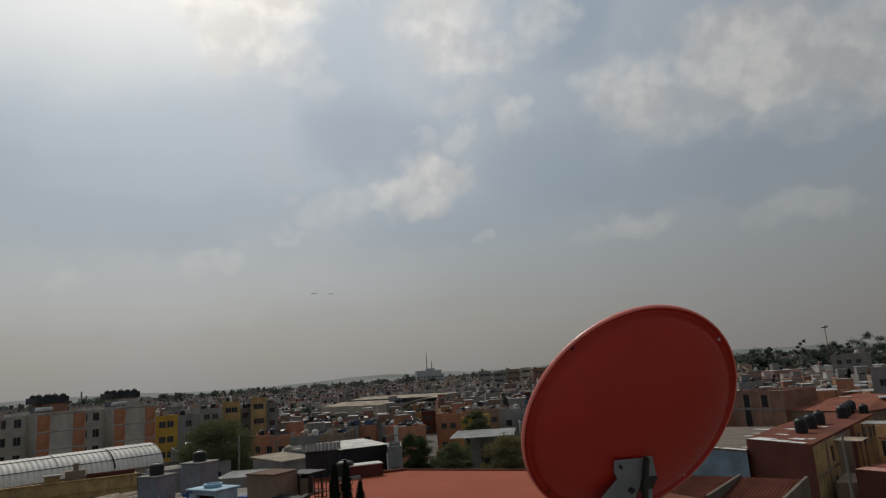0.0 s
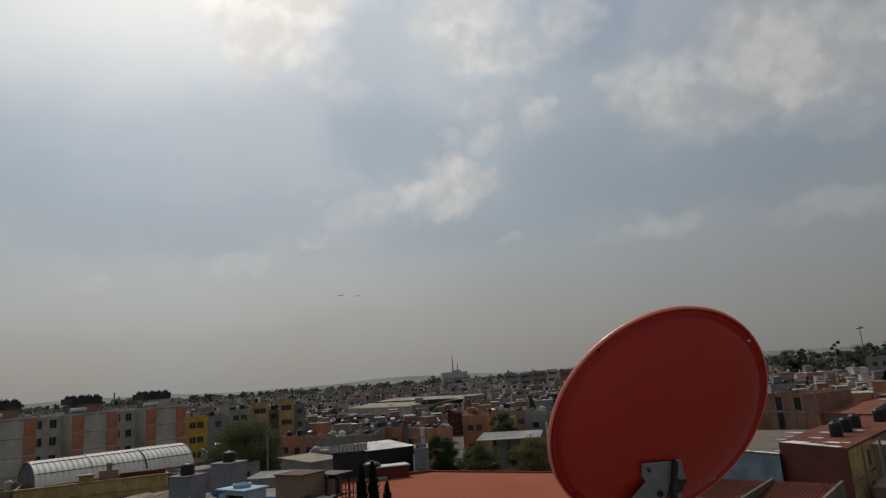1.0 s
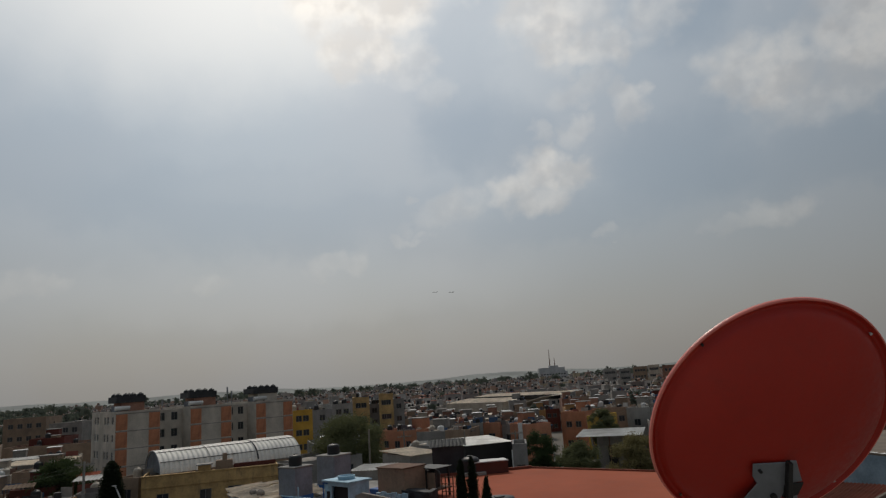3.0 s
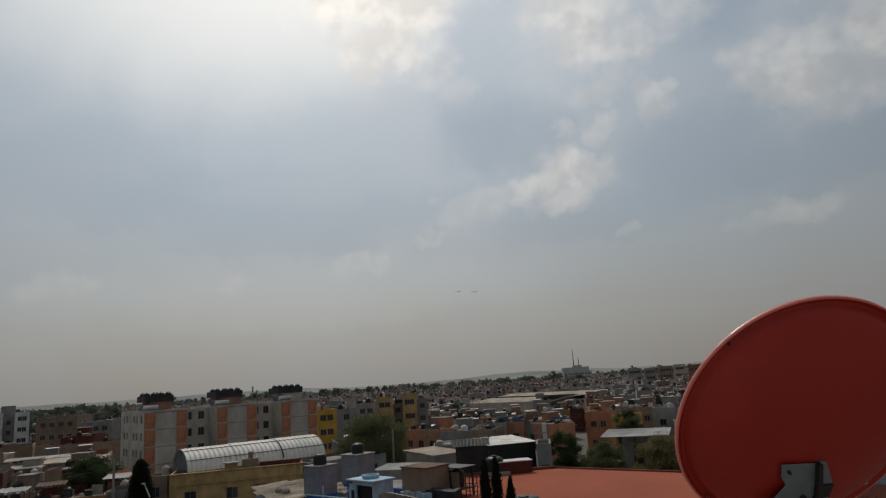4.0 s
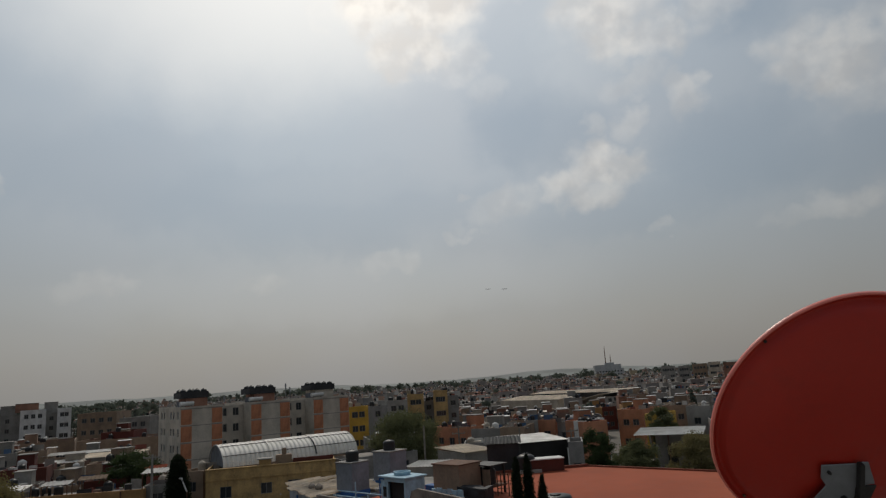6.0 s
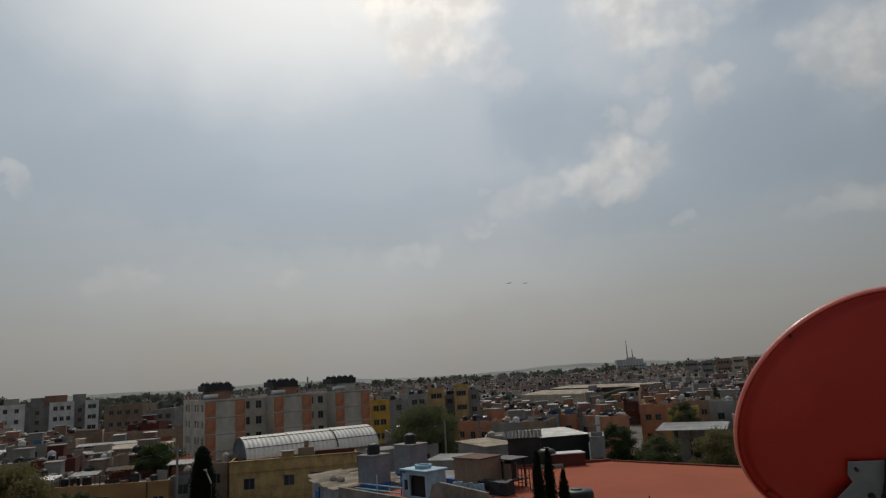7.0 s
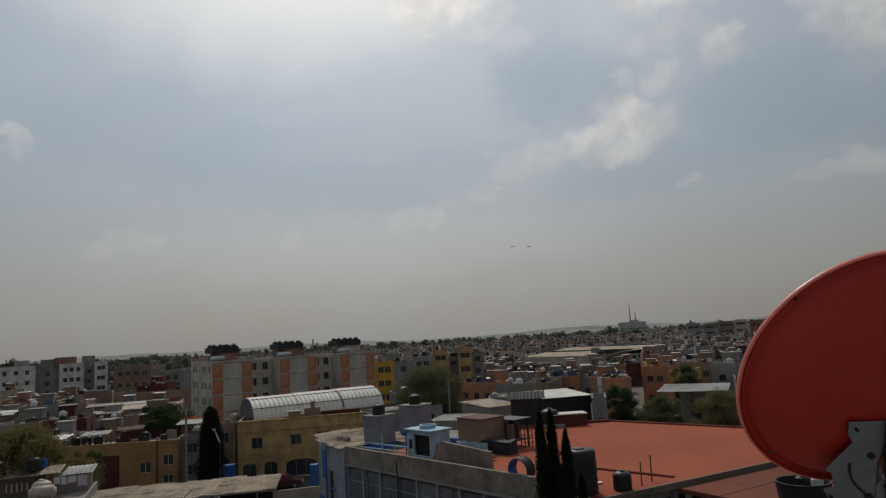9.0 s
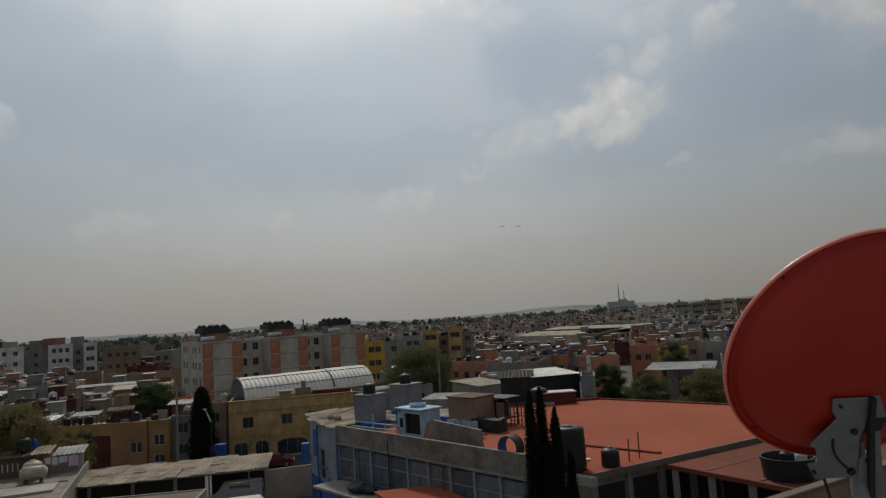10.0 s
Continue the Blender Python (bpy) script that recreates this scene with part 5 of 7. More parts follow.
for x, y, s_ in ((4.6, -1.3, 0.75), (5.5, -1.0, 0.55), (3.9, -0.8, 0.4)):
    bm = bmesh.new()
    bmesh.ops.create_icosphere(bm, subdivisions=2, radius=s_, matrix=ws_m @ Matrix.Translation((x, y, 3.16 + s_ * 0.45)) @ Matrix.Diagonal((1.3, 0.9, 0.5, 1)))
    for v in bm.verts:
        v.co += Vector((0, 0, 0.12 * noise.noise(v.co * 2.0)))
    tagged(part("black_tarp", bm, "tarp"), "crumpled black tarp lying on the concrete awning", "tarp", "crumpled tarps")
bm = boxes((-1.1, -0.5, 0, 1.1, 0.5, 2.3), bevel=0.05)
bm.transform(pose(*pol(35.4, 78.6), 0, 0, 28))
tagged(part("tarp_stall", bm, "blue"), "blue tarp-covered street stall by the yellow building", "stall")
lamp = thing("street_lamp", pose(*pol(35.75, 77.5)), "slim street lamp with a white arm", "street lamp")
part("post", rod(bmesh.new(), (0, 0, 0), (0, 0, 5.0), 0.05, 8, 0.04), "rust", lamp)
part("arm", rod(bmesh.new(), (0, 0, 4.9), (-0.75, 0.1, 6.2), 0.07, 8), "white", lamp)
part("head", boxes((-1.05, -0.06, 6.18, -0.65, 0.22, 6.3), bevel=0.03), "white", lamp)

# ---- trees near the workshop ----
for az_, far_, top_, r_, s_ in ((9.54, 27, 11.37, 0.50, 1), (8.59, 27.4, 11.40, 0.52, 2), (7.5, 27.0, 10.66, 0.5, 3), (6.45, 27.4, 8.9, 0.42, 4), (8.1, 26.4, 9.4, 0.5, 5)):
    cypress(pol(az_, far_), top_, r_, "tall slender dark green cypress beside the workshop", s_)
cypress(pol(36.4, 79), 8.4, 2.0, "broad dark green cypress beside the grey house", 9, True)
tree(pol(18.6, 90), 10.4, 5.3, "round broad-leaved street tree with a dense olive crown", "leaf", 21, 90, 420, 0.11)
tree(pol(2.85, 80), 8.0, 2.0, "dark narrow tree behind the red roof", "leaf_green", 22, 52, 300, 0.10, 0.25)
tree(pol(-0.2, 88), 5.7, 2.9, "low spreading green tree in front of the open shed", "leaf", 23, 70, 330, 0.10, 0.2)
tree(pol(-4.9, 83), 6.6, 3.3, "low spreading tree with dry olive-brown crown", "leaf_dry", 24, 76, 330, 0.10, 0.2)
tree(pol(-2.4, 116), 8.0, 2.6, "green tree between the houses", "leaf", 25, 46, 260, 0.12)
tree(pol(39.5, 93), 8.3, 3.4, "deep green tree with layered branches behind the ochre wall", "leaf_green", 26, 70, 330, 0.11, 0.3)
tree(pol(49.3, 70), 8.9, 4.2, "wide tree with thin yellow-green leaves", "leaf_dry", 27, 74, 300, 0.10, 0.25)
tree(pol(45.9, 74), 6.5, 2.2, "small yellow-green tree against the ochre wall", "leaf_dry", 28, 34, 170, 0.09)
tree(pol(44.7, 76), 5.6, 1.2, "thin young tree beside the brown door", "leaf", 29, 24, 170, 0.09)

# ---- poles and wires ----
pole(pol(16.95, 70), 10.1, 0.13, 0, 0, "wood", "slim weathered pole behind the workshop")
pole(pol(14.05, 90), 8.7, 0.13, 0, 2)
pole(pol(4.78, 80), 8.2, 0.12, 0, 1)
pole(pol(38.25, 77), 9.0, 0.16, 0, 1, "cement", "pale concrete utility pole with one crossarm")
pole(pol(9.0, 76), 8.9, 0.10, 0, 0, "wood", "thin pole beside the metal-roofed shed")
pole(pol(-1.75, 100), 5.2, 0.14, -8, 0, "wood", "leaning timber pole at the open shed")
pole(pol(-6.3, 112), 9.6, 0.14, 0, 2)
pole(pol(-29.85, 66), 7.26, 0.14, 0, 0, "wood", "plain weathered by the houses")
wires(pol(38.25, 77, 8.7), pol(16.95, 70, 9.9), 1.2)
wires(pol(14.05, 90, 8.4), pol(4.78, 80, 8.0), 0.8)
wires(pol(38.25, 77, 8.7), pol(60, 75, 8.7), 1.0)
wires(pol(4.78, 80, 8.0), pol(-6.3, 112, 9.4), 1.0)

# ---- open shed among the trees ----
om, ol = between(pol(-0.3, 105), pol(-5.3, 104))
oshed = thing("open_shed", om, "open shed with a flat pale sheet roof on posts", "shed")
bm = corrugated(ol + 0.6, 9.0, 4.85, 5.2, 0.3, 0.03)
bm.transform(Matrix.Translation((-0.3, -0.6, 0)))
part("roof_sheet", bm, "tin", oshed)
for i in range(5):
    part("post", boxes((ol * i / 4 - 0.07, 0, 0, ol * i / 4 + 0.07, 0.14, 4.8)), "rust", oshed)
part("back_wall", boxes((2.4, 3.0, 0, ol, 3.2, 4.8)), "cement", oshed)
# dark panel on the solid back wall paints an opening's shade
part("opening", boxes((4.0, 2.9, 0.3, 5.4, 2.99, 3.2)), "dark", oshed)

# ---- apartment blocks with brick panels ----
AP_S, AP_U = Vector((-66.3, 90.3, 0)), Vector((0.611, 0.792, 0))
ap_m, ap_len = between(AP_S, AP_S + AP_U * 29.3)
STOREY = 2.55
AP_H = 13.1
brick_mesh = {}


def brick_panel(w, h):
    if (w, h) not in brick_mesh:
        mesh = bpy.data.meshes.new("brick_panel")
        bm = boxes((0, -0.05, 0, w, 0.0, h), bevel=0.01)
        bm.to_mesh(mesh)
        bm.free()
        mesh.materials.append(M["brick"])
        brick_mesh[(w, h)] = mesh
    return brick_mesh[(w, h)]


def apartment(x0, w, depth, pent_mat, label, side_windows):
    m = ap_m @ Matrix.Translation((x0, 0, 0))
    ob = thing("apartment_block", m, label, "apartment building", "brick-panelled apartment blocks")
    left = []
    if side_windows:
        for f in range(5):
            for x in (1.4, 2.9, 6.6, 8.1, 10.4):
                left.append((x, f * STOREY + 1.0, x + 0.95, f * STOREY + 2.2))
    part("wall", shell(w, depth, AP_H, [], left), "apartment", ob)
    part("roof", boxes((0.17, 0.17, AP_H - 0.6, w - 0.17, depth - 0.17, AP_H - 0.45)), "roof", ob)
    for hx0, z0, hx1, z1 in left:
        window(ob, SIDES["left"](w, depth) @ Matrix.Translation((hx0, 0.1, z0)), hx1 - hx0, z1 - z0, "white_frame")
    pw = round(w * 0.25, 2)
    for f in range(5):
        for x in (0.08, w - pw - 0.08):
            shared("brick_panel", brick_panel(pw, 2.27), ob, Matrix.Translation((x, -0.004, f * STOREY + 0.2)))
    part("slab_edge", boxes(*[(0.0, -0.03, f * STOREY - 0.07, w, -0.004, f * STOREY + 0.07) for f in range(1, 6)]), "concrete", ob)
    part("penthouse", boxes((w * 0.22, 2.2, AP_H - 0.5, w * 0.74, 6.0, AP_H + 1.25), bevel=0.02), pent_mat, ob)
    part("penthouse_slab", boxes((w * 0.10, 2.0, AP_H + 1.252, w * 0.76, 6.2, AP_H + 1.38)), "dark_steel", ob)
    part("tank_screen", boxes((w * 0.10, 2.02, AP_H + 1.384, w * 0.76, 2.08, AP_H + 2.25), (w * 0.10, 2.084, AP_H + 1.384, w * 0.10 + 0.06, 6.1, AP_H + 2.2)), "tarp", ob, "dark screen in front of the roof tanks")
    part("heater_cupboard", boxes((w * 0.10, 2.6, AP_H - 0.5, w * 0.22 - 0.004, 4.4, AP_H + 0.8)), "panel", ob, "grey water heater cupboard")
    for i in range(4):
        water_tank(m @ Vector((w * (0.18 + 0.165 * i), 2.8, AP_H + 1.385)), 0.50, 1.35)
        if i % 2 == 0:
            water_tank(m @ Vector((w * (0.18 + 0.165 * i), 4.8, AP_H + 1.385)), 0.50, 1.35)
    bm = bmesh.new()
    rod(bm, (w * -0.02 + 0.3, 1.0, AP_H + 0.45), (w * 0.35, 1.0, AP_H + 0.45), 0.33, 12)
    gas = part("gas_tank", bm, "white", ob, "white horizontal gas tank")
    part("gas_tank_feet", boxes((0.5, 0.8, AP_H - 0.45, 0.65, 1.2, AP_H + 0.2), (w * 0.28, 0.8, AP_H - 0.45, w * 0.28 + 0.15, 1.2, AP_H + 0.2)), "concrete", gas)
    return ob


def recess(x0, w, label):
    m = ap_m @ Matrix.Translation((x0 + 0.004, 3.2, 0))
    holes = grid_holes(w, 5, STOREY, 2, (1.0, 1.25), 0.95, 0.0, 0.3)
    ob = thing("stair_wing", m, label, "apartment building", "recessed stair wings")
    part("wall", shell(w - 0.008, 8, AP_H - 0.3, holes), "apartment", ob)
    part("roof", boxes((0.17, 0.17, AP_H - 0.9, w - 0.18, 7.8, AP_H - 0.75)), "roof", ob)
    for a, b, c, d in holes:
        window(ob, Matrix.Translation((a, 0.1, b)), c - a, d - b)
    return ob


apartment(0.0, 6.5, 12.2, "dull_brick", "five-storey grey apartment block, brick panels at both gable edges", True)
recess(6.5, 4.6, "recessed grey stair wing with paired windows")
apartment(11.1, 6.9, 12.2, "dull_brick", "five-storey grey apartment block with orange brick panels and roof tanks", False)
recess(18.0, 4.3, "recessed grey stair wing with paired windows")
apartment(22.3, 7.0, 12.2, "apartment", "five-storey grey block with a tall grey penthouse", False)
for x, h in ((19.5, 3.0), (20.3, 2.2), (8.5, 1.6)):
    bm = bmesh.new()
    p = ap_m @ Vector((x, 5, AP_H - 0.75))
    rod(bm, p, p + Vector((0, 0, h + 0.5)), 0.05, 6)
    rod(bm, p + Vector((0, 0, h - 0.5)), p + Vector((0, 0, h + 0.5)), 0.13, 8)
    tagged(part("antenna", bm, "galvanised"), "slim grey radio antenna on the apartment roof", "antenna", "roof antennas")

# ---- single houses: bearing and distance of the front corners, depth, height, wall, roof, windows across, floors ----
PLAN = [
    (50.9, 206, 48.5, 206, 12, 13.9, "white", "roof", 3, 5, "white five-storey apartment wing with small dark windows"),
    (48.5, 209, 47.0, 209, 9, 12.9, "concrete", "roof", 1, 5, "grey recessed stair wing of the white apartments"),
    (47.0, 206, 45.4, 206, 12, 13.9, "white", "roof", 3, 5, "white five-storey apartment wing with small dark windows"),
    (45.4, 209, 44.7, 209, 9, 12.9, "concrete", "roof", 1, 5, "grey recessed stair wing of the white apartments"),
    (44.7, 206, 43.8, 206, 12, 13.9, "white", "roof", 2, 5, "white five-storey apartment wing with small dark windows"),
    (43.4, 195, 40.8, 192, 12, 12.2, "tan", "roof", 4, 4, "brown four-storey building far behind the trees"),
    (40.6, 175, 38.5, 172, 12, 10.8, "cement", "roof", 3, 4, "grey three-storey block beside the apartments"),
    (41.8, 160, 39.6, 158, 9, 8.4, "red_wall", "roof", 3, 2, "dull red house far behind the trees"),
    (50.5, 160, 43.5, 158, 10, 7.6, "tan", "old_red_roof", 0, 1, "long low brown industrial wall"),
    (43.4, 158, 37.8, 152, 10, 7.2, "tan", "old_red_roof", 0, 1, "long low brown industrial wall"),
    (48.0, 104, 45.2, 103, 7, 6.9, "red_wall", "old_red_roof", 2, 2, "dark red house with tanks on its roof"),
    (51.0, 112, 48.3, 110, 8, 6.4, "cement", "roof", 2, 2, "grey house behind the trees"),
    (45.0, 108, 42.8, 107, 8, 6.1, "beige", "roof", 2, 2, "beige house with clutter on its roof"),
    (42.7, 104, 40.5, 102, 7, 6.6, "tan", "old_red_roof", 2, 2, "brown house with a red screed roof"),
    (48.5, 96, 46.0, 95, 6, 5.4, "concrete", "roof", 2, 1, "grey low house with a pale roof"),
    (45.8, 94, 43.0, 92, 6, 5.3, "tan", "roof", 2, 1, "brown low house with a pale roof"),
    (42.8, 92, 40.0, 91, 6, 5.6, "red_wall", "roof", 2, 1, "dark red low house with a cluttered roof"),
    (38.75, 84.2, 36.9, 83.6, 6, 5.2, "cement", "old_red_roof", 1, 2, "small grey house with a red roof edge"),
    (36.2, 86.0, 34.6, 84.0, 7, 6.2, "tan", "roof", 1, 2, "brown house pressed against the yellow building"),
    (23.15, 130, 21.5, 131, 9, 10.8, "bright_yellow", "roof", 2, 4, "bright yellow four-storey apartment house"),
    (21.5, 131, 19.9, 133, 9, 10.6, "block", "roof", 1, 4, "grey four-storey house with a dark balcony"),
    (19.9, 140, 18.2, 141, 9, 11.2, "concrete", "roof", 2, 4, "grey four-storey house behind the street tree"),
    (18.2, 150, 16.8, 150, 8, 12.1, "yellow", "roof", 2, 4, "faded yellow stair tower house with flat roof"),
    (16.8, 153, 16.0, 153, 8, 10.4, "block", "roof", 1, 4, "grey link house between the ochre ones"),
    (16.0, 150, 14.8, 150, 8, 12.5, "yellow", "roof", 2, 4, "faded yellow stair tower house with flat roof"),
    (14.8, 152, 13.9, 152, 8, 11.2, "block", "roof", 1, 4, "narrow grey house with blank wall"),
    (16.2, 114, 13.0, 108, 7, 7.1, "orange", "old_red_roof", 3, 2, "orange two-storey house with dark windows"),
    (13.0, 108, 10.6, 106, 7, 6.8, "cement", "roof", 2, 2, "grey rendered terraced house in a row"),
    (10.6, 106, 8.6, 105, 7, 6.9, "tan", "roof", 2, 2, "brown terraced house with balcony shelves"),
    (8.5, 112, 7.4, 112, 7, 7.3, "cement", "roof", 1, 2, "plain grey terraced house in a row"),
    (7.4, 113, 6.0, 112, 7, 7.2, "orange", "old_red_roof", 1, 2, "faded orange terraced house in a row"),
    (6.0, 113, 4.5, 112, 7, 6.8, "block", "roof", 1, 2, "grey blank-walled house in a row"),
    (4.5, 108, 3.7, 107, 6, 7.1, "white", "roof", 0, 2, "narrow white side wall of a house"),
    (3.7, 106, 1.8, 108, 6, 7.0, "orange", "old_red_roof", 2, 2, "orange painted house with a flat roof"),
    (6.9, 95, 5.0, 94, 6, 4.6, "white", "roof", 1, 1, "low white house behind the sheds"),
    (0.9, 130, -1.1, 128, 8, 7.2, "orange", "roof", 2, 2, "orange two-storey house with black tanks"),
    (-1.2, 118, -2.5, 117, 7, 7.0, "bright_yellow", "roof", 1, 2, "small yellow house among grey ones"),
    (-4.4, 124, -7.0, 122, 8, 7.6, "concrete", "roof", 2, 2, "pale grey two-storey house behind the open shed"),
    (-2.6, 140, -4.6, 139, 8, 7.0, "tan", "roof", 2, 2, "plain brown two-storey house behind trees"),
    (-8.0, 132, -10.5, 130, 8, 8.6, "dull_brick", "roof", 2, 3, "unrendered red brick house"),
    (-11, 118, -13.5, 117, 8, 7.0, "cement", "roof", 2, 2, "grey house behind the dish"),
    (-14, 112, -17, 111, 8, 7.2, "orange", "roof", 2, 2, "orange house behind the dish"),
    (-17.5, 106, -20.5, 105, 8, 6.6, "beige", "roof", 2, 2, "beige house behind the dish"),
    (-28.3, 130, -30.2, 128, 8, 7.5, "orange", "roof", 3, 2, "salmon pink two-storey house"),
    (-31.5, 134, -34.5, 132, 8, 6.0, "cement", "tin", 3, 1, "low grey shed with a bright sheet roof"),
    (-30.0, 200, -32.2, 199, 10, 12.5, "cement", "roof", 3, 4, "plain grey four-storey block by the trees"),
    (-32.3, 126, -35.5, 124, 9, 10.9, "block", "roof", 3, 3, "plain grey block house with white tanks"),
    # slab blocks on the skyline
    (-2.9, 330, -4.0, 330, 10, 14.6, "concrete", "roof", 5, 5, "pale five-storey slab block far off"),
    (-4.2, 332, -5.1, 332, 10, 14.3, "concrete", "roof", 4, 5, "pale five-storey slab block far off"),
    (-5.3, 330, -6.4, 330, 10, 14.8, "tan", "roof", 4, 5, "brown five-storey slab block far off"),
    (-6.5, 326, -7.4, 326, 10, 15.2, "beige", "roof", 4, 5, "beige five-storey slab block far off"),
    (-7.6, 270, -9.1, 268, 12, 14.6, "dull_brick", "roof", 4, 5, "dark brick five-storey block far off"),
    (-9.5, 270, -11.2, 268, 12, 14.6, "dull_brick", "roof", 4, 5, "dark brick five-storey block far off"),
    (7.2, 300, 5.9, 300, 10, 9.5, "dull_brick", "roof", 3, 3, "red brick school building far off"),
]
FOOT = []
LITTER = []
for az0, d0, az1, d1, deep, top_z, wall, roof, across, floors, label in PLAN:
    ob, hm, hw = house("house" if floors < 5 else "apartment_block", pol(az0, d0), pol(az1, d1), deep, top_z, wall, label, roof,
                       holes=[] if across == 0 else None, floors=floors, count=max(across, 1), size=(1.15, 1.1) if floors < 5 else (0.95, 1.1), category="house" if floors < 5 else "apartment building",
                       sides=1 if across else 0)
    FOOT.append((hm @ Vector((hw / 2, deep / 2, 0)), max(hw, deep) * 0.62 + 1.5))
    r4 = random.Random(int(d0 * 10 + az0 * 7))
    if d0 < 160:
        LITTER.append((hm, hw, deep, top_z - 0.45))
    if d0 < 215 and deep < 12:
        # stair head, tanks and clutter on the flat roof
        hut_w = r4.uniform(1.6, 2.4)
        hx = r4.uniform(0.4, max(0.5, hw - hut_w - 0.4))
        if hw > 4:
            part("stair_head", boxes((hx, deep * 0.55, top_z - 0.45, hx + hut_w, deep * 0.55 + 2.0, top_z + 1.5), bevel=0.02), wall, ob)
            part("stair_head_roof", boxes((hx - 0.1, deep * 0.55 - 0.1, top_z + 1.502, hx + hut_w + 0.1, deep * 0.55 + 2.1, top_z + 1.6)), "concrete", ob)
        for _ in range(r4.choice((1, 1, 2, 2, 3))):
            q = hm @ Vector((r4.uniform(0.8, max(0.9, hw - 0.8)), r4.uniform(0.8, deep * 0.5), top_z - 0.45))
            water_tank(q, r4.choice((0.45, 0.55, 0.55)), r4.choice((0.95, 1.25, 1.45)), r4.choice(("tank_black", "tank_black", "tank_black", "white", "tank_beige", "tank_black", "tank_black")))

for az_, far_, w_, d_, h_, mat_, lab in ((49.35, 211, 3.4, 4, 1.9, "concrete", "small grey roof room"), (47.7, 212, 3.6, 4, 2.8, "concrete", "small grey roof room"), (46.6, 211, 5.2, 5, 2.2, "dull_brick", "brown brick roof room"),
                                        (45.1, 212, 3.2, 4, 3.2, "concrete", "small grey roof room")):
    put_box("roof_room", pol(az_, far_, 12.4 if mat_ == "concrete" and w_ != 3.4 else 13.4), (w_, d_, h_), mat_, lab + " on the white apartments", "roof room", az_, 0.03, "concrete", "rooms on the white apartments")
# ---- ochre house at the street ----
ochre, om_, ow = house("ochre_house", pol(50.6, 92), pol(38.85, 83.3), 8, 5.0, "ochre", "long ochre house with barred windows and a tall brown door",
                       holes=[(11.3, 0.05, 13.4, 3.7), (15.6, 1.5, 16.9, 2.7), (18.2, 2.2, 19.4, 3.4), (18.2, 0.3, 19.4, 1.2), (6.0, 2.3, 7.2, 3.4), (2.4, 2.3, 3.6, 3.4)], frame_mat="white_frame")
part("door", boxes((11.35, -0.03, 0.05, 13.35, 0.06, 3.65), bevel=0.015), "red_wall", ochre, "tall dark brown metal door")
part("downpipe", boxes((17.5, -0.12, 0.0, 17.62, -0.01, 4.9)), "rust", ochre)
FOOT.append((om_ @ Vector((ow / 2, 4, 0)), 12))
LITTER += [(om_, ow, 8, 4.55)] * 3
for q in ((7.0, 3.0), (8.2, 3.2), (9.4, 3.4), (14.5, 4.2), (2.5, 3.0)):
    water_tank(om_ @ Vector((q[0], q[1], 4.55)), 0.5, 1.15)
rc = random.Random(8)
# awnings and loose sheets above the low roofs by the street
for az_, far_, w_, d_, z_, mat_, lab in ((46.0, 128, 26, 2.2, 7.0, "tin", "long white metal gutter roof"), (43.0, 124, 12, 2.5, 7.1, "white", "white sheet roof strip"), (40.9, 116, 9, 6.5, 6.9, "fibre", "broad cream canvas and sheet roof"),
                                        (44.2, 112, 5, 3, 6.8, "white", "small white sheet awning"), (47.4, 90, 4, 2.5, 6.0, "tin", "small metal sheet awning"), (44.5, 89, 3, 2, 6.1, "white", "small white sheet awning"), (42.2, 90, 3, 2, 6.2, "tan", "brown sheet awning"),
                                        (37.4, 88, 4.5, 3, 6.4, "white", "white sheet awning behind the cypress"), (38.1, 92, 3, 2, 6.5, "red_roof", "small red sheet awning")):
    aw = thing("sheet_roof", Matrix.Translation(pol(az_, far_, 0)) @ Matrix.Rotation(radians(28 + rc.uniform(-5, 5)), 4, "Z"), lab + " on thin posts", "sheet roof", "sheet roofs")
    bm = corrugated(w_, d_, z_ - 0.15, z_ + 0.1, 0.4, 0.03)
    bm.transform(Matrix.Translation((-w_ / 2, -d_ / 2, 0)))
    part("sheet", bm, mat_, aw)
    for x in (-w_ / 2 + 0.2, w_ / 2 - 0.2):
        for y in (-d_ / 2 + 0.2, d_ / 2 - 0.2):
            part("post", boxes((x - 0.05, y - 0.05, 0, x + 0.05, y + 0.05, z_ - 0.1)), "rust", aw)

# ---- house with laundry and beige tanks ----
lm_, lw = between(pol(52.3, 62), pol(45.2, 60.5))
laundry = thing("laundry_house", lm_, "low cluttered house with tin awnings and washing on its roof", "house")
bm = shell(lw, 17, 4.0, [(0.8, 1.2, 1.8, 2.6), (3.2, 1.2, 4.2, 2.6)], parapet=0.1)
bm.transform(Matrix.Translation((0, -10, 0)))
part("wall", bm, "cement", laundry)
part("roof", boxes((0.17, -9.83, 3.75, lw - 0.17, 6.83, 3.88)), "parapet", laundry)
part("roof_step", boxes((1.2, -4.0, 3.882, lw - 1.0, -1.2, 4.05)), "roof", laundry)
part("water_pipe", boxes((0.4, -0.6, 3.882, lw - 0.5, -0.52, 3.96)), "rust", laundry)
part("roof_room", boxes((0.2, 4.2, 3.882, 4.0, 6.6, 5.5)), "brown_screed", laundry)
for k in range(5):
    part("baluster", boxes((1.5 + 0.36 * k, 4.10, 4.35, 1.58 + 0.36 * k, 4.196, 5.0), bevel=0.01), "white", laundry, "white painted baluster")
part("roof_room", boxes((lw - 2.9, 3.6, 3.882, lw - 0.3, 6.4, 5.2)), "cement", laundry)
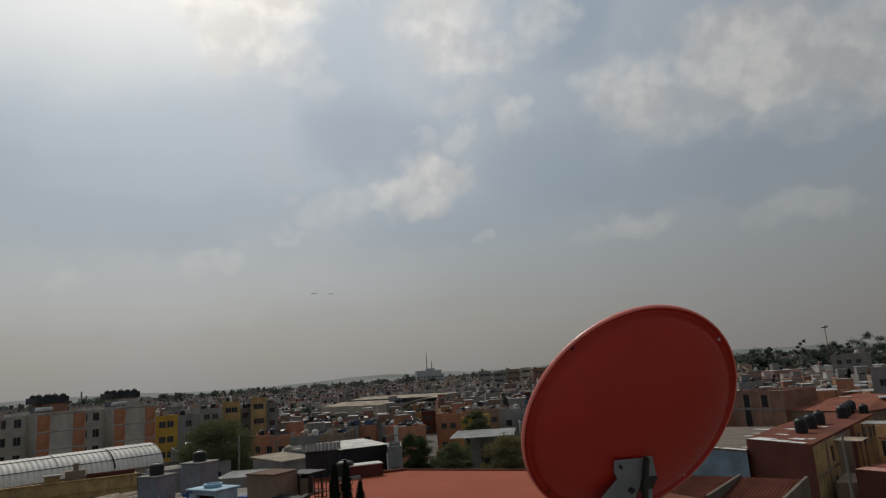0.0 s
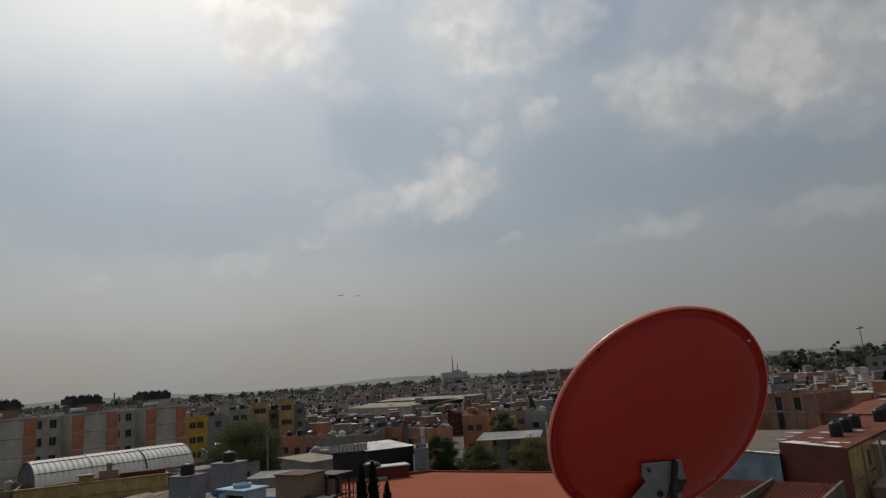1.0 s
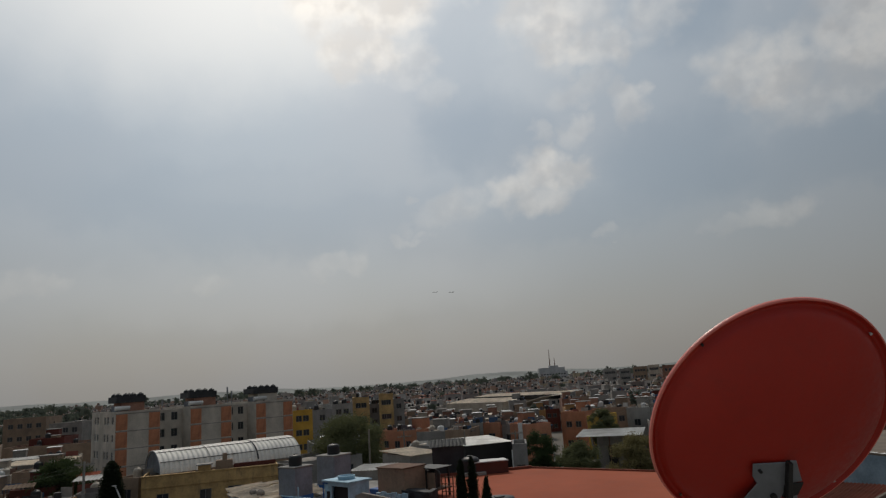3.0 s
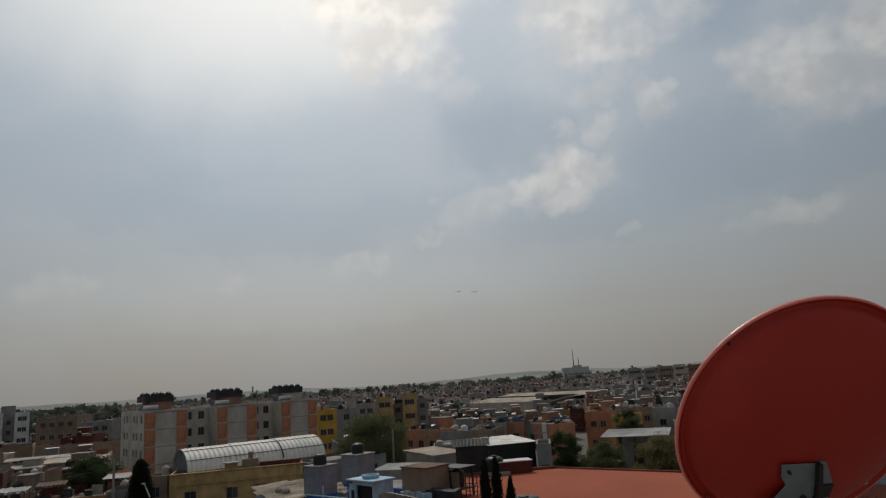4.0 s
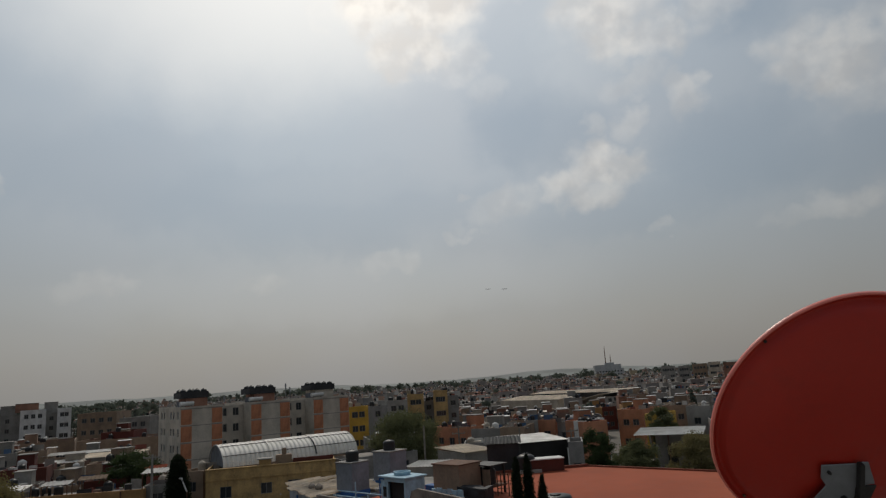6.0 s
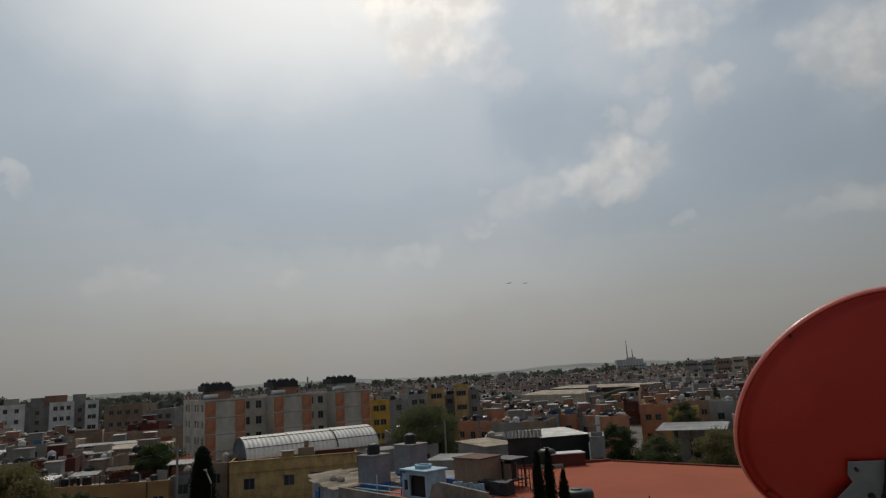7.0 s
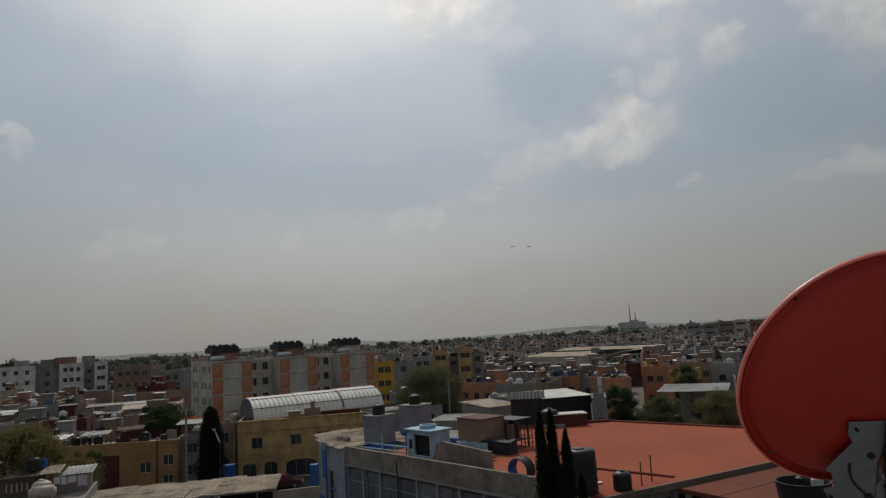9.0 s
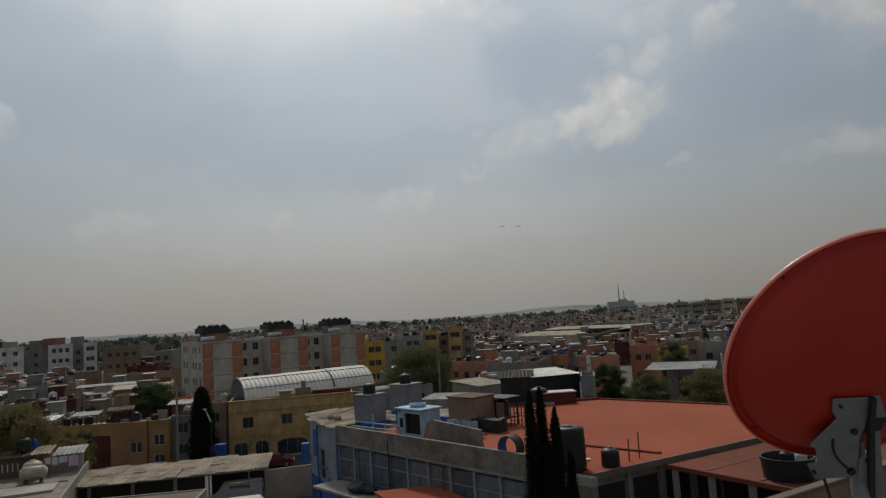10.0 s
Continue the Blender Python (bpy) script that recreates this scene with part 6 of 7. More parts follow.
for x0, x1, z, mat_ in ((-0.2, 3.9, 5.55, "brown_screed"), (5.5, lw + 0.1, 5.35, "white"), (3.9, 5.4, 5.6, "old_sheet")):
    bm = corrugated(x1 - x0, 3.2, z, z + 0.2, 0.3, 0.03)
    bm.transform(Matrix.Translation((x0, 3.4, 0)))
    part("roof_sheet", bm, mat_, laundry)
water_tank(lm_ @ Vector((4.35, 2.3, 3.88)), 0.7, 1.5, "tank_beige")
hz = thing("gas_tank", lm_ @ Matrix.Translation((4.7, 0.7, 3.88)), "beige horizontal gas tank on a stand", "gas tank")
bm = bmesh.new()
rod(bm, (-0.9, 0, 0.75), (0.9, 0, 0.75), 0.5, 20)
bmesh.ops.bevel(bm, geom=[e for e in bm.edges if abs(e.verts[0].co.x - e.verts[1].co.x) < 1e-4], offset=0.16, segments=3, affect="EDGES")
part("body", bm, "tank_beige", hz, smooth=True)
part("foot", boxes((-0.6, -0.35, 0, -0.45, 0.35, 0.36)), "rust", hz)
part("foot", boxes((0.45, -0.35, 0, 0.6, 0.35, 0.36)), "rust", hz)
water_tank(lm_ @ Vector((3.2, 5.2, 5.72)), 0.55, 1.15)
water_tank(lm_ @ Vector((0.6, 5.3, 5.72)), 0.55, 1.1)
water_tank(lm_ @ Vector((3.7, 6.3, 5.72)), 0.35, 0.8, "blue")
bm = bmesh.new()
rod(bm, lm_ @ Vector((4.9, 3.0, 5.3)), lm_ @ Vector((lw - 0.1, 2.6, 5.4)), 0.012, 4)
tagged(part("clothes_line", bm, "cable"), "thin clothes line stretched over the roof", "line")
for i, (x, w_, h_, mat_) in enumerate(((5.1, 0.4, 0.5, "cloth"), (5.6, 0.4, 0.6, "cloth"), (6.1, 0.6, 0.5, "cloth"), (6.8, 0.7, 0.85, "pink_cloth"))):
    bm = bmesh.new()
    g = [[bm.verts.new(lm_ @ Vector((x + w_ * a / 4, 2.85 + 0.06 * math.sin(a * 2.1 + i) - 0.1 * (x - 4.9) / 3, 5.33 - h_ * b / 4 - 0.03 * abs(a - 2)))) for b in range(5)] for a in range(5)]
    for a in range(4):
        for b in range(4):
            bm.faces.new((g[a][b], g[a + 1][b], g[a + 1][b + 1], g[a][b + 1]))
    ob = tagged(part("laundry", bm, mat_), "pale washing hung on the clothes line", "laundry", "hanging laundry")
    ob.modifiers.new("cloth", "SOLIDIFY").thickness = 0.01

# ---- dark red house with tanks ----
def flat(p):
    return (p[0], p[1])


red_a, red_b = pol(-23.42, 75.7), pol(-27.83, 70.2)
red_c, red_d = Vector((45.0, 75.9, 0)), Vector((40.2, 81.5, 0))
red_e, red_f = Vector((53.4, 85.4, 0)), Vector((55.0, 95.0, 0))
red = thing("red_house", Matrix(), "dark red house with a whitewashed flat roof edge", "house")
part("wall", slab_from([flat(red_a), flat(red_b), flat(red_c), flat(red_d)], 0, 5.86), "red_wall", red)
part("roof", slab_from([flat(p) for p in (red_a, red_b, red_c, red_d)], 5.865, 6.0), "worn_red_roof", red, "dull red roof slab")
front_m, front_w = between(red_a, red_b)
for x0, x1, d0, d1 in ((0.05, 2.6, 0.04, 1.7), (2.6, 4.9, 0.06, 1.1), (4.9, 6.9, 0.05, 0.8), (3.2, 4.9, 2.2, 3.2), (-3.4, -0.9, 8.6, 10.0), (4.4, 5.4, 2.9, 3.6), (-2.0, -0.9, 12.0, 12.9), (-0.6, 0.9, 4.4, 5.2)):
    bm = slab_from([(x0, d0), (x1, d0 - 0.02), (x1 - 0.25, d1), (x0 + 0.2, d1 * 0.94)], 6.003, 6.02)
    bm.transform(front_m)
    part("whitewash", bm, "white", red, "flaking whitewash patch on the roof")
side_m, side_w = between(red_b, red_e)
half = (red_c - red_b).length
bm = boxes((0.02, -0.03, 0.1, 9.0, -0.004, 3.0), (0.02, -0.03, 3.2, 9.0, -0.004, 5.8))
bm.transform(side_m)
part("side_wall", bm, "yellow", red, "faded yellow painted side wall")
bm = boxes((0.02, -0.10, 3.0, 6.5, -0.004, 3.2), (4.6, -0.12, 0.1, 5.1, -0.004, 5.84), (9.0, -0.05, 0.1, 16.0, -0.004, 5.7))
bm.transform(side_m)
part("band", bm, "tan", red, "dark brown band between the floors")
for x, z, w_, h_ in ((6.4, 3.6, 1.0, 1.5), (6.6, 0.8, 1.0, 1.5), (10.5, 3.6, 1.2, 1.4)):
    window(red, side_m @ Matrix.Translation((x, -0.03, z)), w_, h_)
tail = thing("rear_house", Matrix(), "yellow rear house under a stained red flat roof", "house")
part("wall", slab_from([flat(red_c + Vector((0.02, 0.03, 0))), flat(red_e), flat(red_f), flat(red_d + Vector((0.02, 0.03, 0)))], 0, 5.8), "ochre", tail)
part("roof", slab_from([flat(red_c + Vector((0.02, 0.03, 0))), flat(red_e), flat(red_f), flat(red_d + Vector((0.02, 0.03, 0)))], 5.805, 5.97), "worn_red_roof", tail, "stained dull red roof slab")
for x, z, w_, h_ in ((half + 1.2, 3.5, 1.0, 1.4), (half + 4.0, 3.3, 1.6, 1.9), (half + 8.0, 3.4, 1.1, 1.5), (half + 10.5, 3.4, 1.1, 1.5)):
    window(tail, side_m @ Matrix.Translation((x, -0.05, z)), w_, h_)
# pale canopies along the yellow wall
for az0, az1, far_, z_, mat_ in ((-28.9, -31.0, 78, 5.45, "fibre"), (-31.1, -33.6, 88, 6.0, "white")):
    cm, cw = between(pol(az0, far_), pol(az1, far_ - 1))
    can = thing("canopy", cm, "pale sheet canopy on thin posts beside the yellow wall", "canopy", "side canopies")
    bm = corrugated(cw, 2.2, z_, z_ + 0.12, 0.3, 0.03)
    part("sheet", bm, mat_, can)
    for x in (0.15, cw - 0.15):
        part("post", boxes((x - 0.05, 0.05, 0, x + 0.05, 0.15, z_ - 0.02)), "rust", can)
# yellow neighbour across the yard, with a red roof terrace
neigh, nm_, nw = house("yellow_house", pol(-31.95, 85), pol(-36.0, 79), 9, 6.1, "ochre", "yellow house with a red roof terrace", "old_red_roof", holes=[(0.5, 3.0, 1.3, 4.6), (2.6, 2.8, 4.2, 5.0), (5.4, 3.2, 6.4, 4.8)], parapet=0.15)
part("terrace_edge", boxes((1.2, -0.9, 4.9, nw, -0.01, 5.06), bevel=0.02), "red_wall", neigh, "red balcony slab")
tagged(part("yard_shed", slab_from([(34.6, 62.6), (37.2, 61.6), (40.6, 65.6), (38.0, 67.0)], 0, 2.5), "tan"), "low brown yard shed beside the red house", "shed")
# low dark red garage with a faded pink roof
gar, gm_, gw = house("garage", pol(-30.28, 69.3), pol(-35.5, 66.0), 7, 4.0, "red_wall", "low dark red garage with a faded pink roof", "old_red_roof", holes=[], parapet=0.05)
part("roof_coat", boxes((0.0, 0.0, 4.003, gw, 1.6, 4.03)), "pink_coat", gar, "faded pink roof coating")
part("lamp", boxes((2.4, -0.14, 2.3, 2.6, -0.002, 2.65), bevel=0.02), "white", gar, "small white wall lamp")
for k in (0.0, 0.5, 1.0):
    water_tank((36.6 + 5.6 * k, 70.9 + 6.6 * k, 6.0), 0.62, 1.6)
for k in (0.0, 0.33, 0.66, 1.0):
    water_tank((47.9 + 5.2 * k, 82.6 + 6.8 * k, 5.97), 0.62, 1.6)
water_tank((53.0, 86.6, 5.97), 0.55, 1.2)
FOOT.append((Vector((40, 74, 0)), 11))
FOOT.append((Vector((50, 86, 0)), 9))
# low blue-fronted house with a wide brown screed roof
low = thing("screed_house", Matrix(), "low pale blue house with a wide brown screed roof", "house")
low_pts = [flat(pol(-18.2, 81.5)), flat(pol(-23.36, 74.9)), flat(red_a), flat(red_d), flat(pol(-25.6, 98)), flat(pol(-19, 101))]
part("wall", slab_from([low_pts[0], low_pts[1], (30.05, 69.9), (40.1, 81.7), low_pts[4], low_pts[5]], 0, 4.75), "dull_blue", low, "faded pale blue painted wall")
part("roof", slab_from([low_pts[0], low_pts[1], (30.05, 69.9), (40.1, 81.7), low_pts[4], low_pts[5]], 4.755, 4.95), "brown_screed", low, "brown screed roof slab")
low_m, low_w = between(pol(-18.2, 81.5), pol(-23.36, 74.9))
for x0, x1, d0, d1 in ((low_w - 3.4, low_w - 0.3, 0.02, 0.7), (low_w - 6.0, low_w - 3.7, 0.05, 0.55), (low_w - 2.2, low_w - 0.9, 1.8, 2.6), (low_w - 9.6, low_w - 8.2, 12.5, 13.4), (low_w - 12.5, low_w - 10.2, 16.2, 17.3), (low_w - 8.6, low_w - 7.2, 9.8, 10.6)):
    bm = slab_from([(x0, d0), (x1, d0 + 0.1), (x1 - 0.15, d1), (x0 + 0.25, d1 * 0.97)], 4.953, 4.975)
    bm.transform(low_m)
    part("whitewash", bm, "white", low, "loose white sheet on the roof")
FOOT.append((Vector((33, 82, 0)), 12))
# unfinished brick house: concrete columns and slab edges round brick panels
raw_m, raw_w = between(pol(-22.9, 113), pol(-26.45, 108))
raw = thing("brick_house", raw_m, "unfinished red brick house with concrete columns and slabs", "house")
part("wall", shell(raw_w, 8, 8.9, [(1.9, 6.5, 2.9, 8.4), (1.9, 3.2, 2.9, 6.1), (4.9, 6.6, 5.9, 8.3)]), "dull_brick", raw)
part("roof", boxes((0.17, 0.17, 8.3, raw_w - 0.17, 7.8, 8.45)), "roof", raw)
# dark sheet behind the front, added to paint the inside as shaded
part("inner_shade", boxes((0.4, 0.45, 0, 7.0, 0.5, 8.2)), "dark", raw)
# dark panels in the holes paint the shade of the rooms
for x0, z0, x1, z1 in ((1.95, 6.5, 2.85, 8.4), (1.95, 3.2, 2.85, 6.1), (4.95, 6.6, 5.85, 8.3)):
    part("opening_shade", boxes((x0, 0.005, z0, x1, 0.03, z1)), "dark", raw, "dark panel painting the shade in an unglazed opening")
for x in (0.0, 1.6, 3.0, 4.6, 6.1, raw_w - 0.25):
    part("column", boxes((x, -0.05, 0, x + 0.24, -0.003, 9.3)), "tan", raw)
for z in (2.9, 6.2):
    part("slab_edge", boxes((-0.05, -0.08, z, raw_w + 0.05, -0.052, z + 0.18)), "cement", raw)
FOOT.append((raw_m @ Vector((raw_w / 2, 4, 0)), 7))
# house under a broad low hipped red roof
hip_m, hip_w = between(pol(-25.7, 110), pol(-31.5, 103))
hip = thing("hipped_house", hip_m, "wide house under a broad low hipped red roof", "house")
part("wall", shell(hip_w, 16, 6.2, grid_holes(hip_w, 2, 3, 3, (1.2, 1.1), 1.0)), "tan", hip)
bm = bmesh.new()
ev = [bm.verts.new(p) for p in ((-0.5, -0.6, 6.15), (hip_w + 0.5, -0.6, 6.15), (hip_w + 0.5, 16.5, 6.15), (-0.5, 16.5, 6.15))]
rg = [bm.verts.new((hip_w * 0.45, 11.0, 7.6)), bm.verts.new((hip_w * 0.75, 11.0, 7.5))]
for face in ((ev[0], ev[1], rg[1], rg[0]), (ev[1], ev[2], rg[1]), (ev[2], ev[3], rg[0], rg[1]), (ev[3], ev[0], rg[0]), (ev[3], ev[2], ev[1], ev[0])):
    bm.faces.new(face)
part("roof", bm, "tile_red", hip, "weathered red tiled hip roof")
for x, y, w_ in ((hip_w * 0.36, 8.5, 1.6), (hip_w * 0.86, 7.5, 1.4)):
    bm = boxes((0, 0, 0, w_, 1.6, 0.05))
    bm.transform(hip_m @ Matrix.Translation((x, y, 7.3)))
    tagged(part("loose_sheet", bm, "white"), "white metal sheet lying on the red roof", "sheet", "loose roof sheets")
FOOT.append((hip_m @ Vector((hip_w / 2, 8, 0)), 11))
cypress(pol(-31.0, 170), 9.6, 1.1, "small dark cypress between far houses", 17, True)
# red corrugated roofs in front, with low end walls
tin_m, tin_w = between(pol(-13.5, 60), pol(-25.8, 56))
front_shed = thing("red_tin_shed", tin_m, "shed with faded red corrugated roof between low end walls", "shed")
bm = corrugated(tin_w, 7.0, 3.7, 4.2, 0.28, 0.035)
part("roof_sheet", bm, "old_red_roof", front_shed)
part("wall", boxes((0, 0.3, 0, tin_w, 7.0, 3.6)), "tan", front_shed)
for x in (tin_w - 5.2, tin_w - 0.1):
    part("end_wall", boxes((x, -2.5, 0, x + 0.25, 7.2, 4.4), bevel=0.02), "brown_screed", front_shed)
FOOT.append((tin_m @ Vector((tin_w / 2, 3, 0)), 9))
for az_, far_, mat_, w_, z_ in ((-24.6, 128, "white", 9, 7.9), (-26.6, 141, "tin", 8, 7.4), (-28.0, 126, "white", 9, 7.75), (-30.4, 146, "tin", 8, 7.2),
                                    (-31.9, 131, "white", 9, 7.1), (-34.0, 112, "white", 6, 7.2), (-33.0, 150, "tin", 8, 7.6)):
    aw = thing("sheet_roof", Matrix.Translation(pol(az_, far_, 0)) @ Matrix.Rotation(radians(-25), 4, "Z"), "pale sheet awning on thin posts over a roof", "sheet roof", "sheet roofs")
    bm = corrugated(w_, 2.6, z_, z_ + 0.2, 0.35, 0.03)
    bm.transform(Matrix.Translation((-w_ / 2, -1.3, 0)))
    part("sheet", bm, mat_, aw)
    for x in (-w_ / 2 + 0.2, w_ / 2 - 0.2):
        part("post", boxes((x - 0.05, -0.05, 0, x + 0.05, 0.05, z_ + 0.05)), "rust", aw)

# ---- long market hall ----
hall_m, hall_w = between(pol(10.35, 222), pol(5.6, 205))
hall = thing("market_hall", hall_m, "long low market hall with bright stepped sheet roofs", "hall")
part("wall", shell(hall_w, 22, 6.9, grid_holes(hall_w, 1, 5, 5, (1.8, 1.6), 2.0)), "beige", hall)
bm = corrugated(hall_w + 0.8, 10, 6.95, 7.9, 0.9, 0.05)
part("roof_sheet", bm, "fibre", hall)
bm = corrugated(hall_w + 12, 9, 8.3, 8.9, 0.9, 0.05)
bm.transform(Matrix.Translation((3, 10, 0)))
part("roof_sheet", bm, "fibre", hall)
part("clerestory", boxes((3, 9.9, 6.9, hall_w + 14, 10.1, 8.2)), "dark", hall)
bm = bmesh.new()
prev = None
for j in range(11):
    x = hall_w + 1 + 17 * j / 10
    z = 4.4 + 3.9 * math.sin(math.pi / 2 * j / 10)
    row = (bm.verts.new((x, 2, z)), bm.verts.new((x, 9.5, z + 0.2)))
    if prev:
        bm.faces.new((prev[0], row[0], row[1], prev[1]))
    prev = row
part("curved_roof", bm, "fibre", hall).modifiers.new("thick", "SOLIDIFY").thickness = 0.15
# solid dark block stands for the truss and the shade under the curved roof
part("truss_shade", boxes((hall_w + 1.2, 2.3, 0, hall_w + 17.8, 9.2, 4.3)), "dark", hall)
FOOT.append((hall_m @ Vector((hall_w / 2 + 10, 10, 0)), 26))
FOOT += [(pol(9.6, 205), 9), (pol(6.6, 194), 9), (pol(8.4, 186), 9), (pol(5.6, 180), 8)]

# ---- far tower block with two masts ----
tb = thing("tower_block", Matrix.Translation(pol(1.25, 900)) @ Matrix.Rotation(radians(10), 4, "Z"), "pale grey office block with two red and white masts", "building")
part("body", boxes((-17, 0, 0, 17, 14, 21.5), (-17, -2, 0, 20, 0, 16), (-3, 4, 21.5, 9, 10, 24)), "far_grey", tb)
for x, h in ((-1.6, 45.5), (5.0, 34.0)):
    bm = bmesh.new()
    rod(bm, (x, 5, 21), (x, 5, h), 0.75, 6, 0.3)
    part("mast", bm, "rust", tb)
for i in range(9):
    for z in (4, 8, 12):
        window(tb, Matrix.Translation((-15.5 + 3.8 * i, -2.01, z)), 2.4, 1.6)

# ---- lamp mast at the trees ----
lampm = thing("flood_light_mast", pose(*pol(-29.95, 250)), "tall slim floodlight mast above the trees", "light mast")
bm = bmesh.new()
rod(bm, (0, 0, 0), (0, 0, 21), 0.18, 8, 0.10)
part("shaft", bm, "rust", lampm)
part("lamp_head", lathe([(0, 20.8), (1.0, 20.9), (1.05, 21.2), (0.5, 21.6), (0, 21.6)], 12), "galvanised", lampm)

# ---- two aeroplanes far off ----
def aeroplane(place, heading, size):
    ob = thing("aeroplane", pose(*place, 0, 0, heading), "small grey aeroplane flying far off under the clouds", "aeroplane", "aeroplanes")
    s = size
    bm = lathe([(0, -0.5 * s), (0.03 * s, -0.46 * s), (0.045 * s, -0.3 * s), (0.045 * s, 0.3 * s), (0.02 * s, 0.47 * s), (0, 0.5 * s)], 12)
    bm.transform(Matrix.Rotation(math.pi / 2, 4, "Y"))
    part("fuselage", bm, "plane_skin", ob)
    part("wing", slab_from([(0.10 * s, 0), (-0.02 * s, 0.5 * s), (-0.08 * s, 0.5 * s), (-0.10 * s, 0), (-0.08 * s, -0.5 * s), (-0.02 * s, -0.5 * s)], -0.012 * s, 0.012 * s), "plane_skin", ob)
    part("tail_plane", slab_from([(-0.38 * s, 0), (-0.44 * s, 0.18 * s), (-0.49 * s, 0.18 * s), (-0.48 * s, -0.18 * s), (-0.44 * s, -0.18 * s)], -0.01 * s, 0.01 * s), "plane_skin", ob)
    bm = slab_from([(-0.36 * s, 0), (-0.46 * s, 0.17 * s), (-0.5 * s, 0.17 * s), (-0.48 * s, 0)], -0.01 * s, 0.01 * s)
    bm.transform(Matrix.Rotation(math.pi / 2, 4, "X"))
    part("fin", bm, "plane_skin", ob)
    return ob


aeroplane(Vector((0, 0, EYE)) + direction(10.7, 7.53) * 2600, 205, 22)
aeroplane(Vector((0, 0, EYE)) + direction(9.3, 7.43) * 2600, 205, 22)

# ---- houses of the middle distance, each with its roof, windows and tanks ----
rng = random.Random(11)


def free(p, r):
    return all((p - q).length > r + s for q, s in FOOT)


KEEP = [((-22, 55), 14), ((-38, 70), 16), ((-40, 78), 12), ((-12, 46), 16), ((3, 45), 18), ((-58, 105), 20), ((-40, 50), 14), ((-55, 58), 14), ((3, 105), 12), ((-29, 88), 6)]
FOOT += [(Vector((x, y, 0)), r) for (x, y), r in KEEP]
WALLS = ["cement", "concrete", "block", "tan", "orange", "beige", "ochre", "cement", "red_wall", "beige", "dull_brick", "tan", "cement", "dull_brick"]
WORDS = {"cement": "grey rendered", "concrete": "bare concrete", "block": "grey block", "tan": "brown", "orange": "orange painted", "beige": "beige", "ochre": "ochre", "red_wall": "dark red", "white": "whitewashed", "dull_brick": "brown brick"}
count = 0
for ring in range(24):
    far = 96 + 6.6 * ring + 0.12 * ring * ring
    a = -37.0
    row_h = rng.choice((5.6, 5.9, 6.2))
    while a < 55 and count < 285:
        w, d = rng.uniform(3.9, 5.8), rng.uniform(5, 6.6)
        p = pol(a, far)
        if free(p, w * 0.5) and rng.random() < 0.9:
            h = row_h + rng.choice((-2.4, -0.2, 0, 0, 0, 0.15, 0.2, 2.3))
            wall = rng.choice(WALLS)
            turn = radians(a * 0.7 + 4 + rng.uniform(-3, 3))
            u = Vector((math.cos(turn), math.sin(turn), 0)) * (w / 2)
            floors = 1 if h < 4 else 2 if h < 7 else 3
            ob, hm, hw = house("house", p - u, p + u, d, h, wall, WORDS[wall] + (" single-storey" if floors == 1 else " two-storey" if floors == 2 else " three-storey") + " flat-roofed town house",
                               rng.choice(("roof", "roof", "old_red_roof", "concrete")), holes=[] if rng.random() < 0.15 else None, floors=floors, count=rng.choice((1, 2, 2)), size=(0.95, 1.0), group="town houses")
            FOOT.append((hm @ Vector((hw / 2, d / 2, 0)), w * 0.46))
            if far < 230:
                LITTER.append((hm, hw, d, h - 0.45))
            count += 1
            if rng.random() < 0.7:
                x = rng.uniform(0.3, hw - 2.4)
                part("stair_head", boxes((x, d * 0.5, h - 0.45, x + 2.0, d * 0.5 + 2.0, h + 1.5)), rng.choice((wall, "dull_brick", "cement")), ob)
                part("stair_head_roof", boxes((x - 0.1, d * 0.5 - 0.1, h + 1.502, x + 2.1, d * 0.5 + 2.1, h + 1.6)), rng.choice(("concrete", "tin")), ob)
            if rng.random() < 0.55:
                x = rng.uniform(0.2, hw - 2.2)
                bm = boxes((0, 0, 0, rng.uniform(1.2, 2.0), rng.uniform(1.5, 2.5), 0.05))
                bm.transform(Matrix.Translation((x, 0.4, h + 0.15)) @ Matrix.Rotation(radians(rng.uniform(2, 7)), 4, "X"))
                part("sheet", bm, rng.choice(("tin", "white", "fibre")), ob)
            for _ in range(rng.choice((1, 1, 2, 3))):
                water_tank(hm @ Vector((rng.uniform(0.7, hw - 0.7), rng.uniform(0.7, d * 0.45), h - 0.45)), rng.choice((0.45, 0.55)), rng.choice((0.95, 1.25, 1.45)),
                           rng.choice(("tank_black", "tank_black", "tank_black", "white", "tank_beige")))
        a += (w + rng.choice((0.1, 0.2, 0.3, 0.3, 3.0))) / far * 57.3

# ---- the town beyond, too many to count ----
walls_v, walls_f, roofs_v, roofs_f, tanks_v, tanks_f, dark_v, dark_f = [], [], [], [], [], [], [], []


def add_box(verts, faces, m, x0, y0, z0, x1, y1, z1):
    i = len(verts)
    for z in (z0, z1):
        for x, y in ((x0, y0), (x1, y0), (x1, y1), (x0, y1)):
            verts.append(m @ Vector((x, y, z)))
    faces += [(i, i + 3, i + 2, i + 1), (i + 4, i + 5, i + 6, i + 7), (i, i + 1, i + 5, i + 4), (i + 1, i + 2, i + 6, i + 5), (i + 2, i + 3, i + 7, i + 6), (i + 3, i, i + 4, i + 7)]


sheets_v, sheets_f = [], []


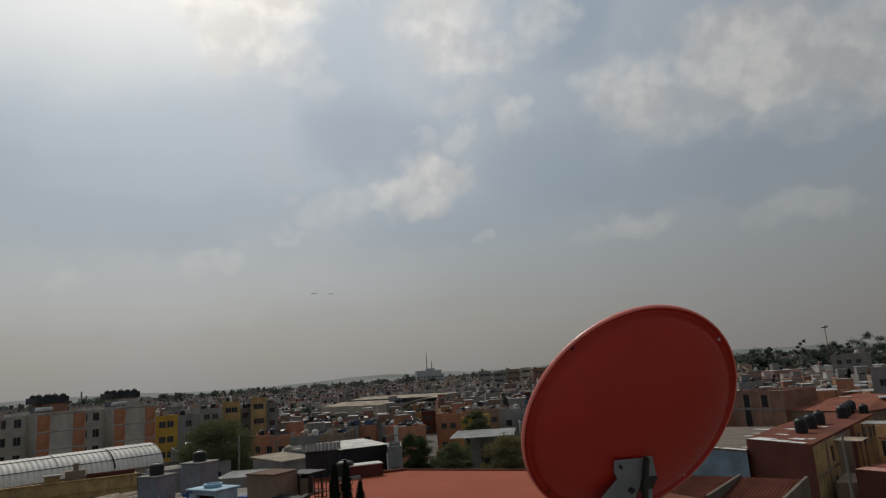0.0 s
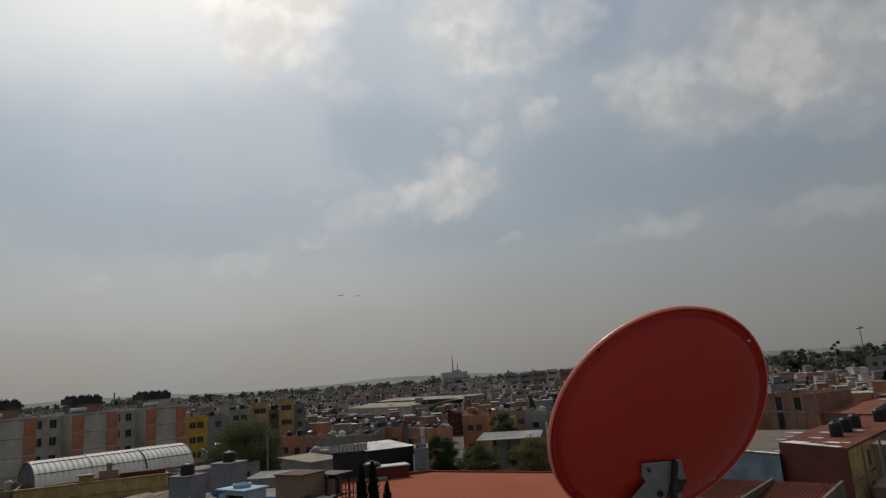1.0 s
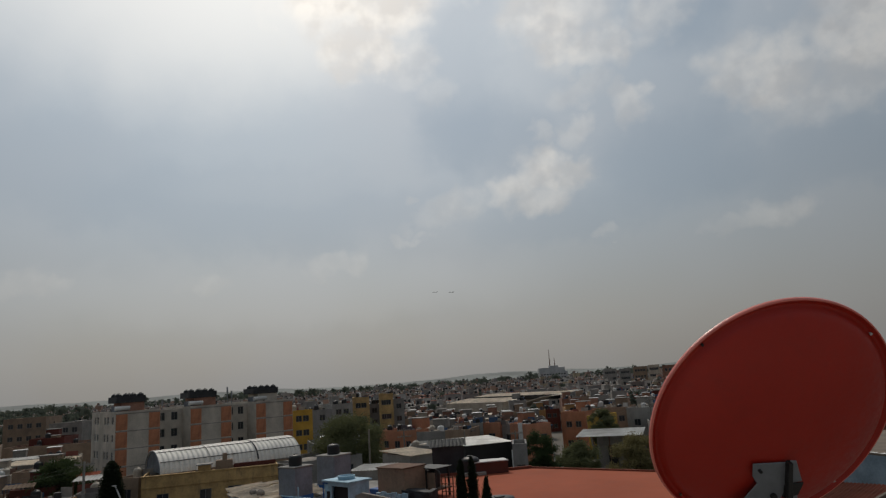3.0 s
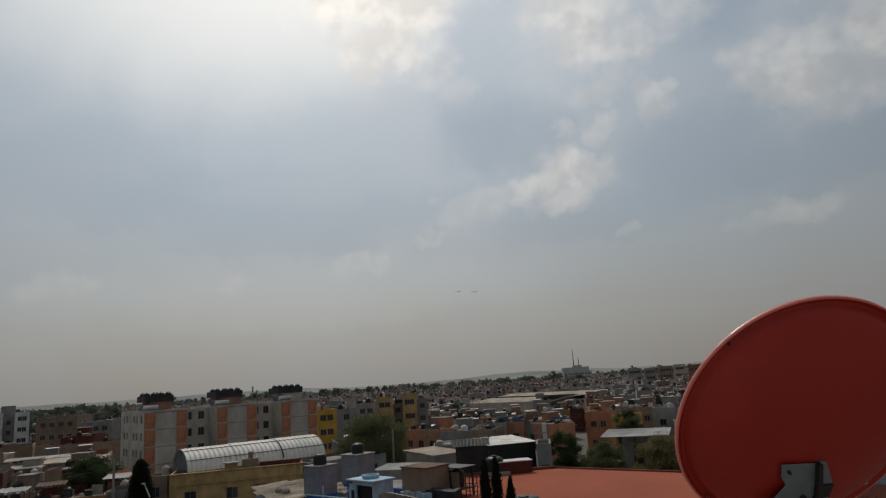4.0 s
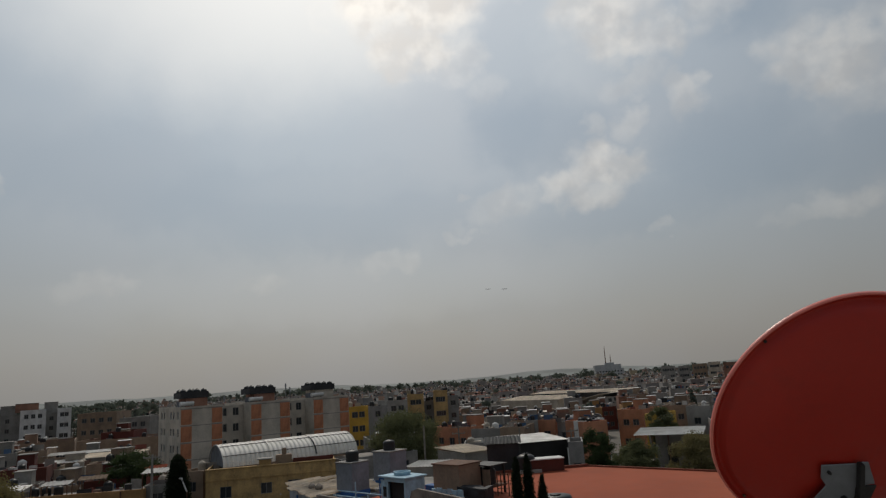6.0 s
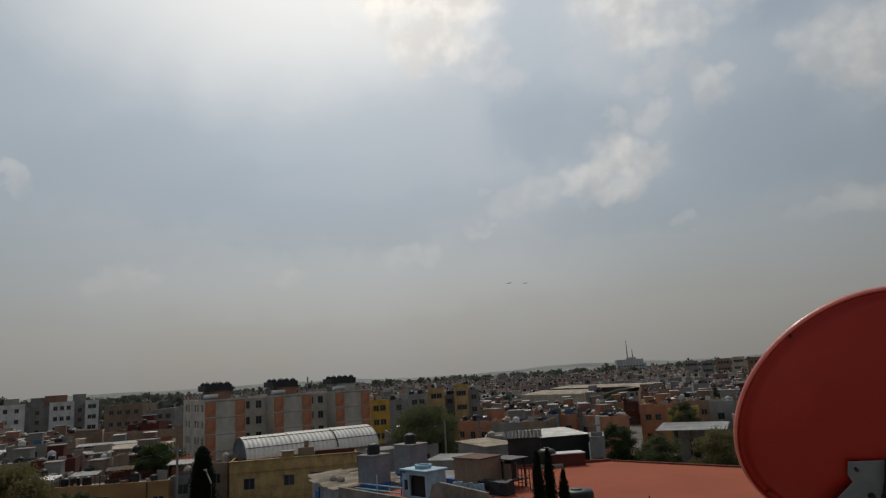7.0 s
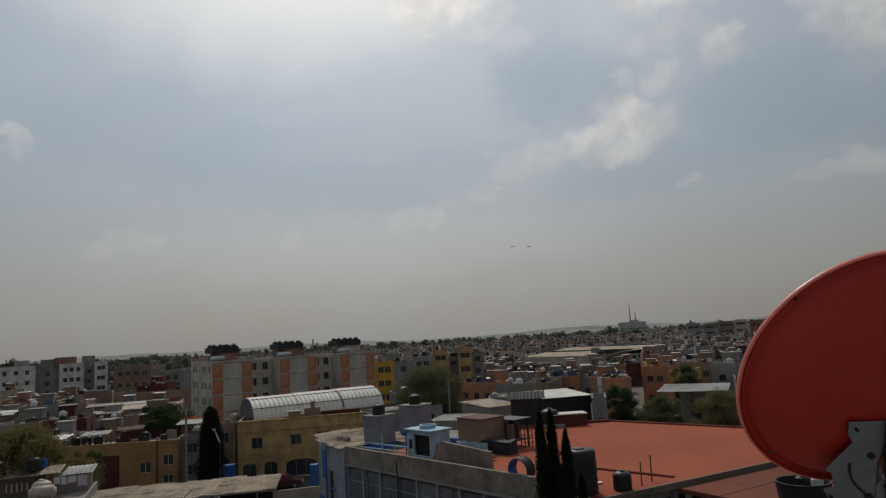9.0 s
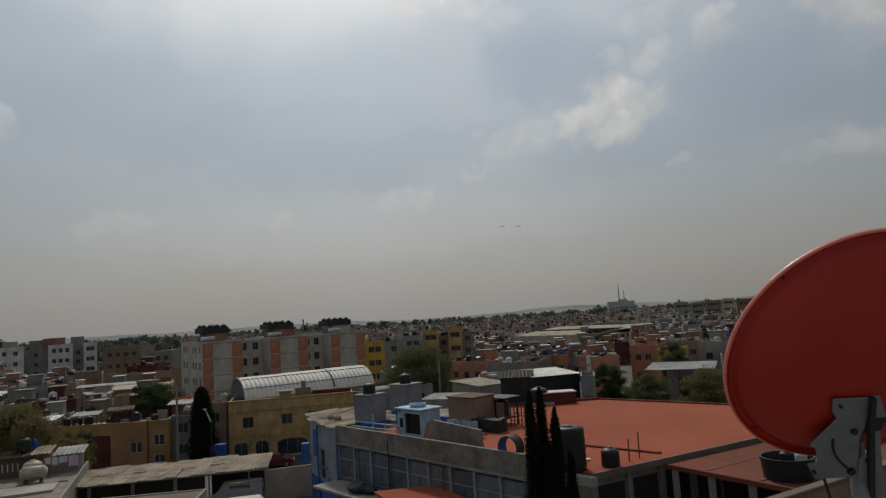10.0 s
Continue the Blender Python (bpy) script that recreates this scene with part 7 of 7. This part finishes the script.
def add_tank(p, r, h):
    i = len(tanks_v)
    for z, q in ((0, r), (h * 0.8, r), (h, r * 0.4)):
        tanks_v.extend(p + Vector((q * math.cos(k * math.pi / 4), q * math.sin(k * math.pi / 4), z)) for k in range(8))
    for ring_ in (0, 8):
        tanks_f.extend((i + ring_ + k, i + ring_ + (k + 1) % 8, i + ring_ + 8 + (k + 1) % 8, i + ring_ + 8 + k) for k in range(8))
    tanks_f.append(tuple(range(i + 16, i + 24)))


# odds and ends left on the roofs: crates, boards, buckets, sheets on edge
litter_v, litter_f = [], []
r6 = random.Random(77)
for hm, hw, d, z in LITTER:
    for _ in range(9):
        x, y = r6.uniform(0.5, max(0.6, hw - 1.0)), r6.uniform(0.5, max(0.6, d - 1.0))
        q = hm @ Matrix.Translation((x, y, z)) @ Matrix.Rotation(r6.uniform(-0.6, 0.6), 4, "Z")
        kind = r6.random()
        if kind < 0.45:
            add_box(litter_v, litter_f, q, 0, 0, 0, r6.uniform(0.25, 0.9), r6.uniform(0.25, 0.8), r6.uniform(0.3, 0.9))
        elif kind < 0.75:
            add_box(litter_v, litter_f, q, 0, 0, 0, r6.uniform(0.8, 2.2), 0.05, r6.uniform(0.5, 1.3))
        else:
            add_box(litter_v, litter_f, q, 0, 0, 0.0, r6.uniform(0.9, 2.2), r6.uniform(0.5, 1.4), r6.uniform(0.06, 0.2))
for p, r, h in SPARE_TANKS:
    add_tank(p, r, h)
far = 215.0
while far < 1500:
    a = -44.0
    while a < 60:
        w, d = rng.uniform(3.8, 7), rng.uniform(4.5, 7)
        p = pol(a, far + rng.uniform(-1.0, 1.0))
        if rng.random() < 0.9 and free(p, 4):
            h = rng.choice((3.2, 5.4, 5.6, 5.8, 6.0, 6.2, 6.6, 8.4, 8.8)) + rng.uniform(-0.2, 0.3)
            if far > 500 and rng.random() < 0.04:
                h = rng.uniform(9, 13)
            m = Matrix.Translation(p) @ Matrix.Rotation(radians(a * 0.5 + 12 + rng.uniform(-4, 4)), 4, "Z")
            add_box(walls_v, walls_f, m, -w / 2, -d / 2, 0, w / 2, d / 2, h)
            add_box(roofs_v, roofs_f, m, -w / 2 - 0.08, -d / 2 - 0.08, h, w / 2 + 0.08, d / 2 + 0.08, h + 0.16)
            if rng.random() < (0.6 if far < 450 else 0.25):
                x = rng.uniform(-w / 2 + 0.2, w / 2 - 2.2)
                add_box(walls_v, walls_f, m, x, 0, h, x + 2, 2, h + 2)
                add_box(roofs_v, roofs_f, m, x - 0.1, -0.1, h + 2, x + 2.1, 2.1, h + 2.12)
            for _ in range(rng.choice((1, 1, 2, 3)) if far < 700 else 1):
                x, y = rng.uniform(-w / 2 + 0.6, w / 2 - 0.6), rng.uniform(-d / 2 + 0.6, 0)
                add_tank(m @ Vector((x, y, h + 0.16)), rng.uniform(0.38, 0.55), rng.uniform(0.9, 1.4))
            if rng.random() < 0.4:
                x = rng.uniform(-w / 2, w / 2 - 2)
                add_box(sheets_v, sheets_f, m, x, -d / 2 + 0.2, h + 0.35, x + rng.uniform(1.2, 2.4), -d / 2 + 2.2, h + 0.41)
            for _ in range(3 if far < 480 else 0):
                x, y = rng.uniform(-w / 2 + 0.3, w / 2 - 1.2), rng.uniform(-d / 2 + 0.3, d / 2 - 1)
                add_box(litter_v, litter_f, m, x, y, h + 0.16, x + rng.uniform(0.3, 1.1), y + rng.uniform(0.2, 0.8), h + 0.16 + rng.uniform(0.3, 1.0))
            if far < 650:
                for f in range(1 if h < 4 else 2 if h < 7.5 else 3):
                    for k in range(2):
                        x = -w / 4 + w / 2 * k
                        add_box(dark_v, dark_f, m, x - 0.6, -d / 2 - 0.03, f * 2.7 + 0.95, x + 0.6, -d / 2 + 0.02, f * 2.7 + 2.1)
        a += (w + rng.choice((0.1, 0.3, 0.5, 2.5))) / far * 57.3 * (1.0 if far < 600 else 1.5)
    far += 8.0 if far < 500 else far * 0.024
tagged(mesh_part("roof_clutter", litter_v, litter_f, "clutter"), "crates, boards and sheets littering the flat roofs", "clutter", kind="stuff")
tagged(mesh_part("far_houses", walls_v, walls_f, "far_walls"), "crowded low rendered houses of the town", "houses", kind="stuff")
tagged(mesh_part("far_roofs", roofs_v, roofs_f, "far_roofs"), "flat roofs of the crowded town houses", "roofs", kind="stuff")
tagged(mesh_part("far_tanks", tanks_v, tanks_f, "far_tanks"), "small water tanks on the far roofs", "tanks", kind="stuff")
tagged(mesh_part("far_sheets", sheets_v, sheets_f, "tin"), "loose bright metal sheets on the far roofs", "sheets", kind="stuff")
tagged(mesh_part("far_windows", dark_v, dark_f, "glass"), "dark windows of the far houses", "windows", kind="stuff")

# ---- far woods: crowns between the roofs and along the skyline ----
def woods(name, spots, label, leaf, size, per):
    r5 = random.Random(len(spots))
    cl = []
    trunks = bmesh.new()
    for p, h, r in spots:
        rod(trunks, p, p + Vector((0, 0, h * 0.6)), r * 0.08, 5)
        for _ in range(10):
            z = r5.uniform(0.35, 0.95)
            q = r * math.sin(math.pi * (z * 0.8 + 0.1)) * r5.uniform(0.1, 0.85)
            b = r5.uniform(0, 6.28)
            cl.append((p + Vector((math.cos(b) * q, math.sin(b) * q, h * z)), r * r5.uniform(0.25, 0.45)))
    tagged(mesh_part(name, *leaves(r5, cl, per, size, 0.8), leaf), label, "woods", kind="stuff")
    tagged(part(name + "_trunks", trunks, "bark"), "trunks of the far trees", "woods", kind="stuff")


spots = []
for _ in range(110):
    spots.append((pol(rng.uniform(-36, -23.3), rng.uniform(270, 330)), rng.uniform(10, 16.5), rng.uniform(2.5, 5)))
for a_ in (-25.6, -26.0, -27.9, -28.3, -31.2, -35.2):
    spots.append((pol(a_, 285), rng.uniform(16.5, 18.5), 1.9))
for a_, h_, r_ in ((-32.9, 20, 5), (-34.2, 19, 5), (-31.8, 17, 4)):
    spots.append((pol(a_, 290), h_, r_))
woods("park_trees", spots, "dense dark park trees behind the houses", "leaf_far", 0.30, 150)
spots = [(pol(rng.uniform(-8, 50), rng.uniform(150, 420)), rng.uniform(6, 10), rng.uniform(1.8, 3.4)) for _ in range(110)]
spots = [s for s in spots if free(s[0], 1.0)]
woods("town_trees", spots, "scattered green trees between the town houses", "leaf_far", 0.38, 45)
spots = []
for _ in range(620):
    a_ = rng.uniform(-42, 56)
    d_ = rng.uniform(620, 1450)
    spots.append((pol(a_, d_), rng.uniform(9, 15) + (4 if rng.random() < 0.08 else 0), rng.uniform(5, 10)))
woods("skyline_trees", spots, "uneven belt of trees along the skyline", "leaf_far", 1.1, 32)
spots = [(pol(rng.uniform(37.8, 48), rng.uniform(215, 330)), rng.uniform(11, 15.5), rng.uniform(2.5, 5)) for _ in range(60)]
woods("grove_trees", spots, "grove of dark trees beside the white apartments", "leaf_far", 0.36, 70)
# low hills closing the horizon
bm = bmesh.new()
rows = []
for i in range(121):
    a_ = -60 + i
    h = 26 + 20 * noise.noise(Vector((a_ * 0.08, 0.3, 0))) + 7 * noise.noise(Vector((a_ * 0.5, 1.3, 0)))
    rows.append((bm.verts.new(pol(a_, 3000, -1)), bm.verts.new(pol(a_, 3300, max(h, 15))), bm.verts.new(pol(a_, 3700, -1))))
for p, q in zip(rows, rows[1:]):
    bm.faces.new((p[0], q[0], q[1], p[1]))
    bm.faces.new((p[1], q[1], q[2], p[2]))
tagged(part("far_hills", bm, "far_hills"), "low hazy hills along the horizon", "hills", kind="structure")
